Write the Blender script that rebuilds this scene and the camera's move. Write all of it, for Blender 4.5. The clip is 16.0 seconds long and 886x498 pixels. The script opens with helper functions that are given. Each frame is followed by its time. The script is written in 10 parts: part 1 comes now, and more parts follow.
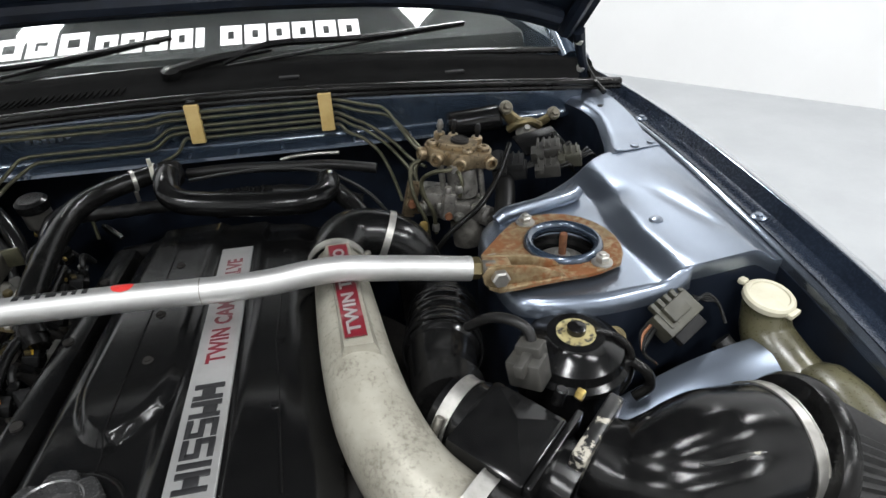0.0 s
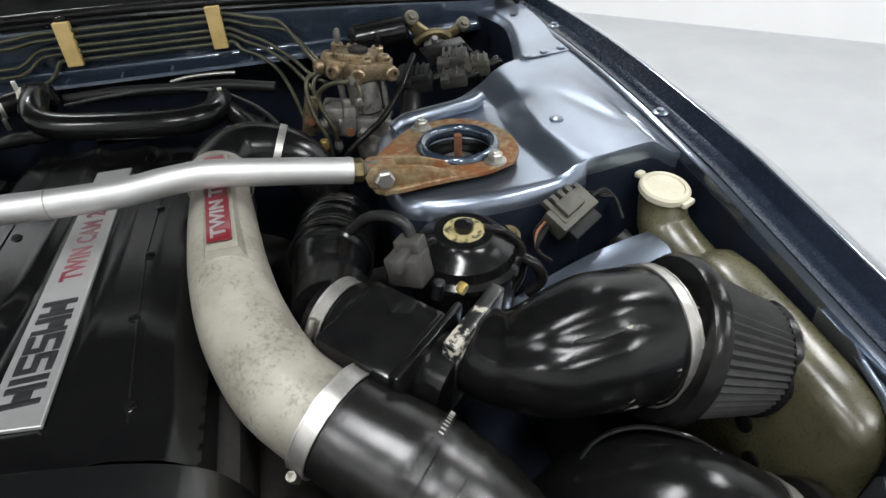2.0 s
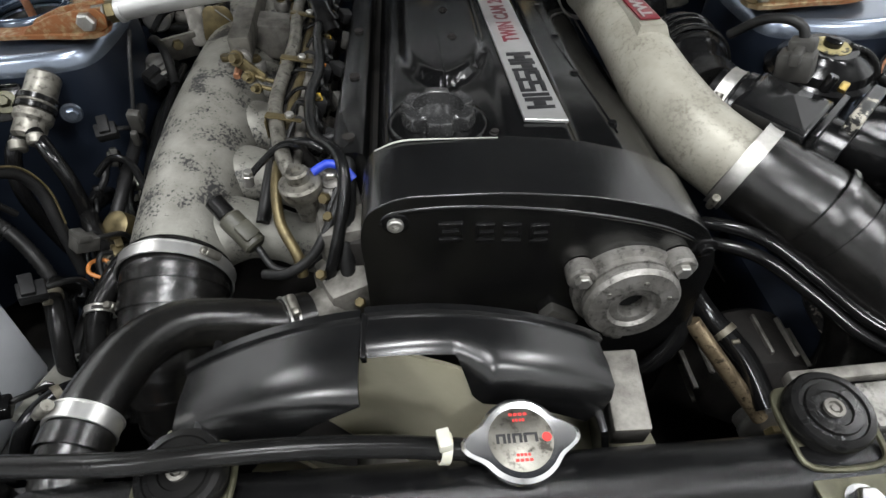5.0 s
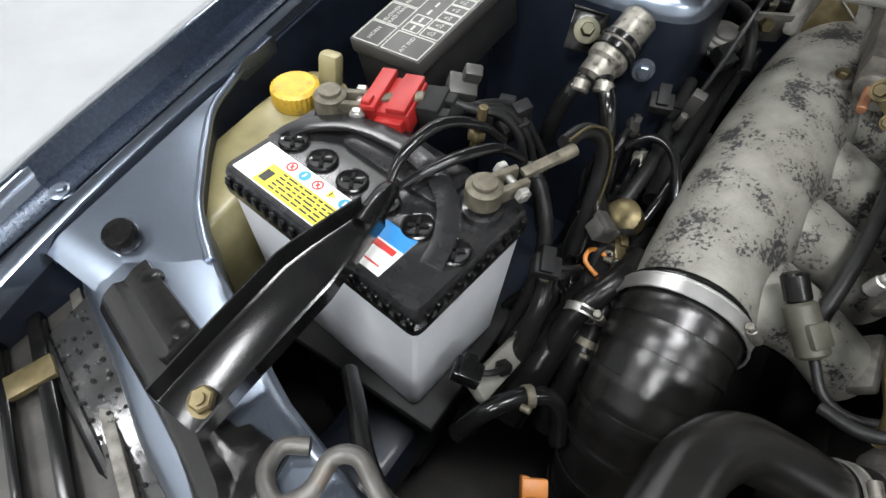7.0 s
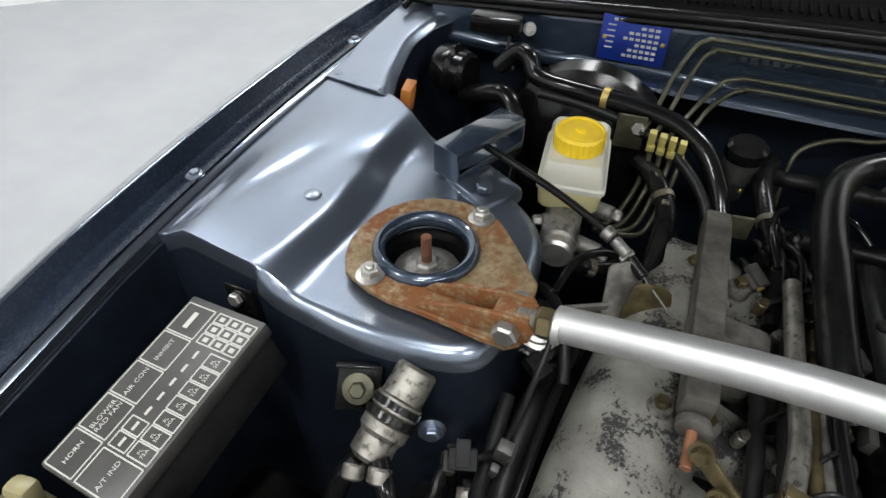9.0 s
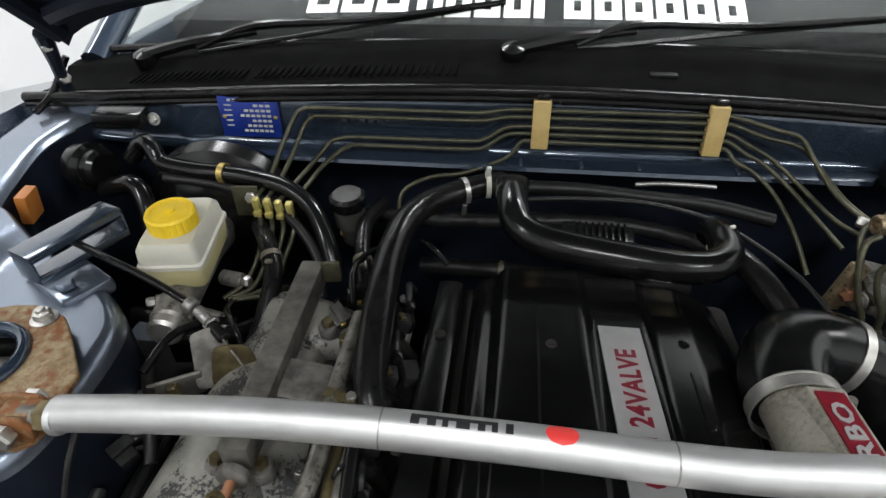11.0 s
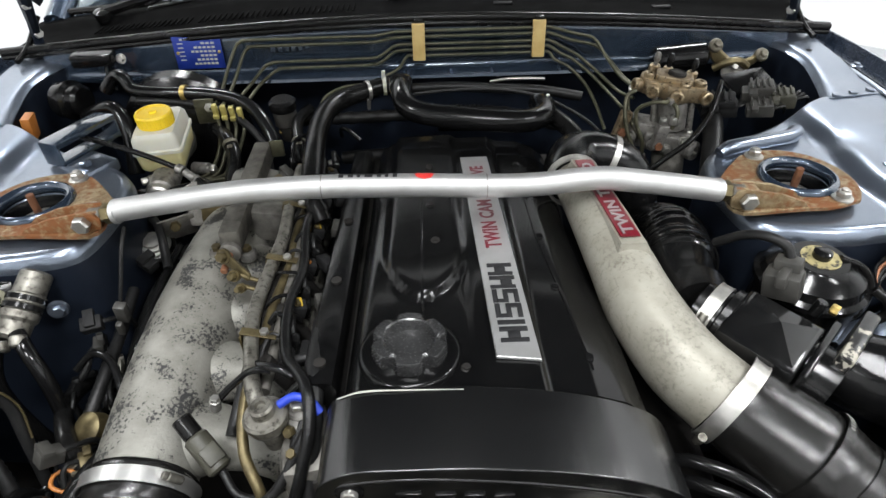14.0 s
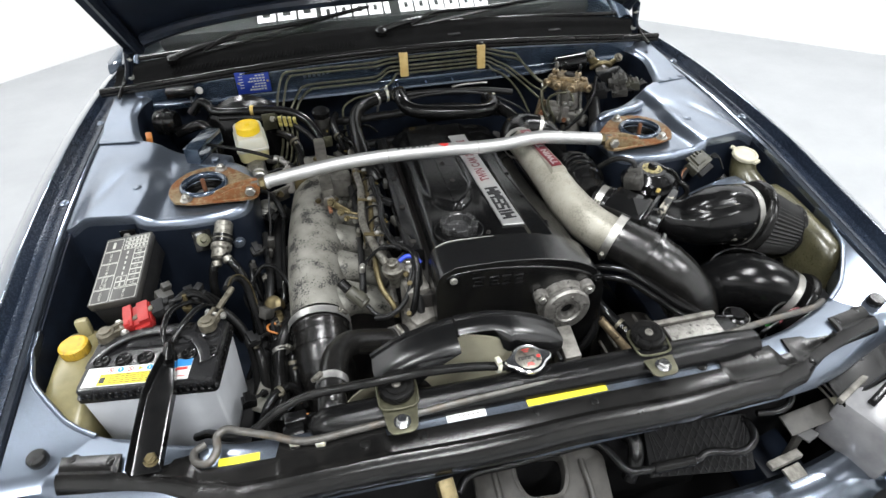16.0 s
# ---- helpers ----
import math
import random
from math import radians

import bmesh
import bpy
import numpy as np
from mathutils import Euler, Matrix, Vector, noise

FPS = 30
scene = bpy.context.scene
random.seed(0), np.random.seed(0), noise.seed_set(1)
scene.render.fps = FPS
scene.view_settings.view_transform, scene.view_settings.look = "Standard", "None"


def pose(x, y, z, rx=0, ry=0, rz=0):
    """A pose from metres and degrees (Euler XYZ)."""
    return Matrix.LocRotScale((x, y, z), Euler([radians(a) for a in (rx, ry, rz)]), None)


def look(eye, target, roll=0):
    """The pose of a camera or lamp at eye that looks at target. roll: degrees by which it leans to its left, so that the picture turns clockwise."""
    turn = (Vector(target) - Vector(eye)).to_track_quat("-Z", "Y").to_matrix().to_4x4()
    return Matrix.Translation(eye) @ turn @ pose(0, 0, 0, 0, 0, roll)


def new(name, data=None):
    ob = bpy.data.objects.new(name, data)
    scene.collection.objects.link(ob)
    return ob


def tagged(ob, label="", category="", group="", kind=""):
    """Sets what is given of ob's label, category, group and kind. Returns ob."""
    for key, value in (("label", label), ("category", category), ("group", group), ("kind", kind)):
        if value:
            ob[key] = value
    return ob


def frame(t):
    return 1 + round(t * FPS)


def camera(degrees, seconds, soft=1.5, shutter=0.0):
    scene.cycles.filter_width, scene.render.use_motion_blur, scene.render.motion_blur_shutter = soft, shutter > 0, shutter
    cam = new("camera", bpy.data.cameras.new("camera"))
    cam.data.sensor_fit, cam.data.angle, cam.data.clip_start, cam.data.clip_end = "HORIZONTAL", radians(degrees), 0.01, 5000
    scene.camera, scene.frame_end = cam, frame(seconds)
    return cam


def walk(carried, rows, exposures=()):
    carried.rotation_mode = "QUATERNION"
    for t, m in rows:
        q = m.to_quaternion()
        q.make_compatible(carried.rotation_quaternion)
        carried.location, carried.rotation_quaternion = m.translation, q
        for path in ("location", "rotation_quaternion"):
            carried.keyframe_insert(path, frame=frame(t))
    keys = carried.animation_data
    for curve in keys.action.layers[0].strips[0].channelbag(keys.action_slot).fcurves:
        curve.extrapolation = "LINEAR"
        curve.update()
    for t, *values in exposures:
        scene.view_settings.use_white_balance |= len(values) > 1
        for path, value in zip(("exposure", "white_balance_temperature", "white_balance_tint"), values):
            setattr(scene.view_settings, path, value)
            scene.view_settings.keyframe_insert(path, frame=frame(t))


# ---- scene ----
cam = camera(75.4, 16.0)
PATH = [
    (0, (0.244, -0.497, 1.277), (0.528, 1.166, 0.203), -2.3),
    (0.5, (0.299, -0.415, 1.255), (0.581, 1.224, 0.144), -2.3),
    (1, (0.318, -0.423, 1.25), (0.597, 1.186, 0.096), -2.4),
    (1.5, (0.324, -0.472, 1.234), (0.642, 1.116, 0.061), -2.5),
    (2, (0.32, -0.52, 1.209), (0.706, 1.027, 0.002), -2.8),
    (2.5, (0.308, -0.575, 1.192), (0.788, 0.928, -0.038), -3.2),
    (3, (0.278, -0.64, 1.194), (0.844, 0.812, -0.059), -3.7),
    (3.2, (0.254, -0.663, 1.204), (0.853, 0.763, -0.064), -3.7),
    (5.3, (-0.058, -0.663, 1.189), (-0.102, 0.682, -0.29), -0.7),
    (5.5, (-0.071, -0.657, 1.183), (-0.196, 0.655, -0.323), -0.5),
    (6, (-0.146, -0.628, 1.163), (-0.518, 0.568, -0.397), 1.0),
    (6.2, (-0.186, -0.615, 1.156), (-0.645, 0.533, -0.416), 1.8),
    (6.5, (-0.244, -0.601, 1.16), (-0.788, 0.49, -0.426), 2.6),
    (7, (-0.332, -0.572, 1.159), (-0.962, 0.472, -0.426), 3.6),
    (7.5, (-0.359, -0.489, 1.183), (-1.011, 0.566, -0.386), 2.9),
    (8, (-0.352, -0.4, 1.212), (-0.993, 0.766, -0.281), 1.9),
    (8.5, (-0.338, -0.332, 1.232), (-0.969, 0.948, -0.169), 0.9),
    (9, (-0.321, -0.273, 1.244), (-0.928, 1.074, -0.104), 0.4),
    (9.5, (-0.295, -0.236, 1.262), (-0.874, 1.18, -0.026), 0.1),
    (10, (-0.222, -0.21, 1.269), (-0.69, 1.298, 0.041), -0.6),
    (10.2, (-0.181, -0.212, 1.271), (-0.569, 1.329, 0.056), -0.8),
    (12.3, (0.078, -0.276, 1.261), (-0.074, 1.33, 0.08), -1.3),
    (12.5, (0.078, -0.311, 1.262), (-0.065, 1.293, 0.075), -1.4),
    (13, (0.065, -0.4, 1.26), (-0.069, 1.197, 0.063), -1.5),
    (13.5, (0.046, -0.489, 1.271), (-0.052, 1.105, 0.067), -1.5),
    (14, (0.022, -0.563, 1.288), (0.042, 1.021, 0.067), -1.6),
    (14.5, (-0.007, -0.66, 1.355), (0.21, 0.896, 0.117), -2.2),
    (15, (-0.093, -0.781, 1.427), (0.196, 0.763, 0.189), -2.0),
    (15.5, (-0.165, -0.924, 1.496), (0.133, 0.622, 0.263), -1.8),
    (16, (-0.205, -1.039, 1.521), (0.098, 0.502, 0.283), -1.8),
]
walk(cam, [(t, look(eye, target, roll)) for t, eye, target, roll in PATH],
     [(0, 0.08), (1.5, -0.05), (2.5, 0.1), (3, 0.1), (5.5, 0.13), (6, 0.27), (6.5, 0.40), (7, 0.36), (8, 0.16), (10, -0.06), (12.5, 0.14), (13, 0.22), (14.5, 0.30), (16, 0.34)])

# world, lamps, exposure
scene.view_settings.exposure = 0.0
world = bpy.data.worlds.new("world")
scene.world = world
world.use_nodes = True
world.node_tree.nodes["Background"].inputs[0].default_value = (0.75, 0.82, 0.9, 1)
world.node_tree.nodes["Background"].inputs[1].default_value = 0.02

CEIL = 4.7
LAMP = 4.3
TURN45 = Matrix.Rotation(radians(45), 4, "Z")
ROOM = Vector((0, -0.41, 0))
LAMP_SPOTS = [(-2.7, -2.3, 88), (2.7, -2.3, 100), (0.0, -3.4, 105), (-3.2, 1.3, 66), (3.75, 0.55, 105), (0.0, -0.9, 100), (-1.6, 2.8, 90), (1.6, 2.8, 108)]
for lx, ly, watts in LAMP_SPOTS:
    ld = bpy.data.lights.new("ceiling_lamp", "AREA")
    ld.shape, ld.size, ld.size_y = "RECTANGLE", 1.5, 0.30
    ld.energy, ld.color = watts, (0.965, 0.98, 0.995)
    lo = new("ceiling_lamp", ld)
    lo.matrix_world = Matrix.Translation((lx, ly, LAMP - 0.09)) @ TURN45


# ---- mesh tools ----
def V(*a):
    return Vector(a)


def join(*geos):
    vs, fs = [], []
    for g in geos:
        if not g:
            continue
        k = len(vs)
        vs += list(g[0])
        fs += [tuple(i + k for i in f) for f in g[1]]
    return vs, fs


def moved(g, m):
    return [m @ Vector(v) for v in g[0]], g[1]


def mirrored(g):
    return [Vector((-v[0], v[1], v[2])) for v in g[0]], [tuple(reversed(f)) for f in g[1]]


def from_bm(bm):
    bm.verts.index_update()
    g = [v.co.copy() for v in bm.verts], [tuple(v.index for v in f.verts) for f in bm.faces]
    bm.free()
    return g


def box(size, at=(0, 0, 0), rot=(0, 0, 0), bevel=0.002, seg=2):
    bm = bmesh.new()
    bmesh.ops.create_cube(bm, size=1, matrix=Matrix.Diagonal((*size, 1)))
    if bevel:
        bmesh.ops.bevel(bm, geom=bm.edges[:], offset=min(bevel, min(size) * 0.45), segments=seg, affect="EDGES", profile=0.5)
    bm.transform(pose(*at, *rot))
    return from_bm(bm)


def prism(outline, depth, m=None, bevel=0.0, seg=2):
    """A polygon in the local xy plane, extruded along local z by depth."""
    bm = bmesh.new()
    f = bm.faces.new([bm.verts.new((x, y, 0)) for x, y in outline])
    bm.normal_update()
    if f.normal.z > 0:
        f.normal_flip()
    r = bmesh.ops.extrude_face_region(bm, geom=[f])
    for v in r["geom"]:
        if isinstance(v, bmesh.types.BMVert):
            v.co.z += depth
    bmesh.ops.recalc_face_normals(bm, faces=bm.faces[:])
    if bevel:
        bmesh.ops.bevel(bm, geom=bm.edges[:], offset=bevel, segments=seg, affect="EDGES", profile=0.5, clamp_overlap=True)
    if m:
        bm.transform(m)
    return from_bm(bm)


def catmull(pts, res=6):
    p = [Vector(q) for q in pts]
    if len(p) < 3 or res < 2:
        return p
    out = []
    for i in range(len(p) - 1):
        a = p[i - 1] if i else p[0] * 2 - p[1]
        b, c = p[i], p[i + 1]
        d = p[i + 2] if i + 2 < len(p) else p[-1] * 2 - p[-2]
        for k in range(res):
            t = k / res
            out.append(0.5 * ((2 * b) + (c - a) * t + (2 * a - 5 * b + 4 * c - d) * t * t + (3 * b - a - 3 * c + d) * t ** 3))
    out.append(p[-1])
    return out


def frames(path):
    """Parallel-transported frames along a path."""
    n = len(path)
    tan = [(path[min(i + 1, n - 1)] - path[max(i - 1, 0)]).normalized() for i in range(n)]
    up = Vector((0, 0, 1)) if abs(tan[0].z) < 0.9 else Vector((0, 1, 0))
    s = tan[0].cross(up).normalized()
    out = []
    for i in range(n):
        s = (s - tan[i] * s.dot(tan[i])).normalized()
        out.append((path[i], tan[i], s, s.cross(tan[i])))
    return out


def tube(pts, radius, segs=14, res=6, cap=True, wide=1.0, smooth=True, ripple=None):
    """A round tube through pts. radius: one number or one for each point. wide: side to height."""
    path = catmull(pts, res) if smooth else [Vector(q) for q in pts]
    n = len(path)
    if isinstance(radius, (int, float)):
        rad = [radius] * n
    else:
        rad = [float(r) for r in np.interp(np.linspace(0, 1, n), np.linspace(0, 1, len(radius)), radius)]
    vs, fs = [], []
    for i, (p, t, s, u) in enumerate(frames(path)):
        r = rad[i] * (ripple(i / (n - 1)) if ripple else 1)
        for k in range(segs):
            a = 2 * math.pi * k / segs
            vs.append(p + s * (math.cos(a) * r * wide) + u * (math.sin(a) * r))
    for i in range(n - 1):
        for k in range(segs):
            j = (k + 1) % segs
            fs.append((i * segs + k, i * segs + j, (i + 1) * segs + j, (i + 1) * segs + k))
    if cap:
        fs.append(tuple(range(segs - 1, -1, -1)))
        fs.append(tuple(range((n - 1) * segs, n * segs)))
    return vs, fs


def creased(pts, radius, side_way, depth=0.09, segs=48, res=7):
    """A tube with a moulded groove along the side that faces side_way."""
    path = catmull(pts, res)
    n = len(path)
    rad = [float(r) for r in np.interp(np.linspace(0, 1, n), np.linspace(0, 1, len(radius)), radius)]
    w = Vector(side_way)
    rings = []
    for i, (p, t, s, u) in enumerate(frames(path)):
        f = i / (n - 1)
        a0 = math.atan2(w.dot(u), w.dot(s))
        ring = []
        for k in range(segs):
            a = 2 * math.pi * k / segs
            d = (a - a0 + math.pi) % (2 * math.pi) - math.pi
            q = 1 - depth * math.sin(math.pi * min(1, f * 1.15)) * math.exp(-(d / 0.16) ** 2) + depth * 0.35 * math.sin(math.pi * f) * math.exp(-((abs(d) - 0.55) / 0.3) ** 2)
            ring.append(p + (s * math.cos(a) + u * math.sin(a)) * rad[i] * q)
        rings.append(ring)
    return loft(rings)


def axis_matrix(at, way, up=(0, 0, 1)):
    z = Vector(way).normalized()
    u = Vector(up)
    if abs(z.dot(u)) > 0.98:
        u = Vector((0, 1, 0))
    x = u.cross(z).normalized()
    y = z.cross(x)
    m = Matrix((x, y, z)).transposed().to_4x4()
    m.translation = at
    return m


def lathe(profile, at=(0, 0, 0), way=(0, 0, 1), segs=24, lobes=None, close=True):
    """A body of revolution: profile of (radius, height) from bottom to top, along way. lobes(angle, radius, height) reshapes the radius."""
    m = axis_matrix(at, way)
    vs, fs = [], []
    for r, h in profile:
        for k in range(segs):
            a = 2 * math.pi * k / segs
            q = lobes(a, r, h) if lobes else r
            vs.append(m @ Vector((q * math.cos(a), q * math.sin(a), h)))
    n = len(profile)
    for i in range(n - 1):
        for k in range(segs):
            j = (k + 1) % segs
            fs.append((i * segs + k, i * segs + j, (i + 1) * segs + j, (i + 1) * segs + k))
    if close:
        fs.append(tuple(range(segs - 1, -1, -1)))
        fs.append(tuple(range((n - 1) * segs, n * segs)))
    return vs, fs


def rod(a, b, r, segs=12, chamfer=None):
    a, b = Vector(a), Vector(b)
    h = (b - a).length
    c = min(r * 0.2, h * 0.2) if chamfer is None else chamfer
    return lathe([(r - c, 0), (r, c), (r, h - c), (r - c, h)], a, b - a, segs)


def hexa(at, way, r, h):
    return lathe([(r * 0.9, 0), (r, h * 0.12), (r, h * 0.8), (r * 0.82, h)], at, way, 6)


def loft(rings, cap=True, closed=True):
    n = len(rings[0])
    vs = [Vector(p) for r in rings for p in r]
    fs = []
    for i in range(len(rings) - 1):
        for k in range(n if closed else n - 1):
            j = (k + 1) % n
            fs.append((i * n + k, i * n + j, (i + 1) * n + j, (i + 1) * n + k))
    if cap and closed:
        fs.append(tuple(range(n - 1, -1, -1)))
        fs.append(tuple(range((len(rings) - 1) * n, len(rings) * n)))
    return vs, fs


def shell(g, thick):
    """A closed sheet of the given thickness from an open one."""
    me = bpy.data.meshes.new("tmp")
    me.from_pydata([tuple(v) for v in g[0]], [], g[1])
    bm = bmesh.new()
    bm.from_mesh(me)
    bpy.data.meshes.remove(me)
    bm.normal_update()
    bmesh.ops.solidify(bm, geom=bm.faces[:], thickness=thick)
    return from_bm(bm)


def sheet(fn, nu, nv):
    vs = [Vector(fn(i / nu, j / nv)) for j in range(nv + 1) for i in range(nu + 1)]
    w = nu + 1
    fs = [(j * w + i, j * w + i + 1, (j + 1) * w + i + 1, (j + 1) * w + i) for j in range(nv) for i in range(nu)]
    return vs, fs


def rounded(points, r, n=4):
    """A closed 2D outline with its corners rounded by r."""
    out = []
    k = len(points)
    for i in range(k):
        p, a, b = Vector(points[i]), Vector(points[i - 1]), Vector(points[(i + 1) % k])
        da, db = (a - p), (b - p)
        ra = min(r, da.length * 0.45, db.length * 0.45)
        s, e = p + da.normalized() * ra, p + db.normalized() * ra
        for t in range(n + 1):
            q = t / n
            out.append(tuple((1 - q) ** 2 * s + 2 * q * (1 - q) * p + q * q * e))
    return out


def band(pts_at, way, r, width, thick=0.0015, segs=28, wide=1.0):
    """A strap round a hose: a ring of that radius and width."""
    h = width / 2
    g = lathe([(r, -h), (r + thick, -h), (r + thick, h), (r, h), (r, -h)], pts_at, way, segs, close=False)
    return g


def text(words, size, m, depth=0.0008, spacing=1.0, align="CENTER", bold=0.0):
    cu = bpy.data.curves.new("text", "FONT")
    cu.body, cu.size, cu.extrude, cu.align_x, cu.align_y, cu.space_character = words, size, depth, align, "CENTER", spacing
    cu.resolution_u, cu.offset = 2, bold
    ob = bpy.data.objects.new("text", cu)
    scene.collection.objects.link(ob)
    me = bpy.data.meshes.new_from_object(ob.evaluated_get(bpy.context.evaluated_depsgraph_get()))
    g = [m @ v.co for v in me.vertices], [tuple(p.vertices) for p in me.polygons]
    bpy.data.objects.remove(ob)
    bpy.data.curves.remove(cu)
    bpy.data.meshes.remove(me)
    return g


def text_fit(words, length, height, m):
    """Letters stretched to that length and cap height, centred on local x = length / 2."""
    g = text(words, 1.0, Matrix(), 0.0, 1.08, "LEFT", 0.028)
    xs, ys = [v[0] for v in g[0]], [v[1] for v in g[0]]
    sx, sy = length / (max(xs) - min(xs)), height / (max(ys) - min(ys))
    flat = [V((v[0] - min(xs)) * sx, (v[1] - (max(ys) + min(ys)) / 2) * sy, 0.0) for v in g[0]]
    return moved(shell((flat, g[1]), 0.0008), m)


BASE = {}


def mesh_of(name, g, mat, off=(0, 0, 0), angle=38):
    me = bpy.data.meshes.new(name)
    o = Vector(off)
    me.from_pydata([tuple(Vector(v) - o) for v in g[0]], [], [f for f in g[1] if len(set(f)) > 2])
    me.validate()
    bm = bmesh.new()
    bm.from_mesh(me)
    bmesh.ops.remove_doubles(bm, verts=bm.verts[:], dist=1e-6)
    bmesh.ops.recalc_face_normals(bm, faces=bm.faces[:])
    bm.to_mesh(me)
    bm.free()
    me.shade_smooth()
    me.set_sharp_from_angle(angle=radians(angle))
    me.materials.append(mat)
    return me


def thing(name, at, label, category, group="", kind=""):
    ob = new(name)
    ob.location = at
    ob.empty_display_size = 0.02
    BASE[ob] = Vector(at)
    return tagged(ob, label, category, group, kind)


def part(name, g, mat, parent, label="", angle=38):
    off = BASE[parent]
    ob = new(name, mesh_of(name, g, mat, off, angle))
    ob.parent = parent
    BASE[ob] = off
    return tagged(ob, label)


def solid(name, g, mat, label, category, group="", kind="", at=None, angle=38):
    """A thing that is one mesh."""
    off = Vector(at) if at else Vector((0, 0, 0))
    ob = new(name, mesh_of(name, g, mat, off, angle))
    ob.location = off
    BASE[ob] = off
    return tagged(ob, label, category, group, kind)


# ---- materials ----
def stuff(name, col, rough=0.5, metal=0.0, col2=None, scale=40.0, amount=0.5, bump=0.0, bump_scale=300.0, rough2=None, coat=0.0, detail=6.0,
          spots=None, spot_scale=60.0, spot_cut=0.6, spot_rough=None, spot_metal=None, soft=0.04, patch=0.0, trans=0.0, spec=0.5, stretch=(1, 1, 1)):
    """A surface of two colours mixed by noise at two scales, with fine relief, and if wanted a third colour in hard-edged patches."""
    m = bpy.data.materials.new(name)
    m.use_nodes = True
    nt = m.node_tree
    n, l = nt.nodes, nt.links
    b = n["Principled BSDF"]
    tc = n.new("ShaderNodeTexCoord")
    mp = n.new("ShaderNodeMapping")
    mp.inputs["Scale"].default_value = stretch
    l.new(tc.outputs["Object"], mp.inputs[0])
    big, fine = n.new("ShaderNodeTexNoise"), n.new("ShaderNodeTexNoise")
    for t, s in ((big, scale), (fine, bump_scale)):
        t.inputs["Scale"].default_value, t.inputs["Detail"].default_value, t.inputs["Roughness"].default_value = s, detail, 0.6
        l.new(mp.outputs[0], t.inputs["Vector"])
    ramp = n.new("ShaderNodeMapRange")
    ramp.inputs["From Min"].default_value, ramp.inputs["From Max"].default_value = 0.35, 0.65
    l.new(big.outputs["Fac"], ramp.inputs["Value"])
    c2 = col2 or tuple(c * (1 - 0.35 * amount) for c in col)
    mix = n.new("ShaderNodeMix")
    mix.data_type = "RGBA"
    mix.inputs["A"].default_value, mix.inputs["B"].default_value = (*col, 1), (*c2, 1)
    l.new(ramp.outputs[0], mix.inputs["Factor"])
    colour = mix.outputs["Result"]
    rr = n.new("ShaderNodeMapRange")
    rr.inputs["To Min"].default_value, rr.inputs["To Max"].default_value = rough, rough2 if rough2 is not None else min(1, rough * 1.35 + 0.03)
    l.new(fine.outputs["Fac"], rr.inputs["Value"])
    roughness = rr.outputs[0]
    b.inputs["Metallic"].default_value = metal
    if spots:
        sp = n.new("ShaderNodeTexNoise")
        sp.inputs["Scale"].default_value, sp.inputs["Detail"].default_value, sp.inputs["Roughness"].default_value = spot_scale, 8, 0.65
        l.new(mp.outputs[0], sp.inputs["Vector"])
        edge = n.new("ShaderNodeMapRange")
        edge.inputs["From Min"].default_value, edge.inputs["From Max"].default_value = spot_cut - soft, spot_cut + soft
        value = sp.outputs["Fac"]
        if patch:
            pn = n.new("ShaderNodeTexNoise")
            pn.inputs["Scale"].default_value, pn.inputs["Detail"].default_value = spot_scale / 10, 3
            l.new(mp.outputs[0], pn.inputs["Vector"])
            ma = n.new("ShaderNodeMath")
            ma.operation = "MULTIPLY_ADD"
            ma.inputs[1].default_value = patch
            l.new(pn.outputs["Fac"], ma.inputs[0])
            l.new(value, ma.inputs[2])
            value = ma.outputs[0]
        l.new(value, edge.inputs["Value"])
        mx = n.new("ShaderNodeMix")
        mx.data_type = "RGBA"
        mx.inputs["B"].default_value = (*spots, 1)
        l.new(edge.outputs[0], mx.inputs["Factor"])
        l.new(colour, mx.inputs["A"])
        colour = mx.outputs["Result"]
        for value, socket, first in ((spot_rough, "Roughness", roughness), (spot_metal, "Metallic", None)):
            if value is not None:
                mf = n.new("ShaderNodeMix")
                mf.inputs["B"].default_value = value
                l.new(edge.outputs[0], mf.inputs["Factor"])
                if first:
                    l.new(first, mf.inputs["A"])
                    roughness = mf.outputs["Result"]
                else:
                    mf.inputs["A"].default_value = metal
                    l.new(mf.outputs["Result"], b.inputs["Metallic"])
    l.new(colour, b.inputs["Base Color"])
    l.new(roughness, b.inputs["Roughness"])
    b.inputs["Coat Weight"].default_value = coat
    b.inputs["Coat Roughness"].default_value = 0.06
    b.inputs["Specular IOR Level"].default_value = spec
    if trans:
        b.inputs["Subsurface Weight"].default_value = trans
        b.inputs["Subsurface Radius"].default_value = (0.02, 0.015, 0.008)
    if bump:
        bp = n.new("ShaderNodeBump")
        bp.inputs["Strength"].default_value, bp.inputs["Distance"].default_value = bump, 0.001
        l.new(fine.outputs["Fac"], bp.inputs["Height"])
        l.new(bp.outputs[0], b.inputs["Normal"])
    return m


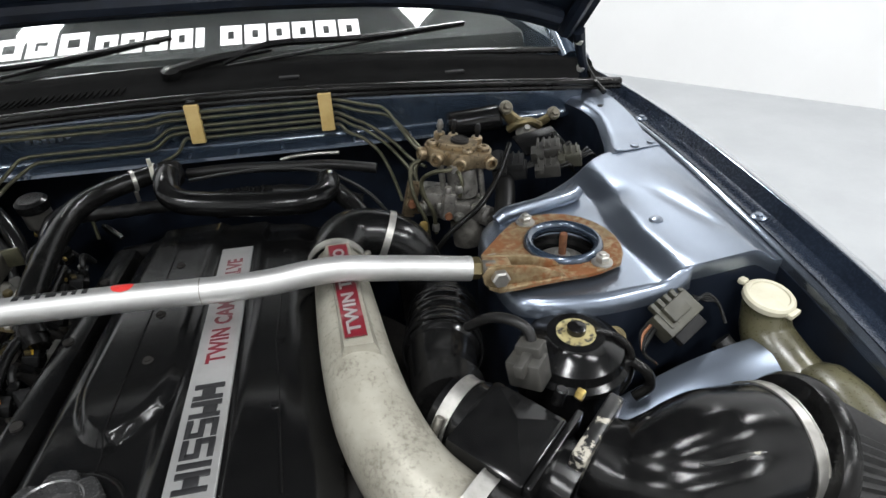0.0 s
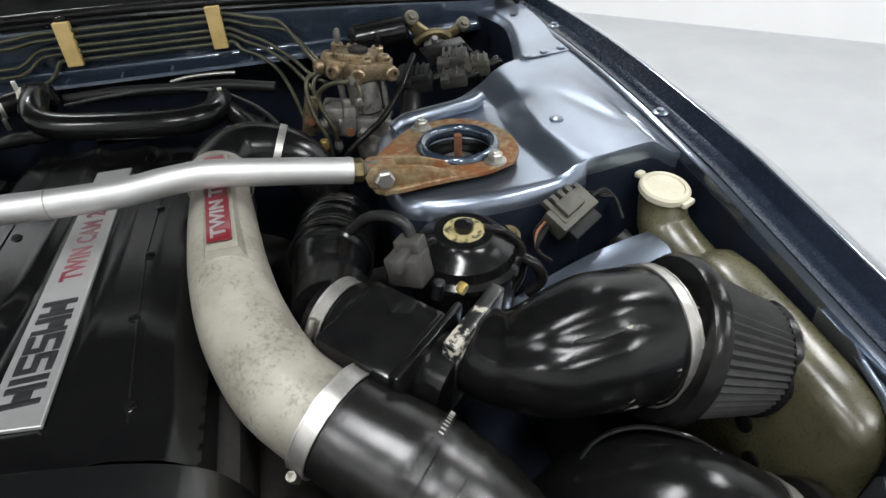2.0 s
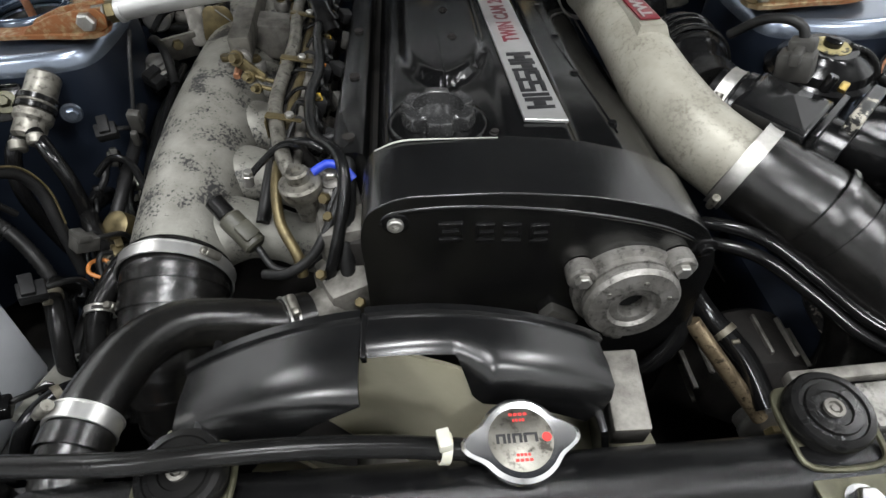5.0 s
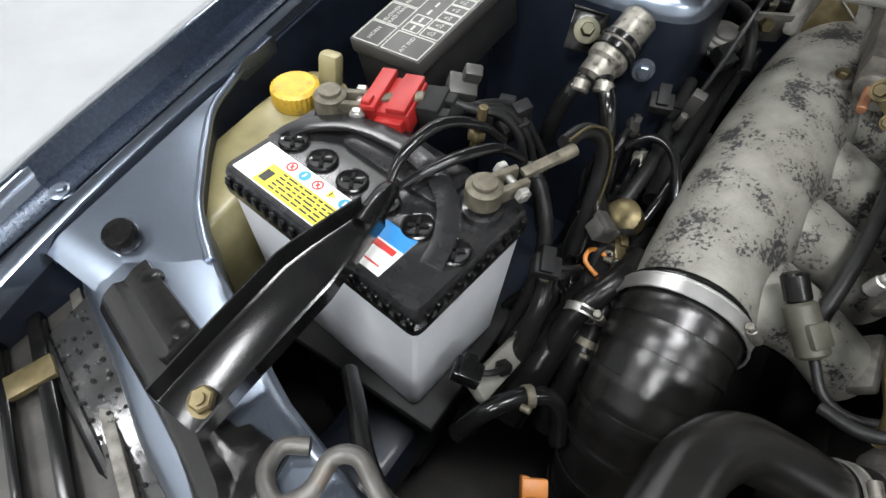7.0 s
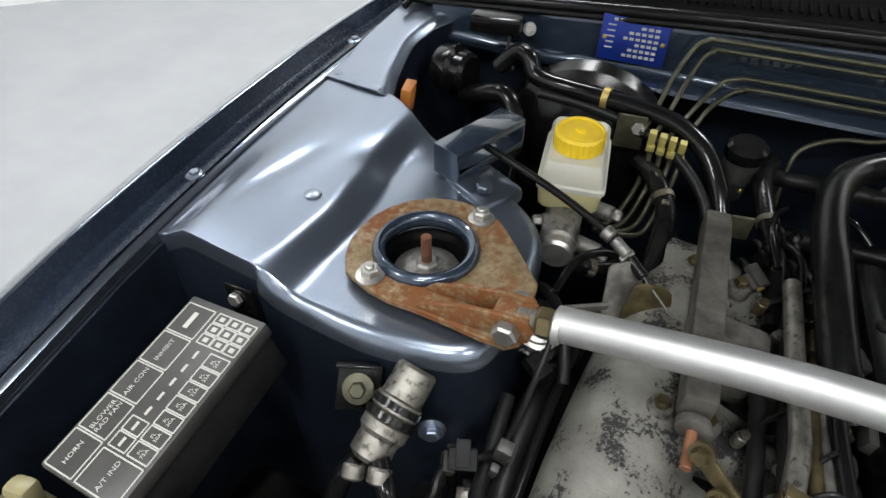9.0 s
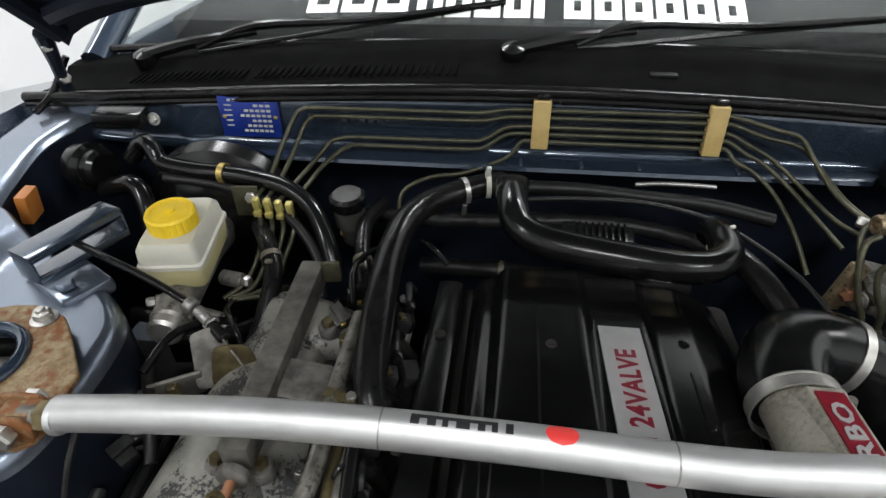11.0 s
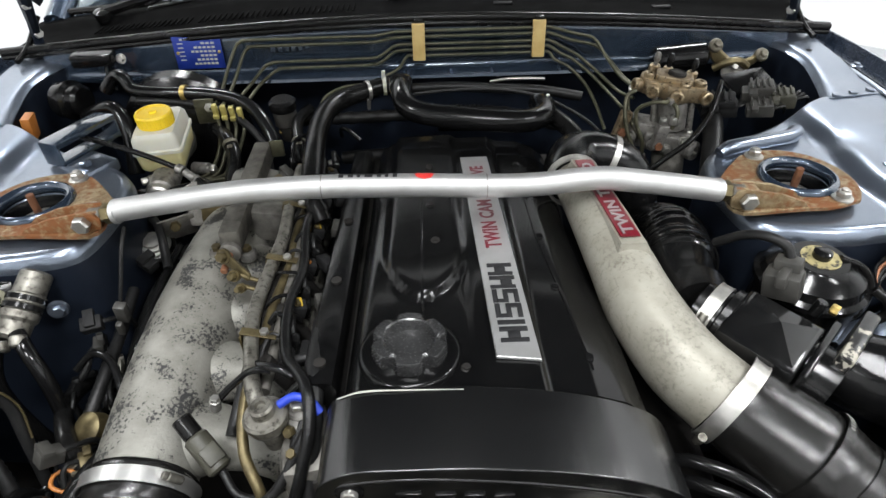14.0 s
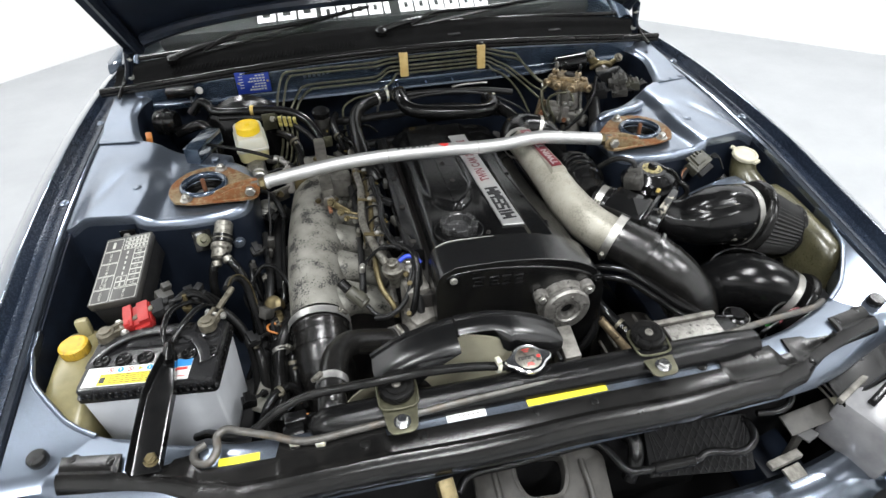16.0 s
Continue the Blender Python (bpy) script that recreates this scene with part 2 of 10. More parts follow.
M = {}
M["wall"] = stuff("wall_paint", (0.7, 0.7, 0.695), 0.6, amount=0.1, scale=2, bump=0.1, bump_scale=80)
M["floor"] = stuff("floor_epoxy", (0.33, 0.34, 0.35), 0.4, col2=(0.295, 0.305, 0.315), scale=3, bump=0.05, bump_scale=60, rough2=0.55)
M["ceiling"] = stuff("ceiling_paint", (0.12, 0.12, 0.12), 0.7, scale=3, amount=0.2)
M["steel_beam"] = stuff("beam_paint", (0.05, 0.05, 0.05), 0.5, scale=10)
M["lamp_glow"] = stuff("lamp_housing", (0.7, 0.7, 0.7), 0.5, scale=10)
M["paint"] = stuff("gunmetal_blue_paint", (0.203, 0.236, 0.29), 0.24, 0.88, col2=(0.176, 0.206, 0.256), scale=9, bump_scale=3000, rough2=0.32, coat=0.35)
M["paint_fender"] = stuff("lacquered_gunmetal_paint", (0.158, 0.185, 0.226), 0.16, 0.9, col2=(0.137, 0.162, 0.2), scale=9, bump_scale=3000, rough2=0.20, coat=1.0)
# darker copy of the body paint; holds the bulkhead's dark reflection as colour
M["paint_outer_shaded"] = stuff("outer_and_shaded_gunmetal", (0.033, 0.049, 0.076), 0.2, 0.5, col2=(0.028, 0.043, 0.066), scale=9, bump=0.02, bump_scale=900, coat=1.0)
# body colour darkened to carry the shade of the deep bay
M["paint_dark"] = stuff("shade_darkened_paint", (0.011, 0.016, 0.027), 0.32, 0.1, col2=(0.007, 0.009, 0.014), scale=25, bump=0.15, rough2=0.55, coat=0.06, spec=0.22)
M["black_gloss"] = stuff("glossy_black_plastic", (0.004, 0.004, 0.0042), 0.1, col2=(0.007, 0.007, 0.007), scale=60, bump=0.06, bump_scale=500, rough2=0.2, spec=0.32)
M["black_satin"] = stuff("satin_black_paint", (0.003, 0.003, 0.00315), 0.13, col2=(0.006, 0.006, 0.006), scale=45, bump=0.03, bump_scale=1400, rough2=0.26, spec=0.3)
M["black_crackle"] = stuff("coated_black_cover", (0.0028, 0.0028, 0.00294), 0.11, col2=(0.005, 0.005, 0.005), scale=14, bump=0.025, bump_scale=1600, rough2=0.22, spec=0.25)
M["black_rubber"] = stuff("black_rubber", (0.005, 0.005, 0.005), 0.13, col2=(0.009, 0.0088, 0.0085), scale=50, bump=0.14, bump_scale=700, rough2=0.27, spec=0.18)
M["black_matte"] = stuff("matte_black_plastic", (0.012, 0.012, 0.0125), 0.34, col2=(0.018, 0.018, 0.018), scale=70, bump=0.2, bump_scale=900, rough2=0.55, spec=0.10)
M["grime"] = stuff("oily_dark_metal", (0.02, 0.018, 0.016), 0.5, 0.2, col2=(0.011, 0.01, 0.0095), scale=30, bump=0.5, bump_scale=200, rough2=0.8, spec=0.3)
M["alu"] = stuff("satin_aluminium", (0.50, 0.50, 0.495), 0.42, 0.8, col2=(0.44, 0.44, 0.43), scale=30, bump=0.08, bump_scale=900, rough2=0.52)
M["alu_paint"] = stuff("silver_painted_tube", (0.3, 0.287, 0.24), 0.36, 0.2, col2=(0.208, 0.197, 0.16), scale=24, bump=0.15, bump_scale=500, rough2=0.5, spots=(0.15, 0.138, 0.11), spot_scale=230, spot_cut=0.93, soft=0.10, patch=0.65)
M["cast"] = stuff("cast_aluminium", (0.3, 0.29, 0.27), 0.34, 0.65, col2=(0.18, 0.172, 0.157), scale=60, bump=0.5, bump_scale=420, rough2=0.52, spots=(0.05, 0.047, 0.042), spot_scale=110, spot_cut=0.60, soft=0.08)
M["cast_dark"] = stuff("grimy_cast_aluminium", (0.21, 0.2, 0.18), 0.44, 0.55, col2=(0.085, 0.08, 0.07), scale=50, bump=0.5, bump_scale=300, rough2=0.62)
M["plenum"] = stuff("flaking_silver_casting", (0.245, 0.24, 0.213), 0.40, 0.35, col2=(0.148, 0.142, 0.122), scale=26, bump=0.45, bump_scale=380, rough2=0.58,
                    spots=(0.012, 0.012, 0.012), spot_scale=270, spot_cut=1.20, spot_rough=0.6, spot_metal=0.0, soft=0.05, patch=1.15)
# navy tone that puts the gutter paint's dark reflection into colour
M["gutter"] = stuff("navy_gutter_reflection", (0.020, 0.029, 0.047), 0.20, 0.45, col2=(0.014, 0.020, 0.033), scale=20, bump=0.06, rough2=0.34, spec=0.4)
M["black_scuffed"] = stuff("scuffed_glossy_black", (0.0035, 0.0035, 0.003675), 0.12, col2=(0.006, 0.006, 0.006), scale=60, bump=0.12, bump_scale=350, rough2=0.22, spec=0.24, spots=(0.30, 0.28, 0.24), spot_scale=90, spot_cut=1.085, spot_rough=0.7, soft=0.02, patch=0.7)
M["black_chipped"] = stuff("chipped_black_paint", (0.009, 0.009, 0.009), 0.22, scale=60, bump=0.2, bump_scale=350, rough2=0.4, spots=(0.32, 0.30, 0.25), spot_scale=110, spot_cut=0.90, spot_rough=0.7, soft=0.02, patch=0.7)
M["black_wet"] = stuff("wet_black_plastic", (0.004, 0.004, 0.0042), 0.06, col2=(0.007, 0.007, 0.007), scale=40, bump=0.32, bump_scale=620, rough2=0.2, spec=0.26)
# yellowed plastic; the dark second tone patches in lit and shaded areas
M["washer_plastic"] = stuff("aged_shaded_washer_plastic", (0.085, 0.079, 0.044), 0.20, col2=(0.028, 0.026, 0.013), scale=13, bump=0.10, rough2=0.38, trans=0.04, spec=0.6)
M["cap_plastic"] = stuff("yellowed_cap_plastic", (0.47, 0.445, 0.345), 0.38, col2=(0.4, 0.375, 0.28), scale=35, bump=0.15, rough2=0.55)
M["worn_label"] = stuff("worn_yellowed_label", (0.36, 0.31, 0.15), 0.5, col2=(0.24, 0.2, 0.09), scale=60, bump=0.2, spots=(0.02, 0.018, 0.014), spot_scale=150, spot_cut=0.56, soft=0.04)
M["cover_rubber"] = stuff("dusty_black_cover_rubber", (0.0045, 0.0044, 0.0043), 0.1, col2=(0.0075, 0.0073, 0.007), scale=30, bump=0.3, bump_scale=170, rough2=0.28, spec=0.34, spots=(0.011, 0.0105, 0.01), spot_scale=60, spot_cut=1.02, soft=0.18, patch=0.8)
M["wet_guide"] = stuff("rain_wet_black_plastic", (0.016, 0.016, 0.016), 0.08, col2=(0.03, 0.03, 0.03), scale=25, bump=0.10, bump_scale=160, rough2=0.22, spec=0.8)
M["dull_bracket"] = stuff("dusty_dull_bracket_steel", (0.055, 0.052, 0.047), 0.45, 0.2, col2=(0.028, 0.027, 0.025), scale=35, bump=0.3, bump_scale=300, rough2=0.62)
M["lamp_grey"] = stuff("grey_lamp_housing", (0.20, 0.20, 0.205), 0.16, col2=(0.14, 0.14, 0.145), scale=20, bump=0.05, rough2=0.3)
M["prop_steel"] = stuff("worn_grey_steel", (0.105, 0.102, 0.095), 0.34, 0.45, col2=(0.065, 0.061, 0.055), scale=45, bump=0.2, rough2=0.48, spots=(0.11, 0.08, 0.055), spot_scale=22, spot_cut=0.62, soft=0.1, spot_metal=0.1)
M["dull_lead"] = stuff("dull_grey_lead", (0.16, 0.145, 0.11), 0.42, 0.5, col2=(0.07, 0.062, 0.045), scale=90, bump=0.4, bump_scale=400, rough2=0.62)
M["shroud_gloss"] = stuff("moulded_glossy_black", (0.0035, 0.0035, 0.003675), 0.23, col2=(0.006, 0.006, 0.006), scale=50, bump=0.015, bump_scale=1500, rough2=0.28, spec=0.68)
# body paint with shade mixed in, for tower walls and bonnet underside
M["paint_shade"] = stuff("gunmetal_paint_in_shade", (0.013, 0.018, 0.029), 0.24, 0.2, col2=(0.009, 0.012, 0.019), scale=12, bump=0.05, rough2=0.4, spec=0.35)
M["hose_sheen"] = stuff("weathered_rubber_hose", (0.005, 0.0048, 0.0046), 0.16, col2=(0.01, 0.0096, 0.009), scale=35, bump=0.22, bump_scale=420, rough2=0.30, spec=0.55)
M["filter_paper"] = stuff("dusty_filter_pleats", (0.028, 0.0275, 0.027), 0.5, col2=(0.016, 0.016, 0.016), scale=60, bump=0.2, rough2=0.65, spec=0.3)
M["scuttle_plastic"] = stuff("faded_scuttle_plastic", (0.0025, 0.0025, 0.0025), 0.6, col2=(0.0045, 0.0045, 0.0045), scale=30, bump=0.2, bump_scale=900, rough2=0.75, spec=0.01)
M["timing_satin"] = stuff("glossy_timing_cover", (0.0028, 0.0028, 0.00294), 0.22, col2=(0.005, 0.005, 0.005), scale=18, bump=0.04, bump_scale=1400, rough2=0.29, spec=0.78)
M["runner_cast"] = stuff("oil_stained_casting", (0.15, 0.142, 0.122), 0.46, 0.45, col2=(0.05, 0.046, 0.04), scale=35, bump=0.6, bump_scale=300, rough2=0.66)
M["valve_alu"] = stuff("tarnished_aluminium", (0.26, 0.25, 0.22), 0.32, 0.75, col2=(0.14, 0.132, 0.112), scale=70, bump=0.3, bump_scale=500, rough2=0.5, spots=(0.05, 0.046, 0.038), spot_scale=140, spot_cut=0.60, soft=0.06)
M["cap_black"] = stuff("worn_cap_plastic", (0.016, 0.016, 0.016), 0.2, col2=(0.03, 0.03, 0.03), scale=40, bump=0.02, bump_scale=500, rough2=0.32, spec=0.9)
M["battery_lid"] = stuff("dusty_battery_lid", (0.012, 0.012, 0.0125), 0.13, col2=(0.017, 0.017, 0.0175), scale=30, bump=0.10, bump_scale=120, rough2=0.32, spec=0.5)
M["steel"] = stuff("zinc_plated_steel", (0.5, 0.49, 0.465), 0.27, 0.85, col2=(0.38, 0.37, 0.34), scale=80, bump=0.15, bump_scale=800, rough2=0.44)
M["bright_band"] = stuff("bright_steel_band", (0.62, 0.615, 0.6), 0.30, 0.9, col2=(0.52, 0.515, 0.5), scale=50, bump=0.05, bump_scale=700, rough2=0.42)
M["chrome"] = stuff("polished_steel", (0.78, 0.78, 0.78), 0.14, 1.0, col2=(0.7, 0.7, 0.7), scale=50, rough2=0.25)
M["zinc_gold"] = stuff("yellow_zinc_steel", (0.155, 0.125, 0.062), 0.32, 0.7, col2=(0.08, 0.063, 0.032), scale=70, bump=0.2, rough2=0.5)
M["pipe_olive"] = stuff("olive_coated_pipe", (0.085, 0.082, 0.052), 0.36, 0.55, col2=(0.05, 0.048, 0.03), scale=80, rough2=0.5)
M["rust"] = stuff("rusty_zinc_plate", (0.31, 0.245, 0.145), 0.30, 0.55, col2=(0.165, 0.108, 0.050), scale=90, bump=0.8, bump_scale=600, rough2=0.58,
                  spots=(0.150, 0.050, 0.009), spot_scale=120, spot_cut=0.955, spot_rough=0.75, spot_metal=0.0, soft=0.10, patch=0.85)
M["rust_dark"] = stuff("dark_rust", (0.16, 0.065, 0.028), 0.8, 0.1, col2=(0.09, 0.035, 0.015), scale=90, bump=0.7, bump_scale=500)
M["cream_dark"] = stuff("aged_coolant_bottle_plastic", (0.25, 0.222, 0.118), 0.24, col2=(0.12, 0.105, 0.046), scale=12, bump=0.1, rough2=0.42, trans=0.2)
M["white_plastic"] = stuff("milky_plastic", (0.52, 0.515, 0.45), 0.36, col2=(0.46, 0.45, 0.37), scale=20, bump=0.05, rough2=0.5, trans=0.3)
M["brake_fluid"] = stuff("fluid_tinted_plastic", (0.6, 0.55, 0.3), 0.38, col2=(0.54, 0.49, 0.25), scale=20, rough2=0.5, trans=0.3)
M["yellow"] = stuff("yellow_plastic", (0.8, 0.56, 0.02), 0.36, col2=(0.72, 0.49, 0.02), scale=40, bump=0.1, rough2=0.5)
M["amber_cap"] = stuff("faded_amber_cap_plastic", (0.56, 0.36, 0.03), 0.40, col2=(0.44, 0.27, 0.025), scale=45, bump=0.15, rough2=0.55, spots=(0.22, 0.14, 0.03), spot_scale=110, spot_cut=0.62, soft=0.1)
M["red"] = stuff("red_plastic", (0.31, 0.016, 0.014), 0.36, col2=(0.25, 0.012, 0.011), scale=40, bump=0.1, rough2=0.5)
M["red_badge"] = stuff("dark_red_enamel", (0.15, 0.006, 0.014), 0.25, col2=(0.11, 0.005, 0.011), scale=60, coat=0.5)
M["red_ink"] = stuff("red_ink", (0.60, 0.035, 0.03), 0.4, scale=80, amount=0.2)
M["black_ink"] = stuff("black_ink", (0.010, 0.010, 0.011), 0.4, scale=80, amount=0.2)
M["white_ink"] = stuff("white_vinyl", (0.80, 0.80, 0.80), 0.4, scale=60, amount=0.1)
M["pale_ink"] = stuff("pale_print", (0.42, 0.42, 0.38), 0.45, scale=60, amount=0.2)
M["blue_ink"] = stuff("blue_print", (0.02, 0.22, 0.55), 0.35, scale=60, amount=0.2)
M["blue_plate"] = stuff("blue_anodised_plate", (0.012, 0.035, 0.26), 0.3, 0.4, scale=40, amount=0.3, rough2=0.45)
M["blue_hose"] = stuff("blue_silicone_hose", (0.015, 0.045, 0.42), 0.35, scale=60, amount=0.3)
M["grey_case"] = stuff("grey_battery_case", (0.62, 0.64, 0.67), 0.36, col2=(0.52, 0.54, 0.57), scale=12, bump=0.12, rough2=0.58)
M["grey_plastic"] = stuff("grey_connector_plastic", (0.052, 0.05, 0.045), 0.36, col2=(0.032, 0.031, 0.028), scale=60, bump=0.15, rough2=0.54)
M["olive_plastic"] = stuff("grey_green_connector_plastic", (0.06, 0.058, 0.043), 0.40, col2=(0.036, 0.035, 0.026), scale=60, bump=0.15, rough2=0.58)
M["clip"] = stuff("yellowed_nylon_clip", (0.52, 0.38, 0.15), 0.5, col2=(0.44, 0.31, 0.11), scale=50, bump=0.1, rough2=0.62)
M["union_yellow"] = stuff("yellow_dyed_zinc", (0.46, 0.40, 0.13), 0.34, 0.4, col2=(0.33, 0.28, 0.09), scale=70, bump=0.15, rough2=0.5)
M["brass"] = stuff("brass", (0.5, 0.37, 0.12), 0.35, 0.8, col2=(0.36, 0.26, 0.09), scale=80, rough2=0.5)
M["abs_gold"] = stuff("gold_tinted_casting", (0.38, 0.3, 0.19), 0.28, 0.75, col2=(0.21, 0.16, 0.1), scale=70, bump=0.4, bump_scale=400, rough2=0.46, spots=(0.05, 0.04, 0.026), spot_scale=170, spot_cut=0.60, soft=0.06)
M["fan"] = stuff("cream_fan_plastic", (0.42, 0.4, 0.3), 0.42, col2=(0.34, 0.32, 0.23), scale=18, rough2=0.55)
M["orange"] = stuff("amber_plastic", (0.45, 0.16, 0.03), 0.4, scale=60)
M["fuse_lid"] = stuff("dark_grey_fuse_lid", (0.03, 0.029, 0.027), 0.32, col2=(0.045, 0.043, 0.04), scale=40, bump=0.1, rough2=0.46)
M["label_white"] = stuff("white_label_film", (0.78, 0.78, 0.75), 0.35, scale=30, amount=0.1)
M["label_yellow"] = stuff("yellow_label_film", (0.75, 0.62, 0.03), 0.4, scale=30, amount=0.15)
M["copper"] = stuff("coppery_label", (0.33, 0.15, 0.08), 0.4, 0.5, scale=60)
M["wire_tape"] = stuff("wrapped_loom", (0.007, 0.007, 0.007), 0.30, col2=(0.012, 0.012, 0.012), scale=90, bump=0.4, bump_scale=250, rough2=0.48, spec=0.27)
M["mesh_black"] = stuff("core_black", (0.01, 0.01, 0.0103), 0.6, scale=80, bump=0.3, spec=0.12)

gl = bpy.data.materials.new("windscreen_glass")
gl.use_nodes = True
gb = gl.node_tree.nodes["Principled BSDF"]
gb.inputs["Base Color"].default_value = (0.85, 0.9, 0.88, 1)
gb.inputs["Roughness"].default_value = 0.02
gb.inputs["Transmission Weight"].default_value = 1.0
gb.inputs["IOR"].default_value = 1.45
M["glass"] = gl


# ---- the room ----
def in_room(g):
    return moved(g, Matrix.Translation(ROOM) @ TURN45)


HALF = 4.5
solid("floor", in_room(box((2 * HALF + 0.4, 2 * HALF + 0.4, 0.2), (0, 0, -0.1), bevel=0)), M["floor"], "pale grey epoxy workshop floor", "floor", kind="structure")
for wn, wx, wy, sx, sy in (("wall_east", HALF + 0.1, 0, 0.2, 2 * HALF + 0.4), ("wall_west", -HALF - 0.1, 0, 0.2, 2 * HALF + 0.4),
                           ("wall_north", 0, HALF + 0.1, 2 * HALF, 0.2), ("wall_south", 0, -HALF - 0.1, 2 * HALF, 0.2)):
    solid(wn, in_room(box((sx, sy, CEIL), (wx, wy, CEIL / 2), bevel=0)), M["wall"], "plain white painted studio wall", "wall", kind="structure")
solid("ceiling", in_room(box((2 * HALF + 0.4, 2 * HALF + 0.4, 0.15), (0, 0, CEIL + 0.075), bevel=0)), M["ceiling"], "dark grey workshop ceiling", "ceiling", kind="structure")
for lx, ly, watts in LAMP_SPOTS:
    o = Vector((lx, ly, LAMP - 0.045))
    t = thing("ceiling_light", o, "white strip light hung on rods from the ceiling", "ceiling light", "ceiling lights")
    part("housing", moved(box((1.56, 0.36, 0.08), bevel=0.01), Matrix.Translation(o) @ TURN45), M["lamp_glow"], t)
    for q in (-0.6, 0.6):
        part("rod", moved(rod((q, 0, 0.03), (q, 0, CEIL - LAMP + 0.045), 0.008), Matrix.Translation(o) @ TURN45), M["steel_beam"], t)

# ---- car body ----
def gutter_z(y):
    return 0.884 + 0.125 * y - 0.13 * y * y if y > -0.05 else 0.878 + 0.185 * (y + 0.05)


def fender_profile(y):
    z = gutter_z(y)
    pull = 0.0 if y > -0.40 else ((-0.40 - y) / 0.15) ** 2 * 0.010
    p = [(0.742, z - 0.020), (0.745, z - 0.002), (0.752, z + 0.002), (0.766, z), (0.774, z - 0.006), (0.790, z - 0.007), (0.796, z + 0.002), (0.8015, z + 0.011), (0.805, z + 0.0125),
         (0.809, z + 0.0115), (0.820, z + 0.006), (0.835, z - 0.003), (0.851, z - 0.016), (0.866, z - 0.036), (0.876, z - 0.09), (0.880, z - 0.2), (0.880, 0.45), (0.865, 0.22)]
    return [(x - pull, q) for x, q in p]


FY = [-0.665 + 0.04 * i for i in range(38)]


def fender(side):
    rings = [[(side * x, y, z) for x, z in fender_profile(y)] for y in FY]
    g = loft(rings, closed=False, cap=False)
    t = thing("fender", (side * 0.86, 0.0, 0.2), "glossy gunmetal blue front fender with an inner gutter", "fender", "fenders")
    part("panel", shell(g, 0.0012 * side), M["paint_fender"], t)
    # added strip with the gutter's dark reflection as colour, and the flange screws
    def gutter_strip(u, v):
        y = -0.55 + 1.25 * v
        x, dz = [(0.753, 0.002), (0.766, 0.0005), (0.774, -0.0055), (0.790, -0.0065), (0.796, 0.0025), (0.8015, 0.0115)][round(u * 5)]
        return side * x, y, gutter_z(y) + dz + 0.0015
    part("gutter_reflection", shell(sheet(gutter_strip, 5, 40), 0.001), M["gutter"], t, "gutter strip coloured dark for the reflection in its paint")
    for y in (-0.47, 0.072, 0.40):
        c = Vector((side * 0.762, y, gutter_z(y) + 0.002))
        part("screw", join(lathe([(0.010, 0), (0.0105, 0.001), (0.007, 0.003)], c, (0, 0, 1), 16), hexa(c + V(0, 0, 0.002), (0, 0, 1), 0.0055, 0.004)), M["paint"], t)
    return t


for side in (-1, 1):
    fender(side)

RING = (0.491, 0.068)
PLATE = (0.487, 0.065)


def apron_height(x, y):
    """The pressed top of a strut tower, x counted outwards from the car's middle."""
    d = math.hypot(x - RING[0], y - RING[1])
    step = lambda v, lo, hi: (lambda q: q * q * (3 - 2 * q))(max(0.0, min(1.0, (v - lo) / (hi - lo))))
    # the outer shelf stands above the ring's flat, with a scoop behind its corner and a crease towards the wing
    z = 0.884 + 0.016 * step(x - 0.10 * abs(y - 0.08), 0.565, 0.606) + 0.004 * step(x, 0.62, 0.70)
    z -= 0.007 * math.exp(-((x - 0.602) / 0.026) ** 2 - ((y - 0.180) / 0.034) ** 2)
    z -= 0.0025 * math.exp(-((x - 0.682 + 0.25 * (y - 0.10)) / 0.010) ** 2 - ((y - 0.10) / 0.06) ** 4)
    flat = step(d, 0.066, 0.092)
    z = 0.884 * (1 - flat) + z * flat
    back = step(y, 0.19, 0.29) * step(x, 0.52, 0.64)
    z = z * (1 - back) + (gutter_z(y) - 0.005) * back
    rim = step(x, 0.695, 0.745)
    return z * (1 - rim) + (gutter_z(y) - 0.004) * rim


def tower_outline():
    return [(0.748, -0.004), (0.70, -0.009), (0.66, -0.012), (0.60, -0.016), (0.55, -0.019), (0.50, -0.021), (0.455, -0.016), (0.425, -0.008), (0.412, 0.01), (0.408, 0.05), (0.408, 0.10),
            (0.415, 0.140), (0.44, 0.172), (0.48, 0.198), (0.55, 0.238), (0.60, 0.268), (0.645, 0.296), (0.69, 0.306), (0.725, 0.312), (0.748, 0.310), (0.75, 0.25), (0.75, 0.17), (0.75, 0.09), (0.75, 0.03)]


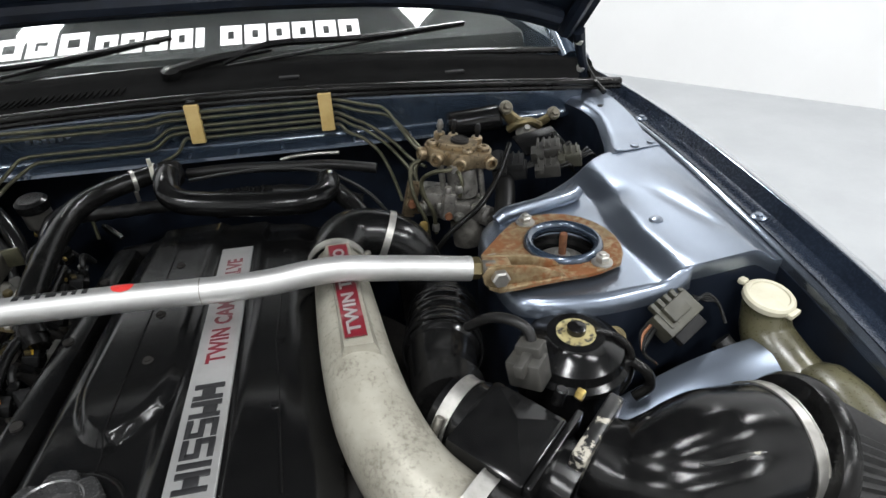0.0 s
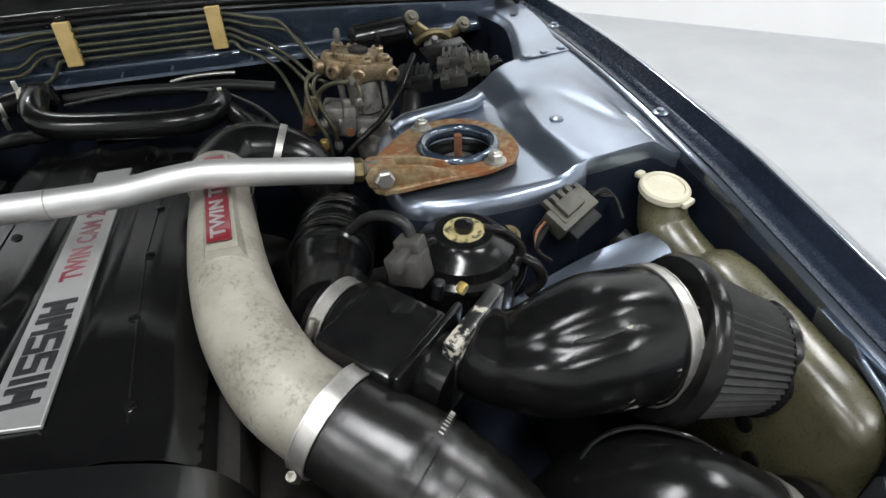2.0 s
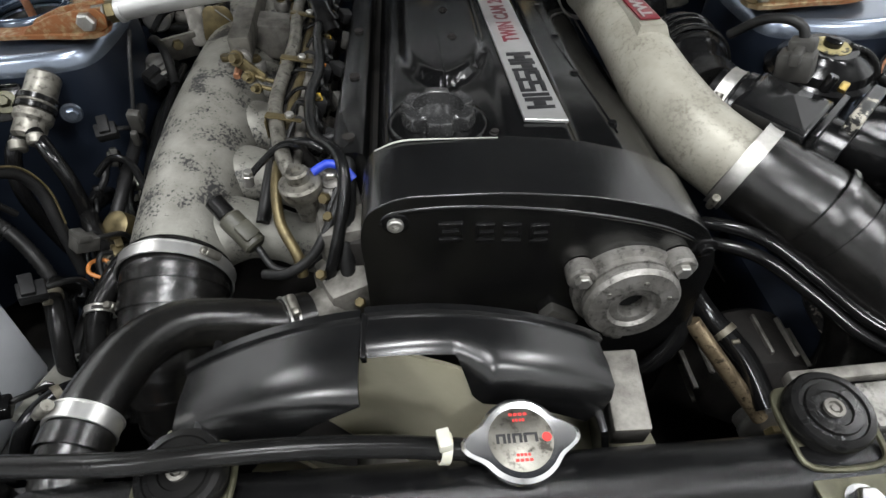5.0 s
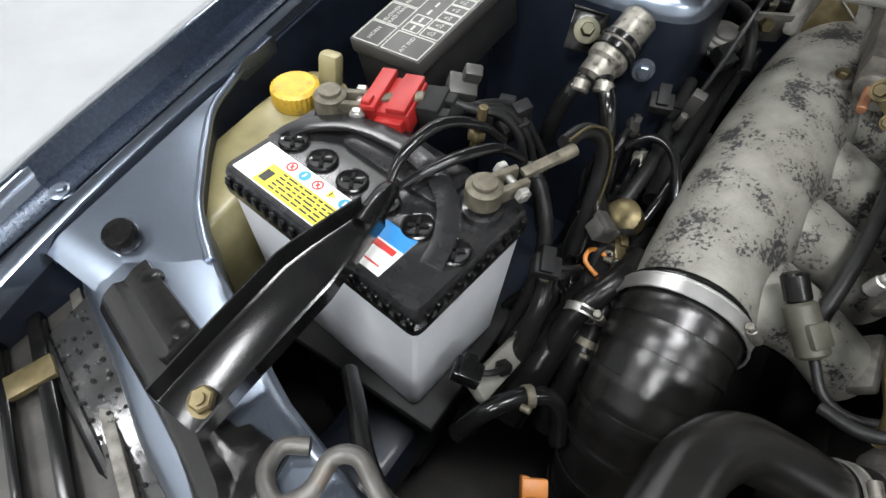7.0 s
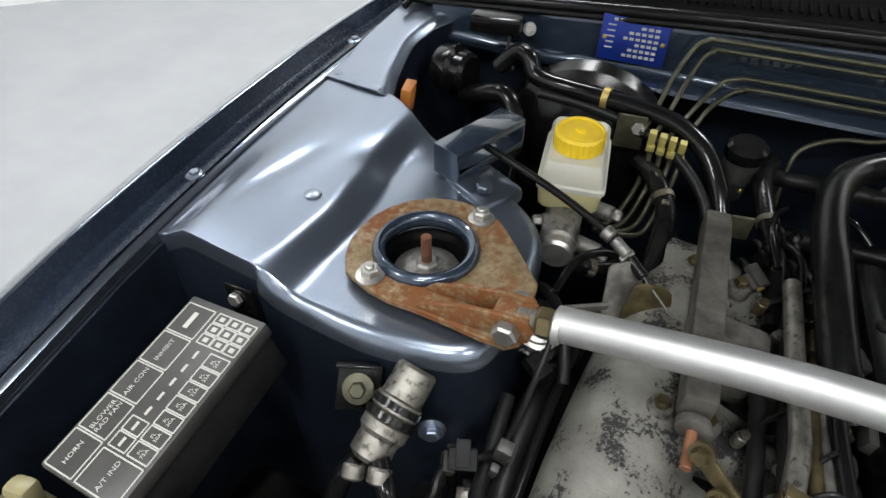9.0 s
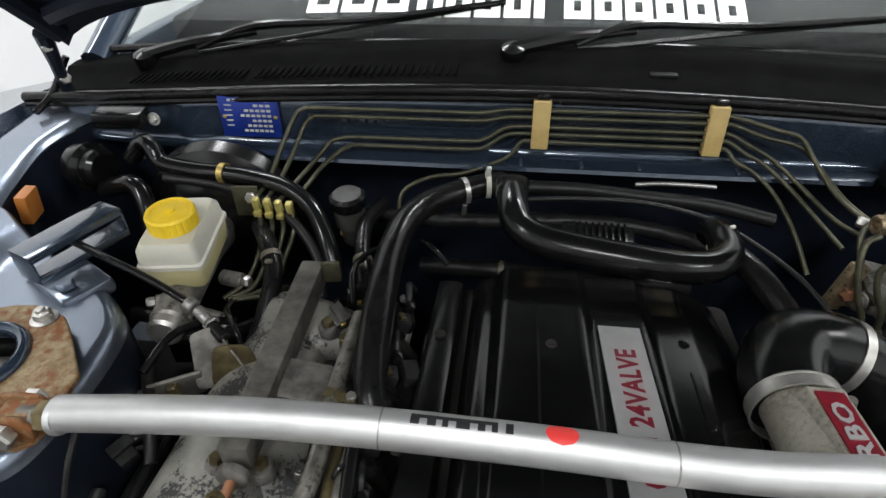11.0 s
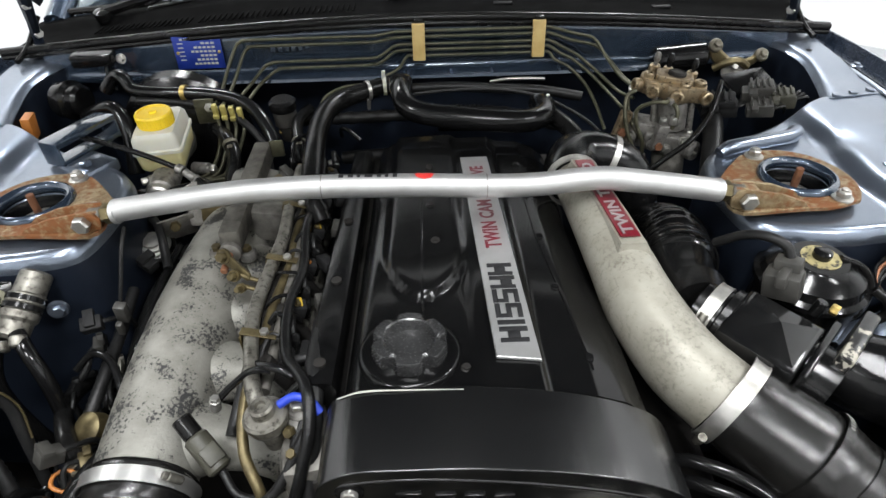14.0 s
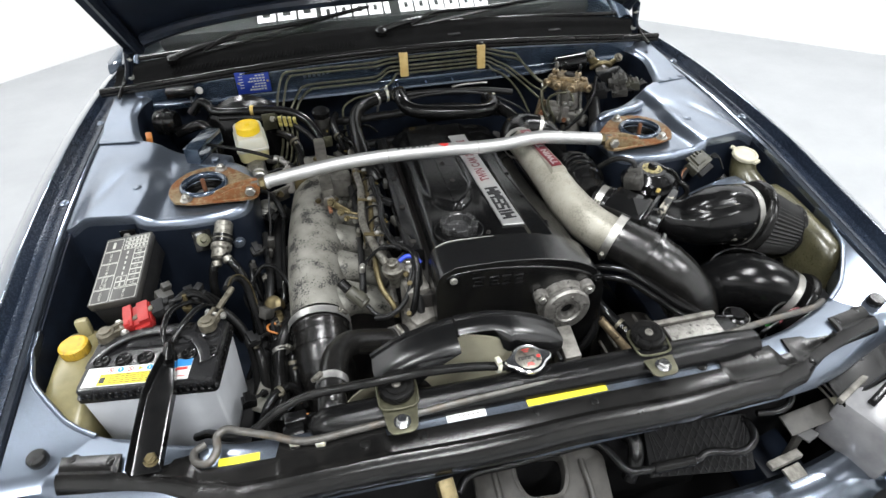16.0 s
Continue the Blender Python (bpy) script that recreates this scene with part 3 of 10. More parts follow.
def tower(side):
    out = [Vector(p) for p in catmull([(*p, 0) for p in tower_outline() + tower_outline()[:1]], 4)][:-1]
    c = V(*RING, 0)
    rings, n = [], len(out)
    steps = 48
    r0 = 0.051
    ang = []
    for p in out:
        q = p - c
        ang.append((q.normalized(), q.length))
    rings.append([(side * (c + d * 0.044).x, (c + d * 0.044).y, 0.885) for d, l in ang])
    rings.append([(side * (c + d * 0.0465).x, (c + d * 0.0465).y, 0.889) for d, l in ang])
    for k in range(steps + 1):
        f = k / steps
        ring = []
        for d, l in ang:
            p = c + d * (r0 + (l - r0) * f)
            ring.append((side * p.x, p.y, apron_height(p.x, p.y)))
        rings.append(ring)
    for ox, dz in ((0.006, -0.002), (0.011, -0.007), (0.0135, -0.016), (0.014, -0.021), (0.014, -0.026), (0.0142, -0.10), (0.014, -0.45)):
        ring = []
        for d, l in ang:
            p = c + d * (l + ox * (0.15 if d.x > 0.8 else 1))
            ring.append((side * p.x, p.y, apron_height(*(c + d * l).xy) + dz))
        rings.append(ring)
    t = thing("strut_tower", (side * 0.55, 0.05, 0.45), "gunmetal blue pressed-steel strut tower with a glossy top", "strut tower", "strut towers")
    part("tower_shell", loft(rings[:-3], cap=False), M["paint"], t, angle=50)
    # same paint as the top, its shade put into the colour
    part("tower_wall", loft(rings[-4:], cap=False), M["paint_shade"], t, "tower wall in the shade-toned body paint", angle=50)
    part("cup", lathe([(0.0445, -0.0005), (0.041, -0.008), (0.038, -0.026), (0.010, -0.030)], (side * c.x, c.y, 0.884), (0, 0, 1), 28, close=False), M["black_satin"], t)
    part("rim", lathe([(0.0428 + 0.0066 * math.cos(a), 0.0085 * math.sin(a)) for a in [2 * math.pi * i / 12 for i in range(13)]], (side * (c.x), c.y, 0.897), (0, 0, 1), 40, close=False), M["paint_outer_shaded"], t, "raised rolled rim")
    part("top_mount", lathe([(0.030, 0), (0.031, 0.006), (0.022, 0.012), (0.018, 0.014)], (side * c.x, c.y, 0.866), (0, 0, 1), 24), M["cast"], t)
    part("stud", join(rod((side * c.x, c.y, 0.872), (side * c.x, c.y, 0.912), 0.0048)), M["rust_dark"], t, "rusty threaded strut stud")
    part("stud_nut", hexa(V(side * c.x, c.y, 0.873), (0, 0, 1), 0.011, 0.010), M["steel"], t)
    hz = apron_height(0.626, 0.089)
    part("plug", lathe([(0.009, 0), (0.0085, 0.002), (0.004, 0.0035)], (side * 0.626, 0.089, hz), (0, 0, 1), 16), M["paint"], t)
    return t


def strut_plate(side):
    arc = [(PLATE[0] + 0.073 * math.cos(radians(a)), PLATE[1] + 0.079 * math.sin(radians(a))) for a in range(-42, 109, 15)]
    o = arc + [(0.444, 0.131), (0.430, 0.117), (0.412, 0.097), (0.396, 0.078), (0.386, 0.066), (0.3845, 0.052), (0.381, 0.030), (0.3775, 0.012), (0.380, 0.001), (0.389, -0.007), (0.41, -0.007), (0.436, -0.004), (0.466, -0.002), (0.494, -0.002), (0.514, 0.002)]
    out = [V(*p, 0) for p in o]
    c = V(*RING, 0)
    rings = []
    for z, f in ((0.893, 1.0), (0.8975, 1.0), (0.8985, 0.985)):
        rings.append([(side * (c + (p - c) * f).x, (c + (p - c) * f).y, z) for p in out])
    hole = [c + (p - c).normalized() * 0.0495 for p in out]
    rings.append([(side * p.x, p.y, 0.8985) for p in hole])
    rings.append([(side * p.x, p.y, 0.893) for p in hole])
    rings.append(rings[0])
    t = thing("strut_brace_plate", (side * 0.48, 0.05, 0.892), "rust-stained steel strut brace mounting plate on a tower", "brace plate", "brace plates")
    part("plate", loft(rings, cap=False), M["rust"], t, angle=30)
    for bx, by in ((0.519, 0.016), (0.461, 0.126)):
        p = V(side * bx, by, 0.898)
        bolt = part("bolt", join(lathe([(0.0125, 0), (0.0125, 0.002), (0.009, 0.003)], p, (0, 0, 1), 20), hexa(p + V(0, 0, 0.003), (0, 0, 1), 0.0085, 0.008), rod(p, p + V(0, 0, 0.014), 0.0045)), M["steel"], t, "zinc bolt with a washer")
    # the two fins of the clevis and its cross bolt
    for dy in (-0.001, 0.021):
        fin = [(0.470, 0.0), (0.462, 0.008), (0.430, 0.020), (0.395, 0.026), (0.378, 0.026), (0.371, 0.016), (0.374, 0.004), (0.385, 0.0)]
        m = Matrix(((side, 0, 0, 0), (0, 0, 1, dy), (0, 1, 0, 0.898), (0, 0, 0, 1)))
        part("fin", prism(fin, 0.0045, m, bevel=0.001), M["rust"], t, "rusty clevis fin")
    part("clevis_bolt", join(rod((side * 0.390, -0.010, 0.913), (side * 0.390, 0.034, 0.913), 0.005), hexa((side * 0.390, -0.003, 0.913), (0, -1, 0), 0.0105, 0.010), hexa((side * 0.390, 0.025, 0.913), (0, 1, 0), 0.009, 0.008)), M["steel"], t, "zinc cross bolt")
    return t


def ledge(side):
    """The narrow panel behind a tower, beside the wiper recess."""
    edge = [(0.648, 0.290), (0.655, 0.312), (0.668, 0.345), (0.680, 0.39), (0.690, 0.44), (0.682, 0.49), (0.660, 0.53), (0.650, 0.57)]
    z = lambda y: gutter_z(y) - 0.002 + 0.016 * max(0, y - 0.36) / 0.2
    ys = [p[1] for p in edge]
    def top(u, v):
        y = 0.29 + 0.28 * v
        xi = float(np.interp(y, ys, [p[0] for p in edge]))
        lip = -0.010 if u < 0.01 else (-0.002 if u < 0.12 else 0)
        return side * (xi + (0.753 - xi) * u), y + 0.012 * u * max(0.0, 1 - v * 6), z(y) + lip
    t = thing("apron_ledge", (side * 0.70, 0.42, 0.6), "gunmetal blue apron panel behind the strut tower", "panel", "apron panels", kind="structure")
    part("panel", shell(sheet(top, 10, 16), 0.002), M["paint"], t)
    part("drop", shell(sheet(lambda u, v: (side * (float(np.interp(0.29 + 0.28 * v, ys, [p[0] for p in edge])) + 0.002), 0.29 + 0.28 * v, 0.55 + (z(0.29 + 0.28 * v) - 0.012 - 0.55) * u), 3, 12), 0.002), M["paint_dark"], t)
    for x, y in ((0.672, 0.299), (0.704, 0.307), (0.736, 0.314)):
        part("rivet", lathe([(0.007, 0), (0.0065, 0.0015), (0.003, 0.002)], (side * x, y, z(y) + 0.0005), (0, 0, 1), 14), M["paint"], t)
    part("hole_plug", lathe([(0.005, 0), (0.005, 0.0012)], (side * 0.715, 0.47, z(0.47)), (0, 0, 1), 14), M["black_matte"], t)


for side in (-1, 1):
    tower(side)
    strut_plate(side)
    ledge(side)

# inner sides of the bay, floor pan and rear bulkhead
for side in (-1, 1):
    def inner(u, v):
        y = -0.62 + 0.64 * v
        bow = 0.018 * math.sin(math.pi * min(1, u * 1.3)) + (0.03 if u < 0.02 else 0)
        z = 0.42 + (gutter_z(y) - 0.012 - 0.42) * u
        return side * (0.742 + bow * 0.4), y, z
    # wing takes the dark paint that has the bay's shade in it
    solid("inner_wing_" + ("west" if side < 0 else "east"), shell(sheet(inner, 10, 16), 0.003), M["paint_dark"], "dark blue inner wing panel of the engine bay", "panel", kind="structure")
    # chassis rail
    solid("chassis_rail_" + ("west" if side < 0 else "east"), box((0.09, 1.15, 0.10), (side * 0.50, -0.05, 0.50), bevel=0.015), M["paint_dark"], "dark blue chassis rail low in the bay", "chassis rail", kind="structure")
for side in (-1, 1):
    # added plate whose black stands in for the corner cavity's shade
    solid("corner_filler_" + ("west" if side < 0 else "east"), box((0.22, 0.42, 0.012), (side * 0.745, -0.50, 0.655), bevel=0.003), M["mesh_black"], "added black filler plate for the dark cavity at the bay corner", "shelf", kind="structure")
solid("undertray", box((1.70, 1.34, 0.02), (0, -0.06, 0.33), bevel=0.004), M["grime"], "oily black undertray below the engine", "undertray", kind="structure")


def bulk(x):
    """Depth and top height of the bulkhead across the car."""
    q = (x / 0.72) ** 2
    return 0.497 + 0.03 * q * q, 0.984 - 0.036 * q


def bulk_face(u, v):
    x = -0.70 + 1.40 * u
    y, top = bulk(x)
    rows = [(0.0, 0.890), (-0.022, 0.8895), (-0.030, 0.893), (-0.028, 0.898), (-0.010, 0.9005), (-0.004, 0.905), (0.0, 0.909), (0.0, 0.912), (0.0005, 0.93), (0.001, top - 0.016), (0.001, top - 0.013), (0.004, top - 0.006), (0.012, top)]
    dy, z = rows[round(v * 12)]
    k = 1 if -0.46 < x < 0.42 else 0.25
    return x, y + dy * (k if dy < 0 else 1), min(z, top)


t = thing("bulkhead", (0, 0.5, 0.6), "gunmetal blue bulkhead panel with a folded lower lip", "bulkhead", kind="structure")
# the engine's dark reflection is put into this panel's colour
part("upper_panel", shell(sheet(bulk_face, 70, 12), 0.002), M["paint_outer_shaded"], t, angle=50)
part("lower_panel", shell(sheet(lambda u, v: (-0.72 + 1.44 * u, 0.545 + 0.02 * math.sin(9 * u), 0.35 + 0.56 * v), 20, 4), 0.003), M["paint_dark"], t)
for x in (-0.02, 0.06, 0.135, 0.26, 0.36):
    part("rib", box((0.004, 0.024, 0.003), (x, 0.484, 0.9), bevel=0.001), M["paint"], t)
for k in range(11):
    part("stamped_mark", box((0.008, 0.0012, 0.011), (-0.265 + 0.0125 * k, 0.4985, 0.945), bevel=0.0005), M["paint"], t)

# ---- scuttle, seal, wipers, windscreen ----
def seal_at(x):
    q = (x / 0.75) ** 2
    return V(x, 0.497 + 0.045 * q * q, 0.992 - 0.050 * q)


sealp = [seal_at(-0.79 + 1.58 * i / 30) for i in range(31)]
solid("bonnet_seal", join(tube(sealp, 0.0085, 10, 2), tube([p + V(0, -0.003, -0.009) for p in sealp], 0.005, 8, 2)), M["black_rubber"], "black rubber bonnet seal along the bulkhead", "seal", kind="structure")


def scuttle(u, v):
    x = -0.76 + 1.52 * u
    a = seal_at(x)
    q = (x / 0.76) ** 2
    prof = [(0.0, 0.0), (0.012, 0.006), (0.03, 0.004), (0.06, 0.006), (0.085, 0.012), (0.095, 0.020), (0.125, 0.022), (0.155, 0.020)]
    dy, dz = prof[round(v * 7)]
    return x, a.y + dy * (1 - 0.15 * q), a.z + dz


t = thing("scuttle_panel", (0, 0.57, 0.99), "black plastic scuttle panel with an air intake grille", "scuttle panel")
part("panel", shell(sheet(scuttle, 50, 7), 0.003), M["scuttle_plastic"], t)
for k in range(46):
    x = -0.60 + 0.0105 * k + (0.012 if k > 17 else 0)
    a = scuttle((x + 0.76) / 1.52, 3 / 7)
    part("grille_slat", box((0.0035, 0.045, 0.003), (x, a[1] - 0.004, a[2] + 0.0025), bevel=0.0008, seg=1), M["scuttle_plastic"], t)
for x in (0.16, 0.46):
    a = scuttle((x + 0.76) / 1.52, 3 / 7)
    part("clip_slot", box((0.035, 0.012, 0.004), (x, a[1], a[2] + 0.002), bevel=0.001), M["black_matte"], t)


def screen_point(x, s):
    """A place on the windscreen: s is the way up the glass."""
    q = (x / 0.72) ** 2
    base = V(x, 0.655 + 0.02 * q, 1.004 - 0.030 * q)
    return base + V(0, 0.86 * s + 0.05 * q * s, 0.46 * s)


t = thing("windscreen", (0, 0.66, 1.0), "raked windscreen with a white vinyl sunstrip of block shapes", "windscreen")
g = part("pane", shell(sheet(lambda u, v: screen_point(-0.70 + 1.40 * u, 0.95 * v), 24, 12), 0.004), M["glass"], t, "clear glass pane")
g.visible_shadow = False
part("lower_seal", tube([screen_point(-0.72 + 1.44 * i / 20, -0.006) + V(0, 0, 0.004) for i in range(21)], 0.007, 8, 2), M["black_rubber"], t)
# block shapes of the sunstrip, in two words
xs = [-0.376, -0.318, -0.260] + [-0.195 + 0.0455 * k for k in range(11)]
for k, x in enumerate(xs):
    w, h = (0.051, 0.058) if k < 3 else ((0.040, 0.055) if k != 7 else (0.016, 0.055))
    base_s = 0.062 if k < 3 else 0.050
    e = min(0.0145, w * 0.36)
    pieces = [[(0, 0), (e, 0), (e, h), (0, h)], [(w - e, 0), (w, 0), (w, h), (w - e, h)], [(e, 0), (w - e, 0), (w - e, h * 0.30), (e, h * 0.30)], [(e, h * 0.70), (w - e, h * 0.70), (w - e, h), (e, h)]]
    if w < 0.02:
        pieces = [[(0, 0), (w, 0), (w, h), (0, h)]]
    gg = []
    for q in pieces:
        vs = [screen_point(x + a, base_s + b * 1.02) + V(0, -0.002, 0.004) for a, b in q]
        gg.append((vs, [(0, 1, 2, 3)]))
    part("vinyl_block", shell(join(*gg), 0.0004), M["white_ink"], t, "white vinyl shape")
# dark cabin behind the glass
solid("dashboard", join(box((1.36, 0.5, 0.06), (0, 1.05, 0.965), bevel=0.03), box((1.4, 0.7, 0.04), (0, 1.0, 0.90), bevel=0.01)), M["black_matte"], "dark dashboard top behind the windscreen", "dashboard", at=(0, 1.0, 0.9))
solid("cabin_wall", box((1.5, 0.04, 0.7), (0, 1.75, 1.05), bevel=0.01), M["black_matte"], "dark cabin interior behind the windscreen", "cabin", kind="structure")
for side in (-1, 1):
    solid("windscreen_pillar", tube([screen_point(side * 0.725, -0.03), screen_point(side * 0.715, 0.3), screen_point(side * 0.66, 0.62), screen_point(side * 0.60, 0.95)], [0.024, 0.026, 0.026, 0.028], 10, 3), M["paint_outer_shaded"], "gunmetal blue windscreen pillar", "pillar", "windscreen pillars", at=(side * 0.72, 0.66, 0.98))


def wiper(pivot, tip, name_at):
    t = thing("wiper", pivot, "black windscreen wiper resting on the scuttle", "wiper", "wipers")
    p, q = Vector(pivot), Vector(tip)
    part("pivot_cap", lathe([(0.016, -0.012), (0.018, 0), (0.016, 0.010), (0.006, 0.014)], p, (0, -0.3, 1), 20), M["black_satin"], t)
    mid = p.lerp(q, 0.5) + V(0, 0.012, 0.012)
    part("arm", tube([p + V(0, 0, 0.006), p.lerp(q, 0.2) + V(0, 0.006, 0.012), mid], [0.010, 0.009, 0.0055], 8, 5), M["black_satin"], t)
    way = (q - p).normalized()
    a, b = q - way * 0.26, q + way * 0.22
    part("blade_spine", tube([a + V(0, 0, 0.004), mid + V(0, 0.0, 0.008), q + V(0, 0, 0.006), b], [0.004, 0.007, 0.006, 0.003], 8, 4), M["black_satin"], t)
    part("blade_rubber", tube([a + V(0, 0.004, -0.004), (a + b) / 2 + V(0, 0.004, -0.003), b + V(0, 0.004, -0.005)], 0.0035, 6, 4), M["black_rubber"], t)


wiper((-0.040, 0.590, 1.010), (0.30, 0.668, 1.026), 0)
wiper((-0.60, 0.600, 0.985), (-0.27, 0.672, 1.024), 1)


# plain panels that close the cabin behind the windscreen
solid("roof", box((1.30, 0.40, 0.02), (0, 1.62, 1.445), bevel=0.008), M["paint_outer_shaded"], "gunmetal blue roof panel above the windscreen", "roof", kind="structure")
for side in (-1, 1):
    solid("door_" + ("west" if side < 0 else "east"), box((0.05, 0.94, 0.70), (side * 0.82, 1.27, 0.58), bevel=0.02), M["paint_outer_shaded"], "gunmetal blue door panel beside the cabin", "door", kind="structure")


# ---- raised bonnet and hinges ----
HINGE = V(0, 0.50, 1.005)


def bonnet_point(u, v):
    """u across, v up the raised bonnet from its rear edge."""
    x = -0.71 + 1.42 * u
    q = (x / 0.71) ** 2
    rise = 0.16 * (1 - q ** 1.5) ** 0.8 if q < 1 else 0
    s = rise * (1 - v) + v * 1.02
    return x * (1 + 0.02 * v - 0.03 * (1 - v) * q), 0.560 - s * 0.72 + 0.02 * (1 - q), 1.015 + s * 0.69


t = thing("bonnet", (0, 0.54, 1.0), "raised gunmetal blue bonnet seen from its underside", "bonnet")
# the underside's shade is part of this skin colour
part("skin", shell(sheet(bonnet_point, 40, 14), 0.012), M["paint_shade"], t)
part("inner_frame", join(*[tube([V(*bonnet_point(u, v)) + V(0, -0.012, -0.006) for v in (0.02, 0.3, 0.6, 0.95)], 0.014, 8, 3) for u in (0.03, 0.97)], tube([V(*bonnet_point(u / 20, 0.05)) + V(0, -0.012, -0.006) for u in range(1, 20)], 0.014, 8, 2)), M["paint_dark"], t)
for side in (-1, 1):
    h = part("hinge", tube([(side * 0.715, 0.555, 0.935), (side * 0.712, 0.55, 0.965), (side * 0.695, 0.53, 1.0), (side * 0.675, 0.505, 1.05)], [0.010, 0.009, 0.009, 0.012], 8, 4), M["paint_dark"], t, "dark steel hinge arm")
    part("foot", box((0.035, 0.05, 0.006), (side * 0.722, 0.565, 0.934), bevel=0.002), M["paint"], h)
    part("link", tube([(side * 0.735, 0.50, 0.935), (side * 0.728, 0.535, 0.95), (side * 0.70, 0.56, 1.0)], 0.005, 8, 4), M["black_satin"], h)
    part("bolt", hexa((side * 0.705, 0.545, 0.972), (-side, -0.5, 0.2), 0.009, 0.007), M["steel"], h)
    part("bolt", hexa((side * 0.682, 0.51, 1.03), (-side, -0.5, 0.2), 0.008, 0.007), M["steel"], h)


# ---- strut brace ----
bar_pts = [(-0.357, 0.014, 0.918), (-0.30, 0.013, 0.927), (-0.235, 0.012, 0.936), (-0.18, 0.011, 0.941), (-0.10, 0.010, 0.9435), (0.0, 0.010, 0.941), (0.09, 0.009, 0.9375), (0.145, 0.009, 0.9375), (0.185, 0.009, 0.9415), (0.222, 0.009, 0.9425), (0.26, 0.009, 0.937), (0.31, 0.009, 0.929), (0.360, 0.009, 0.920)]
t = thing("strut_brace", (0, 0.003, 0.92), "brushed aluminium strut brace bar with red dot and black marks", "strut brace")
part("bar", tube(bar_pts, 0.0138, 28, 5, wide=1.0), M["alu"], t)
for side in (-1, 1):
    e = V(side * 0.357, 0.012 if side < 0 else 0.009, 0.917 if side < 0 else 0.921)
    d = V(side, 0, -0.12)
    part("end_cap", lathe([(0.0136, -0.002), (0.0141, 0), (0.0141, 0.003), (0.012, 0.0045)], e - d.normalized() * 0.002, d, 28), M["alu"], t)
    part("lock_nut", hexa(e + d * 0.003, d, 0.0125, 0.012), M["zinc_gold"], t)
    part("threaded_end", lathe([(0.0085 + 0.0007 * (k % 2), 0.0012 * k) for k in range(16)], e + d * 0.012, d, 18), M["cast_dark"], t)
    part("rod_end", box((0.032, 0.018, 0.016), e + d * 0.032 + V(0, 0.002, 0), (0, side * 7, 0), 0.003), M["rust"], t)


def on_bar(x, ang):
    """A place just off the bar's skin, ang degrees from its top towards the front."""
    c = [V(*p) for p in bar_pts]
    for a, b in zip(c, c[1:]):
        if a.x <= x <= b.x:
            p = a.lerp(b, (x - a.x) / (b.x - a.x))
            break
    r = radians(ang)
    return p + V(0, -math.sin(r), math.cos(r)) * 0.0141


def bar_mark(name, outline, mat, label):
    """A flat mark wrapped on the bar: outline of (x, degrees)."""
    xs, an = [q[0] for q in outline], [q[1] for q in outline]
    x0, x1, a0, a1 = min(xs), max(xs), min(an), max(an)
    n = 10
    def fn(u, v):
        a = a0 + (a1 - a0) * v
        if len(outline) > 4:
            h = (x1 - x0) / 2 * math.sqrt(max(0.0, 1 - (2 * v - 1) ** 2))
            return on_bar((x0 + x1) / 2 + h * (2 * u - 1), a)
        return on_bar(x0 + (x1 - x0) * u, a)
    part(name, shell(sheet(fn, 4, n), 0.0003), mat, t, label)


for x0, w in ((-0.088, 0.006), (-0.077, 0.006), (-0.067, 0.004), (-0.058, 0.009), (-0.044, 0.005), (-0.035, 0.004), (-0.026, 0.005)):
    bar_mark("mark", [(x0, 14), (x0 + w, 14), (x0 + w, -18), (x0, -18)], M["black_ink"], "black block mark")
bar_mark("mark", [(-0.088, -6), (-0.035, -6), (-0.035, -18), (-0.088, -18)], M["black_ink"], "black block mark")
bar_mark("red_dot", [(0.010 + 0.0105 * math.cos(a), -6 + 34 * math.sin(a)) for a in [2 * math.pi * i / 18 for i in range(18)]], M["red_ink"], "round red dot")
for x in (-0.108, 0.082):
    part("seam", band(on_bar(x, 0) - V(0, 0, 0.0141), (1, 0, -0.01), 0.0139, 0.0012, 0.0002), M["cast"], t)

# ---- engine: block, cam covers, middle cover ----
TILT_Y = -0.058


def cover_z(x, y):
    """Height of the middle cover."""
    prof_x = [-0.068, -0.060, -0.050, 0.0, 0.045, 0.06, 0.11, 0.118, 0.155, 0.185, 0.205]
    prof_z = [0.846, 0.860, 0.866, 0.868, 0.869, 0.877, 0.878, 0.870, 0.868, 0.856, 0.838]
    z = float(np.interp(x, prof_x, prof_z)) + TILT_Y * y
    # long raised pod to the right of the seam, ending in a round nose towards the front
    w = 0.052 if y > -0.02 else 0.052 * math.sqrt(max(0.0, 1 - ((-0.02 - y) / 0.096) ** 2))
    d = abs(x - 0.007) - w
    s = max(0.0, min(1.0, -d / 0.013))
    z += 0.015 * s * s * (3 - 2 * s) * (0.75 + 0.25 * min(1, max(0, (y + 0.12) / 0.2)))
    # shallow trough down the pod's middle and drop behind the pod at the rear
    if y > 0.235:
        z -= 0.005 * min(1, (y - 0.235) / 0.04)
    return z


def cover_sheet(u, v):
    x, y = -0.068 + 0.273 * u, -0.252 + 0.55 * v
    return x, y, cover_z(x, y)


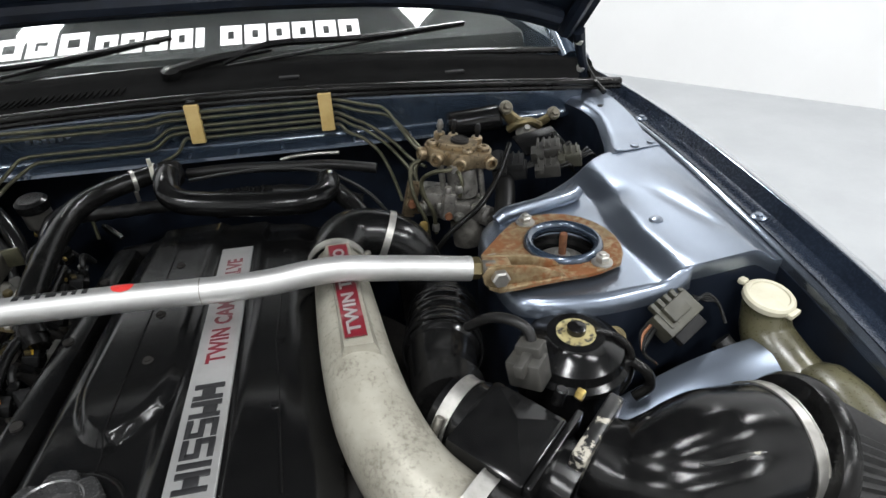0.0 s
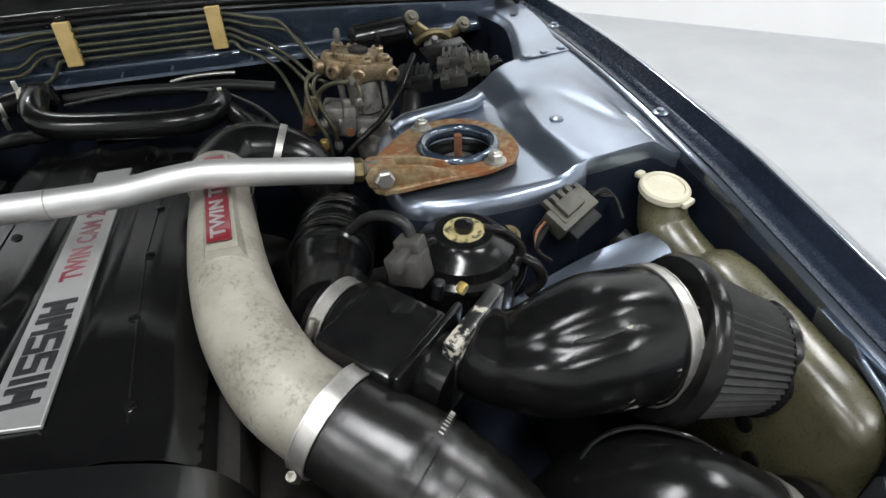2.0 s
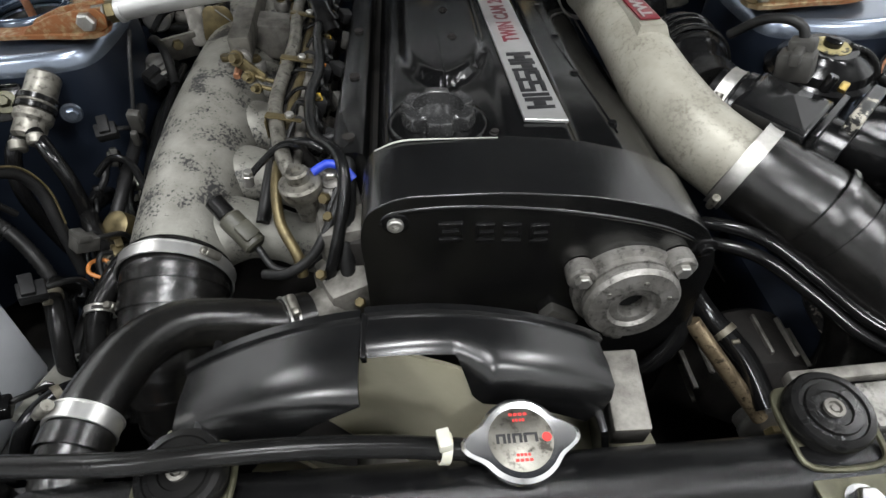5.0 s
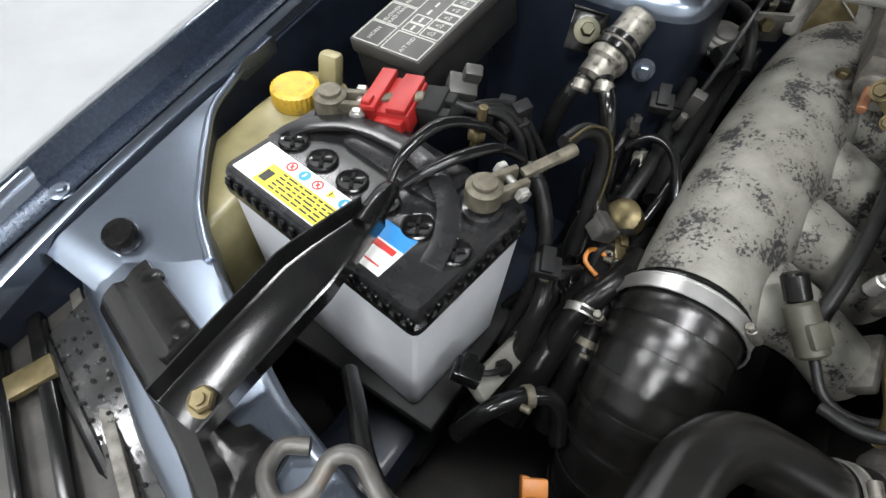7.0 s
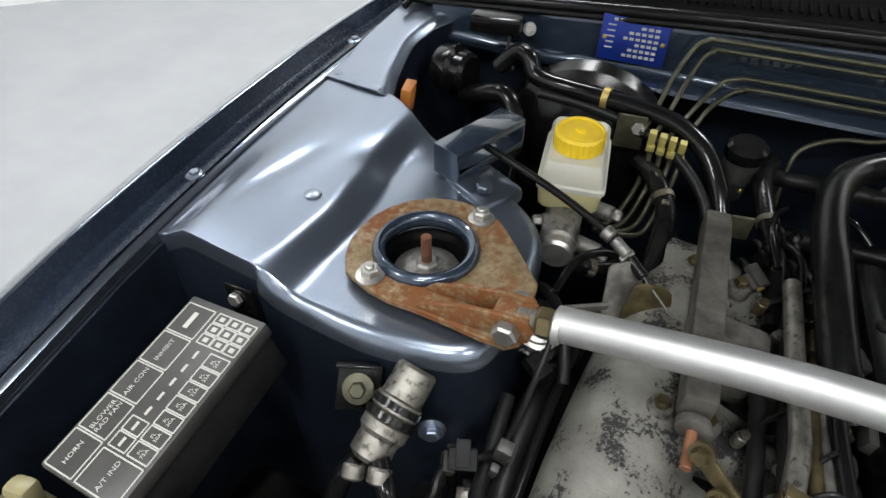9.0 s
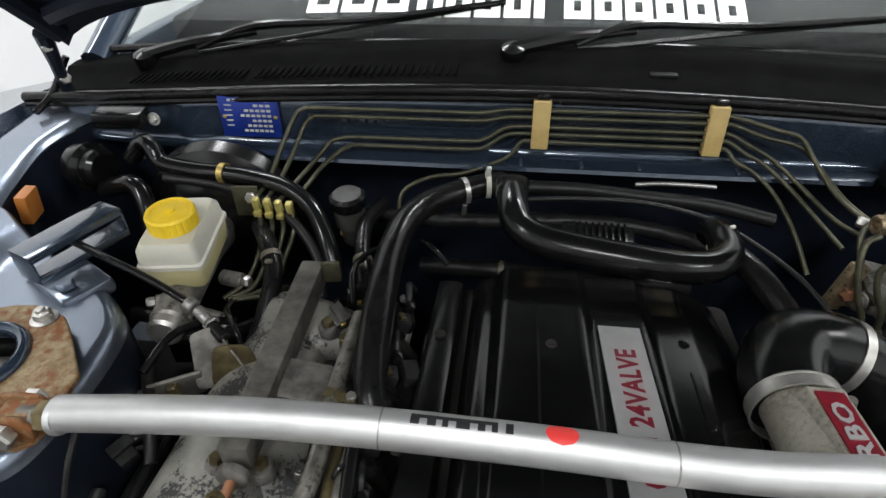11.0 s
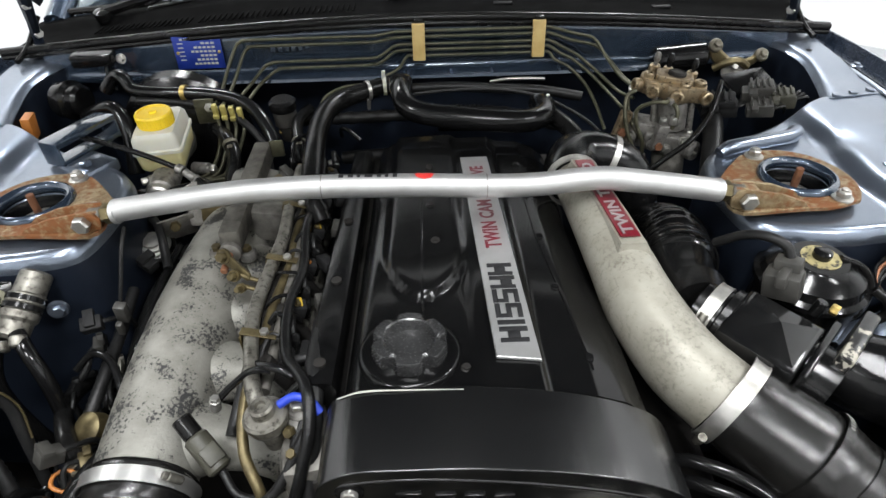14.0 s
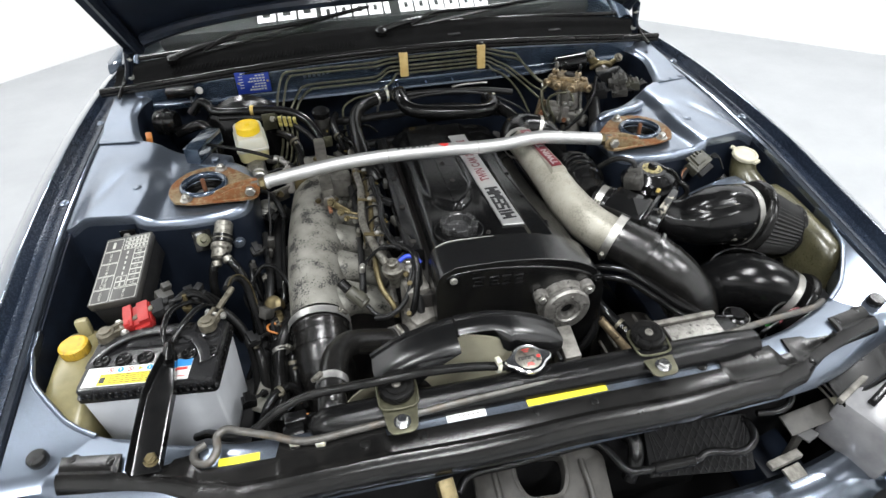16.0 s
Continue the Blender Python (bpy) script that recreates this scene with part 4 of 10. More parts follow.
t = thing("engine", (0.06, 0.0, 0.45), "black engine with satin covers, silver badge and round oil cap", "engine")
part("block", join(box((0.26, 0.62, 0.22), (0.06, 0.0, 0.60), bevel=0.02), box((0.36, 0.5, 0.12), (0.05, 0.0, 0.46), bevel=0.02)), M["grime"], t)
part("cylinder_head", box((0.33, 0.60, 0.10), (0.06, 0.015, 0.765), bevel=0.012), M["grime"], t)
cs = cover_sheet
gs = sheet(cs, 60, 90)
skirt = []
for k in range(2):
    x = -0.068 if k == 0 else 0.205
    skirt.append(([V(x, -0.252 + 0.55 * i / 30, zz) for i in range(31) for zz in (cover_z(x, -0.252 + 0.55 * i / 30), 0.80)], [(2 * i, 2 * i + 2, 2 * i + 3, 2 * i + 1) for i in range(30)]))
cover = part("middle_cover", join(gs, *skirt, ([V(-0.068 + 0.273 * i / 30, 0.298, zz) for i in range(31) for zz in (cover_z(-0.068 + 0.273 * i / 30, 0.298), 0.78)], [(2 * i, 2 * i + 2, 2 * i + 3, 2 * i + 1) for i in range(30)])), M["black_crackle"], t, "satin black engine cover", angle=50)
# seams of the cover
part("seam", tube([(0.004 - 0.01 * y, y, cover_z(0.004 - 0.01 * y, y) + 0.0004) for y in [0.23 - 0.02 * i for i in range(24)]], 0.0011, 6, 1, smooth=False), M["black_gloss"], cover)
part("seam", tube([(0.143 + 0.02 * max(0, -y / 0.25), y, cover_z(0.143 + 0.02 * max(0, -y / 0.25), y) + 0.0002) for y in [0.16 - 0.02 * i for i in range(20)]], 0.0012, 6, 1, smooth=False), M["black_gloss"], cover)
for x, y in ((0.015, 0.17), (0.015, 0.06), (0.02, -0.02), (0.145, 0.20), (0.145, 0.10), (0.147, 0.0), (0.148, -0.10), (0.16, -0.205), (0.045, -0.215)):
    z = cover_z(x, y)
    part("screw", join(lathe([(0.0055, -0.001), (0.0055, 0.0006), (0.0045, 0.0012)], (x, y, z), (0, 0, 1), 16), lathe([(0.0038, 0.001), (0.0038, 0.003), (0.002, 0.0032)], (x, y, z), (0, 0, 1), 12)), M["black_gloss"] if x > 0.1 else M["grime"], cover)
# left cam cover strip and coil cover
strip = [[(x, y, z + TILT_Y * y) for x, z in ((-0.112, 0.80), (-0.112, 0.846), (-0.108, 0.853), (-0.102, 0.855), (-0.087, 0.855), (-0.081, 0.852), (-0.078, 0.845), (-0.078, 0.80))] for y in (-0.215, -0.21, -0.1, 0.1, 0.29, 0.295)]
cc = part("cam_cover_west", loft(strip), M["black_satin"], t, "satin black cam cover")
for y in (-0.19, -0.06, 0.07, 0.20):
    part("screw", lathe([(0.006, 0), (0.006, 0.003), (0.003, 0.0035)], (-0.095, y, 0.855 + TILT_Y * y), (0, 0, 1), 14), M["grime"], cc)
# timing cover at the front
tout = rounded([(-0.080, 0.58), (-0.080, 0.868), (-0.073, 0.895), (-0.046, 0.909), (0.04, 0.908), (0.11, 0.899), (0.170, 0.882), (0.213, 0.857), (0.234, 0.812), (0.231, 0.58)], 0.02, 4)
tm = Matrix(((1, 0, 0, 0), (0, 0, -1, -0.256), (0, 1, 0, 0), (0, 0, 0, 1)))
tc = part("timing_cover", prism(tout, 0.076, tm, bevel=0.016, seg=7), M["timing_satin"], t, "glossy black timing cover with embossed bars", angle=60)
# raised ridge below the top edge of the front
ridge = [(-0.062, -0.331, 0.880), (-0.052, -0.3315, 0.892), (-0.010, -0.3315, 0.8955), (0.04, -0.3315, 0.892), (0.10, -0.3315, 0.8815), (0.16, -0.3315, 0.865), (0.196, -0.331, 0.848), (0.214, -0.330, 0.834)]
part("ridge", tube([(x, y + 0.0012, z) for x, y, z in ridge], 0.0030, 10, 5), M["timing_satin"], tc)
for x, z in ((-0.050, 0.883), (0.216, 0.832)):
    part("bolt", join(lathe([(0.011, 0), (0.011, 0.003), (0.0095, 0.004)], (x, -0.330, z), (0, -1, 0), 20)), M["black_gloss"], tc)
    part("bolt", join(lathe([(0.0066, 0), (0.0066, 0.004), (0.0055, 0.005), (0.0028, 0.005), (0.0028, 0.002)], (x, -0.333, z), (0, -1, 0), 18)), M["steel"] if x < 0 else M["black_gloss"], tc)
for k, x in enumerate((-0.006, 0.022, 0.044, 0.067)):
    z = 0.870 - 0.10 * (x + 0.006)
    w = 0.020 if k == 0 else 0.016
    part("embossed_bar", join(box((w, 0.003, 0.0032), (x, -0.3328, z + 0.0085), bevel=0.0008), box((w * 0.8, 0.003, 0.0032), (x + 0.001, -0.3328, z), bevel=0.0008), box((0.0036, 0.003, 0.014), (x - w * 0.4 if k % 2 else x + w * 0.4, -0.3328, z + 0.001), bevel=0.0008), box((w, 0.003, 0.0032), (x, -0.3328, z - 0.0085), bevel=0.0008)), M["black_wet"], tc)
part("gasket", tube([(-0.066, -0.259, 0.900), (-0.042, -0.260, 0.9095), (0.0, -0.260, 0.9093), (0.04, -0.260, 0.908)], [0.0005, 0.0009, 0.0006, 0.0003], 6, 5), M["pale_ink"], tc, "squeezed-out grey sealant")
# badge with lettering
BZ = lambda y: cover_z(0.08, y) + 0.0010
BX = lambda y: 0.0867 - 0.026 * y
badge_rings = []
for h, inset in ((0, 0), (0.0025, 0), (0.0032, 0.0008)):
    badge_rings.append([(BX(y) + sx * (0.0200 - inset), y, BZ(y) + h) for sx, y in ((-1, -0.213 + inset), (1, -0.219 + inset), (1, 0.205 - inset), (-1, 0.205 - inset))])
badge = part("badge", loft(badge_rings), M["alu"], t, "brushed silver badge plate")


def badge_m(y):
    """Letters read from the front right: their feet point to +x, their line runs towards the rear."""
    return Matrix(((-0.026, -1, 0, BX(y)), (1, -0.026, 0, y), (TILT_Y, 0, 1, BZ(y) + 0.0036), (0, 0, 0, 1)))


# the first word is drawn as plain black blocks, each cut by two slits
for k, (y0, w) in enumerate(((-0.196, 0.0205), (-0.1715, 0.0062), (-0.1615, 0.0205), (-0.1385, 0.0205), (-0.1155, 0.0205), (-0.0925, 0.0205))):
    zz = BZ(y0) + 0.0028
    if k == 1:
        g = [box((0.027, w, 0.0016), (BX(y0), y0 + w / 2, zz), bevel=0.0003)]
    elif k in (0, 4, 5):
        g = [box((0.027, 0.0058, 0.0016), (BX(y0), y0 + q, zz), bevel=0.0003) for q in (0.0029, w - 0.0029)] + [box((0.012, w - 0.010, 0.0016), (BX(y0) + (0.004 if k == 4 else 0), y0 + w / 2, zz), bevel=0.0003)]
    else:
        g = [box((0.0052, w, 0.0016), (BX(y0) + q, y0 + w / 2, zz), bevel=0.0003) for q in (-0.0109, 0.0, 0.0109)] + [box((0.008, 0.0058, 0.0016), (BX(y0) + q, y0 + p, zz), bevel=0.0003) for q, p in ((-0.0055, 0.0029), (0.0055, w - 0.0029))]
    part("badge_mark", join(*g), M["black_ink"], badge, "black block mark")
part("lettering", text_fit("TWIN CAM", 0.112, 0.0195, badge_m(-0.040)), M["red_badge"], badge, "dark red raised letters")
part("lettering", text_fit("24VALVE", 0.090, 0.0195, badge_m(0.082)), M["red_badge"], badge, "dark red raised letters")
# oil filler cap
oc = V(-0.007, -0.193, 0.884)
part("filler_plate", lathe([(0.049, -0.014), (0.0485, -0.002), (0.046, 0.001), (0.042, 0.002)], oc, (0.02, 0.05, 1), 48), M["black_crackle"], t, "raised black filler seat", angle=40)
cap = part("oil_cap", lathe([(0.030, 0.001), (0.0360, 0.003), (0.0360, 0.014), (0.0345, 0.0165), (0.0255, 0.0175), (0.0240, 0.0165), (0.0225, 0.005), (0.004, 0.0045)], oc, (0.02, 0.05, 1), 96,
           lobes=lambda a, r, h: r - (0.0080 * max(0.0, math.cos(6 * a)) ** 2.2 if r > 0.034 else 0)), M["cap_black"], t, "black scalloped oil filler cap")
# crank angle sensor on the timing cover
cc0 = V(0.152, -0.335, 0.792)
cas = part("angle_sensor", lathe([(0.040, -0.005), (0.049, -0.004), (0.049, 0.006), (0.0435, 0.008), (0.0435, 0.014), (0.0415, 0.0145), (0.0415, 0.016), (0.0435, 0.0165), (0.0435, 0.023), (0.040, 0.027), (0.024, 0.029), (0.021, 0.026), (0.0165, 0.027), (0.0140, 0.026), (0.0135, 0.012)], cc0, (0.02, -1, 0.06), 48), M["cast"], t, "cast aluminium crank angle sensor")
for a in (38, 150, 270):
    p = cc0 + V(math.cos(radians(a)) * 0.052, -0.004, math.sin(radians(a)) * 0.052)
    part("lug", join(lathe([(0.013, -0.006), (0.0135, 0), (0.0135, 0.008), (0.011, 0.010)], p, (0, -1, 0), 18), box((0.022, 0.012, 0.020), cc0 + V(math.cos(radians(a)) * 0.042, -0.003, math.sin(radians(a)) * 0.042), (0, -a, 0), 0.003)), M["cast"], cas)
    part("bolt", hexa(p + V(0, -0.009, 0), (0, -1, 0), 0.0075, 0.006), M["steel"], cas)
for a in range(20, 380, 60):
    p = cc0 + V(math.cos(radians(a)) * 0.032, -0.027, math.sin(radians(a)) * 0.032)
    part("rivet", lathe([(0.0022, -0.001), (0.0022, 0.001)], p, (0, -1, 0), 10), M["cast_dark"], cas)
part("bore", lathe([(0.0130, 0.0), (0.0130, 0.0135)], cc0, (0.02, -1, 0.06), 20), M["mesh_black"], cas)
part("plug", box((0.035, 0.022, 0.020), cc0 + V(-0.055, 0.004, -0.040), (0, 35, 0), 0.003), M["grey_plastic"], cas, "dark grey wiring plug")

# ---- intake plenum ----
t = thing("intake_plenum", (-0.27, -0.05, 0.68), "silver cast intake plenum with flaking paint and black speckle", "intake plenum")
pl = [(-0.289, -0.236, 0.742), (-0.289, -0.21, 0.746), (-0.287, -0.12, 0.762), (-0.283, -0.02, 0.775), (-0.276, 0.08, 0.785), (-0.268, 0.17, 0.792), (-0.262, 0.23, 0.792)]
part("body", tube(pl, [0.048, 0.050, 0.053, 0.054, 0.052, 0.048, 0.042], 32, 5, wide=1.08), M["plenum"], t, angle=60)
for k in range(6):
    y = -0.185 + 0.082 * k
    z = 0.752 + 0.07 * (k / 6)
    part("runner", tube([(-0.280, y, z - 0.012), (-0.245, y, z - 0.004), (-0.215, y, z - 0.006), (-0.185, y, z - 0.018), (-0.150, y, z - 0.040)], [0.046, 0.037, 0.029, 0.026, 0.027], 24, 5, wide=1.22), M["plenum"], t)
    part("flange", box((0.012, 0.06, 0.05), (-0.152, y, z - 0.03), (0, 35, 0), 0.004), M["cast_dark"], t)
part("rear_boss", box((0.07, 0.05, 0.05), (-0.225, 0.12, 0.83), (0, 8, 0), 0.008), M["cast_dark"], t)

# throttle linkage bar and levers on the plenum
t = thing("throttle_linkage", (-0.245, 0.15, 0.82), "worn metal throttle linkage housing with levers and zinc bolts", "throttle linkage")
part("bar", box((0.026, 0.245, 0.030), (-0.246, 0.152, 0.856), (0.5, 0, 2.0), 0.003), M["runner_cast"], t)
part("bar_end", lathe([(0.010, 0), (0.0135, 0.002), (0.0135, 0.009), (0.010, 0.011)], (-0.241, 0.026, 0.846), (0, -1, 0), 22), M["cast_dark"], t)
part("shaft", rod((-0.241, 0.02, 0.846), (-0.241, -0.015, 0.842), 0.0045), M["copper"], t)
for x, y, z in ((-0.265, 0.038, 0.838), (-0.228, 0.040, 0.834), (-0.262, 0.215, 0.845), (-0.216, 0.205, 0.842)):
    part("ear", lathe([(0.011, -0.010), (0.0115, 0), (0.010, 0.003)], (x, y, z - 0.004), (0, 0, 1), 18), M["cast"], t)
    part("bolt", hexa(V(x, y, z - 0.001), (0, 0, 1), 0.0068, 0.007), M["zinc_gold"], t)
lever = prism(rounded([(-0.007, -0.008), (0.048, -0.0055), (0.048, 0.0055), (-0.007, 0.008)], 0.005), 0.003, pose(-0.236, -0.008, 0.860, 70, 12, -40), 0.0008)
part("lever", lever, M["zinc_gold"], t)
for p, r in (((-0.236, -0.012, 0.864), 0.0095), ((-0.220, -0.035, 0.852), 0.0075), ((-0.210, -0.05, 0.845), 0.006)):
    part("nut", join(lathe([(r, -0.002), (r, 0.002)], p, (-0.3, -0.8, 0.4), 20), hexa(V(*p), (-0.3, -0.8, 0.4), r * 0.7, 0.010)), M["zinc_gold"], t)
part("link_rod", rod((-0.220, -0.032, 0.853), (-0.185, -0.042, 0.846), 0.0028), M["zinc_gold"], t)
part("link_rod", rod((-0.212, -0.046, 0.846), (-0.180, -0.055, 0.842), 0.0028), M["zinc_gold"], t)
part("cable_quadrant", prism(rounded([(0, 0), (0.05, 0.005), (0.045, 0.045), (0.01, 0.05)], 0.012), 0.003, pose(-0.318, 0.13, 0.815, 80, 0, 20), 0.0008), M["zinc_gold"], t)
part("stop_bracket", box((0.022, 0.005, 0.028), (-0.228, 0.268, 0.862), (0, 0, 10), 0.002), M["pipe_olive"], t)
part("spring", tube([(-0.30 + 0.002 * k + 0.010 * math.cos(k * 1.2), 0.155 + 0.001 * k, 0.80 + 0.010 * math.sin(k * 1.2)) for k in range(34)], 0.0018, 6, 2), M["steel"], t)

# fuel rail, regulator and small pipes
t = thing("fuel_rail", (-0.17, 0.0, 0.80), "grimy fuel rail with a round regulator at its front end", "fuel rail")
part("rail", box((0.020, 0.42, 0.018), (-0.166, 0.02, 0.835), (-2.5, 0, 0), 0.003), M["grime"], t)
part("regulator", lathe([(0.010, -0.045), (0.012, -0.02), (0.018, -0.014), (0.0205, -0.006), (0.0205, 0.0), (0.018, 0.003), (0.011, 0.004), (0.011, 0.013), (0.009, 0.015), (0.005, 0.015), (0.004, 0.012)], (-0.141, -0.236, 0.852), (-0.05, -0.05, 1), 32), M["valve_alu"], t, "round bronze-grey pressure regulator")
part("return_pipe", tube([(-0.155, 0.17, 0.848), (-0.160, 0.05, 0.853), (-0.157, -0.02, 0.852), (-0.163, -0.08, 0.850), (-0.166, -0.16, 0.845), (-0.170, -0.21, 0.835), (-0.165, -0.25, 0.815), (-0.150, -0.275, 0.795), (-0.147, -0.285, 0.775)], 0.0055, 12, 5), M["zinc_gold"], t)
part("return_pipe", tube([(-0.150, 0.17, 0.846), (-0.1505, 0.05, 0.852), (-0.1500, -0.02, 0.851), (-0.151, -0.12, 0.846), (-0.152, -0.20, 0.84)], 0.0060, 12, 5), M["cast_dark"], t)
part("feed_pipe", tube([(-0.178, 0.20, 0.862), (-0.176, 0.10, 0.864), (-0.172, 0.03, 0.862), (-0.176, -0.02, 0.858), (-0.180, -0.08, 0.856), (-0.176, -0.13, 0.858), (-0.160, -0.20, 0.858), (-0.150, -0.225, 0.852)], 0.0078, 14, 6), M["valve_alu"], t, "tarnished feed pipe")
for k in range(6):
    y = -0.17 + 0.075 * k
    inj = part("injector", join(rod((-0.150, y, 0.840), (-0.128, y, 0.795), 0.008), rod((-0.158, y, 0.852), (-0.148, y, 0.83), 0.010)), M["grime"], t)
    part("plug", box((0.016, 0.018, 0.016), (-0.138, y + 0.012, 0.840), (0, 20, 15), 0.002), M["black_matte"], inj)
    part("clip", box((0.006, 0.010, 0.004), (-0.137, y + 0.010, 0.851), (0, 20, 30), 0.0008), M["orange"] if k == 2 else M["zinc_gold"], inj)
part("blue_hose", tube([(-0.128, -0.230, 0.858), (-0.114, -0.226, 0.864), (-0.100, -0.229, 0.861), (-0.090, -0.236, 0.852)], 0.0042, 12, 5), M["blue_hose"], t, "short bright blue silicone hose")


# ---- turbo outlet pipe and hoses ----
t = thing("turbo_pipe", (0.24, -0.05, 0.80), "silver painted twin turbo pipe with a red name plate", "turbo pipe")
tp = [(0.216, 0.135, 0.872), (0.217, 0.08, 0.880), (0.222, 0.0, 0.882), (0.228, -0.07, 0.876), (0.239, -0.13, 0.861), (0.261, -0.185, 0.845), (0.291, -0.222, 0.832)]
pipe = part("pipe", tube(tp, [0.030, 0.031, 0.034, 0.036, 0.0388, 0.0402, 0.0405], 32, 6), M["alu_paint"], t, angle=60)


def pipe_top(y, dx=0.0, lift=0.0):
    ys = [p[1] for p in tp][::-1]
    x = float(np.interp(y, ys, [p[0] for p in tp][::-1]))
    z = float(np.interp(y, ys, [p[2] for p in tp][::-1]))
    r = float(np.interp(y, ys, [0.030, 0.031, 0.034, 0.036, 0.0388, 0.0402, 0.0405][::-1]))
    return V(x + dx + 0.001, y, z + r * 0.985 + lift)


plate = []
for h, w in ((-0.014, 0.022), (0.006, 0.0150), (0.0085, 0.0136)):
    plate.append([pipe_top(y, sx * w, h) for sx, y in ((-1, -0.090 if h < 0 else -0.084), (1, -0.090 if h < 0 else -0.084), (1, 0.105), (-1, 0.105))])
part("raised_pad", loft(plate), M["alu_paint"], pipe)
plate = [[pipe_top(y, sx * w, hh) for sx, y in ((-1, -0.074), (1, -0.074), (1, 0.10), (-1, 0.10))] for hh, w in ((0.0080, 0.0108), (0.0095, 0.0106))]
rp = part("name_plate", loft(plate), M["red_badge"], pipe, "dark red enamel name plate")
a, b = pipe_top(-0.070, 0, 0.0098), pipe_top(0.095, 0, 0.0098)
way = (b - a).normalized()
tm = Matrix.Translation(a) @ Matrix(((way.x, -way.y, 0, 0), (way.y, way.x, 0, 0), (way.z, 0, 1, 0), (0, 0, 0, 1)))
part("lettering", text_fit("TWIN TURBO", 0.160, 0.0138, tm), M["alu"], rp, "bare metal raised letters")


def box_at(c, a, b, d):
    """A block round c with full edges 2a, 2b and 2d, half as long across a."""
    a = a * 0.5
    v = [Vector(c) + a * i + b * j + d * k for i in (-1, 1) for j in (-1, 1) for k in (-1, 1)]
    return v, [(0, 1, 3, 2), (4, 6, 7, 5), (0, 4, 5, 1), (2, 3, 7, 6), (0, 2, 6, 4), (1, 5, 7, 3)]


def hose_clamp(at, way, r, width=0.012, screw_ang=60, parent=None, mat="steel", slots=10):
    """A worm-drive strap with its screw housing."""
    w = Vector(way).normalized()
    m = axis_matrix(at, w)
    d = (m.to_3x3() @ V(math.cos(radians(screw_ang)), math.sin(radians(screw_ang)), 0))
    s = w.cross(d)
    if parent is None:
        c = thing("hose_clamp", at, "steel worm-drive clamp round a hose", "hose clamp", "hose clamps")
    else:
        c = parent
    st = part("strap", join(band(at, w, r, width, 0.0012), band(Vector(at) + w * width * 0.44, w, r + 0.0004, width * 0.10, 0.0016), band(Vector(at) - w * width * 0.44, w, r + 0.0004, width * 0.10, 0.0016)), M[mat], c)
    for k in range(slots):
        a = radians(screw_ang + 18 + 6 * k)
        e = m.to_3x3() @ V(math.cos(a), math.sin(a), 0)
        u = w.cross(e)
        part("slot", box_at(Vector(at) + e * (r + 0.0013), w * width * 0.5, u * 0.0012, e * 0.0003), M["grime"], st)
    p = Vector(at) + d * (r + 0.0045)
    q = part("screw_housing", join(lathe([(0.004, -0.009), (0.0045, -0.008), (0.0045, 0.006), (0.0035, 0.007)], p, s, 14), hexa(p + s * 0.007, s, 0.0042, 0.005)), M["valve_alu"], c)
    return c


# clamp and corrugated rubber joiner, then the long rubber hose
t = thing("rubber_intake_hose", (0.40, -0.32, 0.70), "wide ribbed black rubber hose joined to the turbo pipe", "rubber hose")
rh = [(0.295, -0.2205, 0.8315), (0.315, -0.240, 0.8245), (0.355, -0.275, 0.808), (0.392, -0.312, 0.782), (0.418, -0.345, 0.738), (0.426, -0.365, 0.68), (0.428, -0.37, 0.60)]
part("hose", tube(rh, [0.0432, 0.0455, 0.0490, 0.0488, 0.0470, 0.046, 0.045], 32, 8, ripple=lambda f: 1 + 0.03 * math.exp(-((f - 0.30) / 0.012) ** 2) + 0.03 * math.exp(-((f - 0.36) / 0.012) ** 2) + 0.025 * math.exp(-((f - 0.62) / 0.01) ** 2)), M["hose_sheen"], t, angle=60)
BASE_HOSE = t
hose_clamp((0.2985, -0.2235, 0.8305), (0.6, -0.62, -0.22), 0.0458, 0.016, 200, slots=0)
c2 = thing("hose_clamp", (0.352, -0.273, 0.81), "black painted clamp band round the rubber hose", "hose clamp", "hose clamps")
part("strap", band((0.354, -0.275, 0.811), (0.72, -0.66, -0.33), 0.0500, 0.008, 0.0015), M["hose_sheen"], c2)
for k in range(9):
    part("slot", moved(box((0.004, 0.0012, 0.0006), (0, 0, 0), bevel=0), Matrix.Translation((0.354, -0.275, 0.811)) @ axis_matrix((0, 0, 0), (0.72, -0.66, -0.33)) @ Matrix.Rotation(radians(40 + 5 * k), 4, "Z") @ Matrix.Translation((0.0517, 0, 0)) @ Matrix.Rotation(radians(90), 4, "Y")), M["steel"], c2)
t = BASE_HOSE
for f, w in ((0.42, 0.007), (0.66, 0.005)):
    pth = catmull(rh, 8)
    i = int(f * (len(pth) - 1))
    part("moulded_ring", tube([pth[i - 1].lerp(pth[i], 0.5), pth[i], pth[i].lerp(pth[i + 1], 0.5)], 0.0503 if f < 0.5 else 0.0486, 32, 3, cap=False), M["hose_sheen"], t, angle=60)

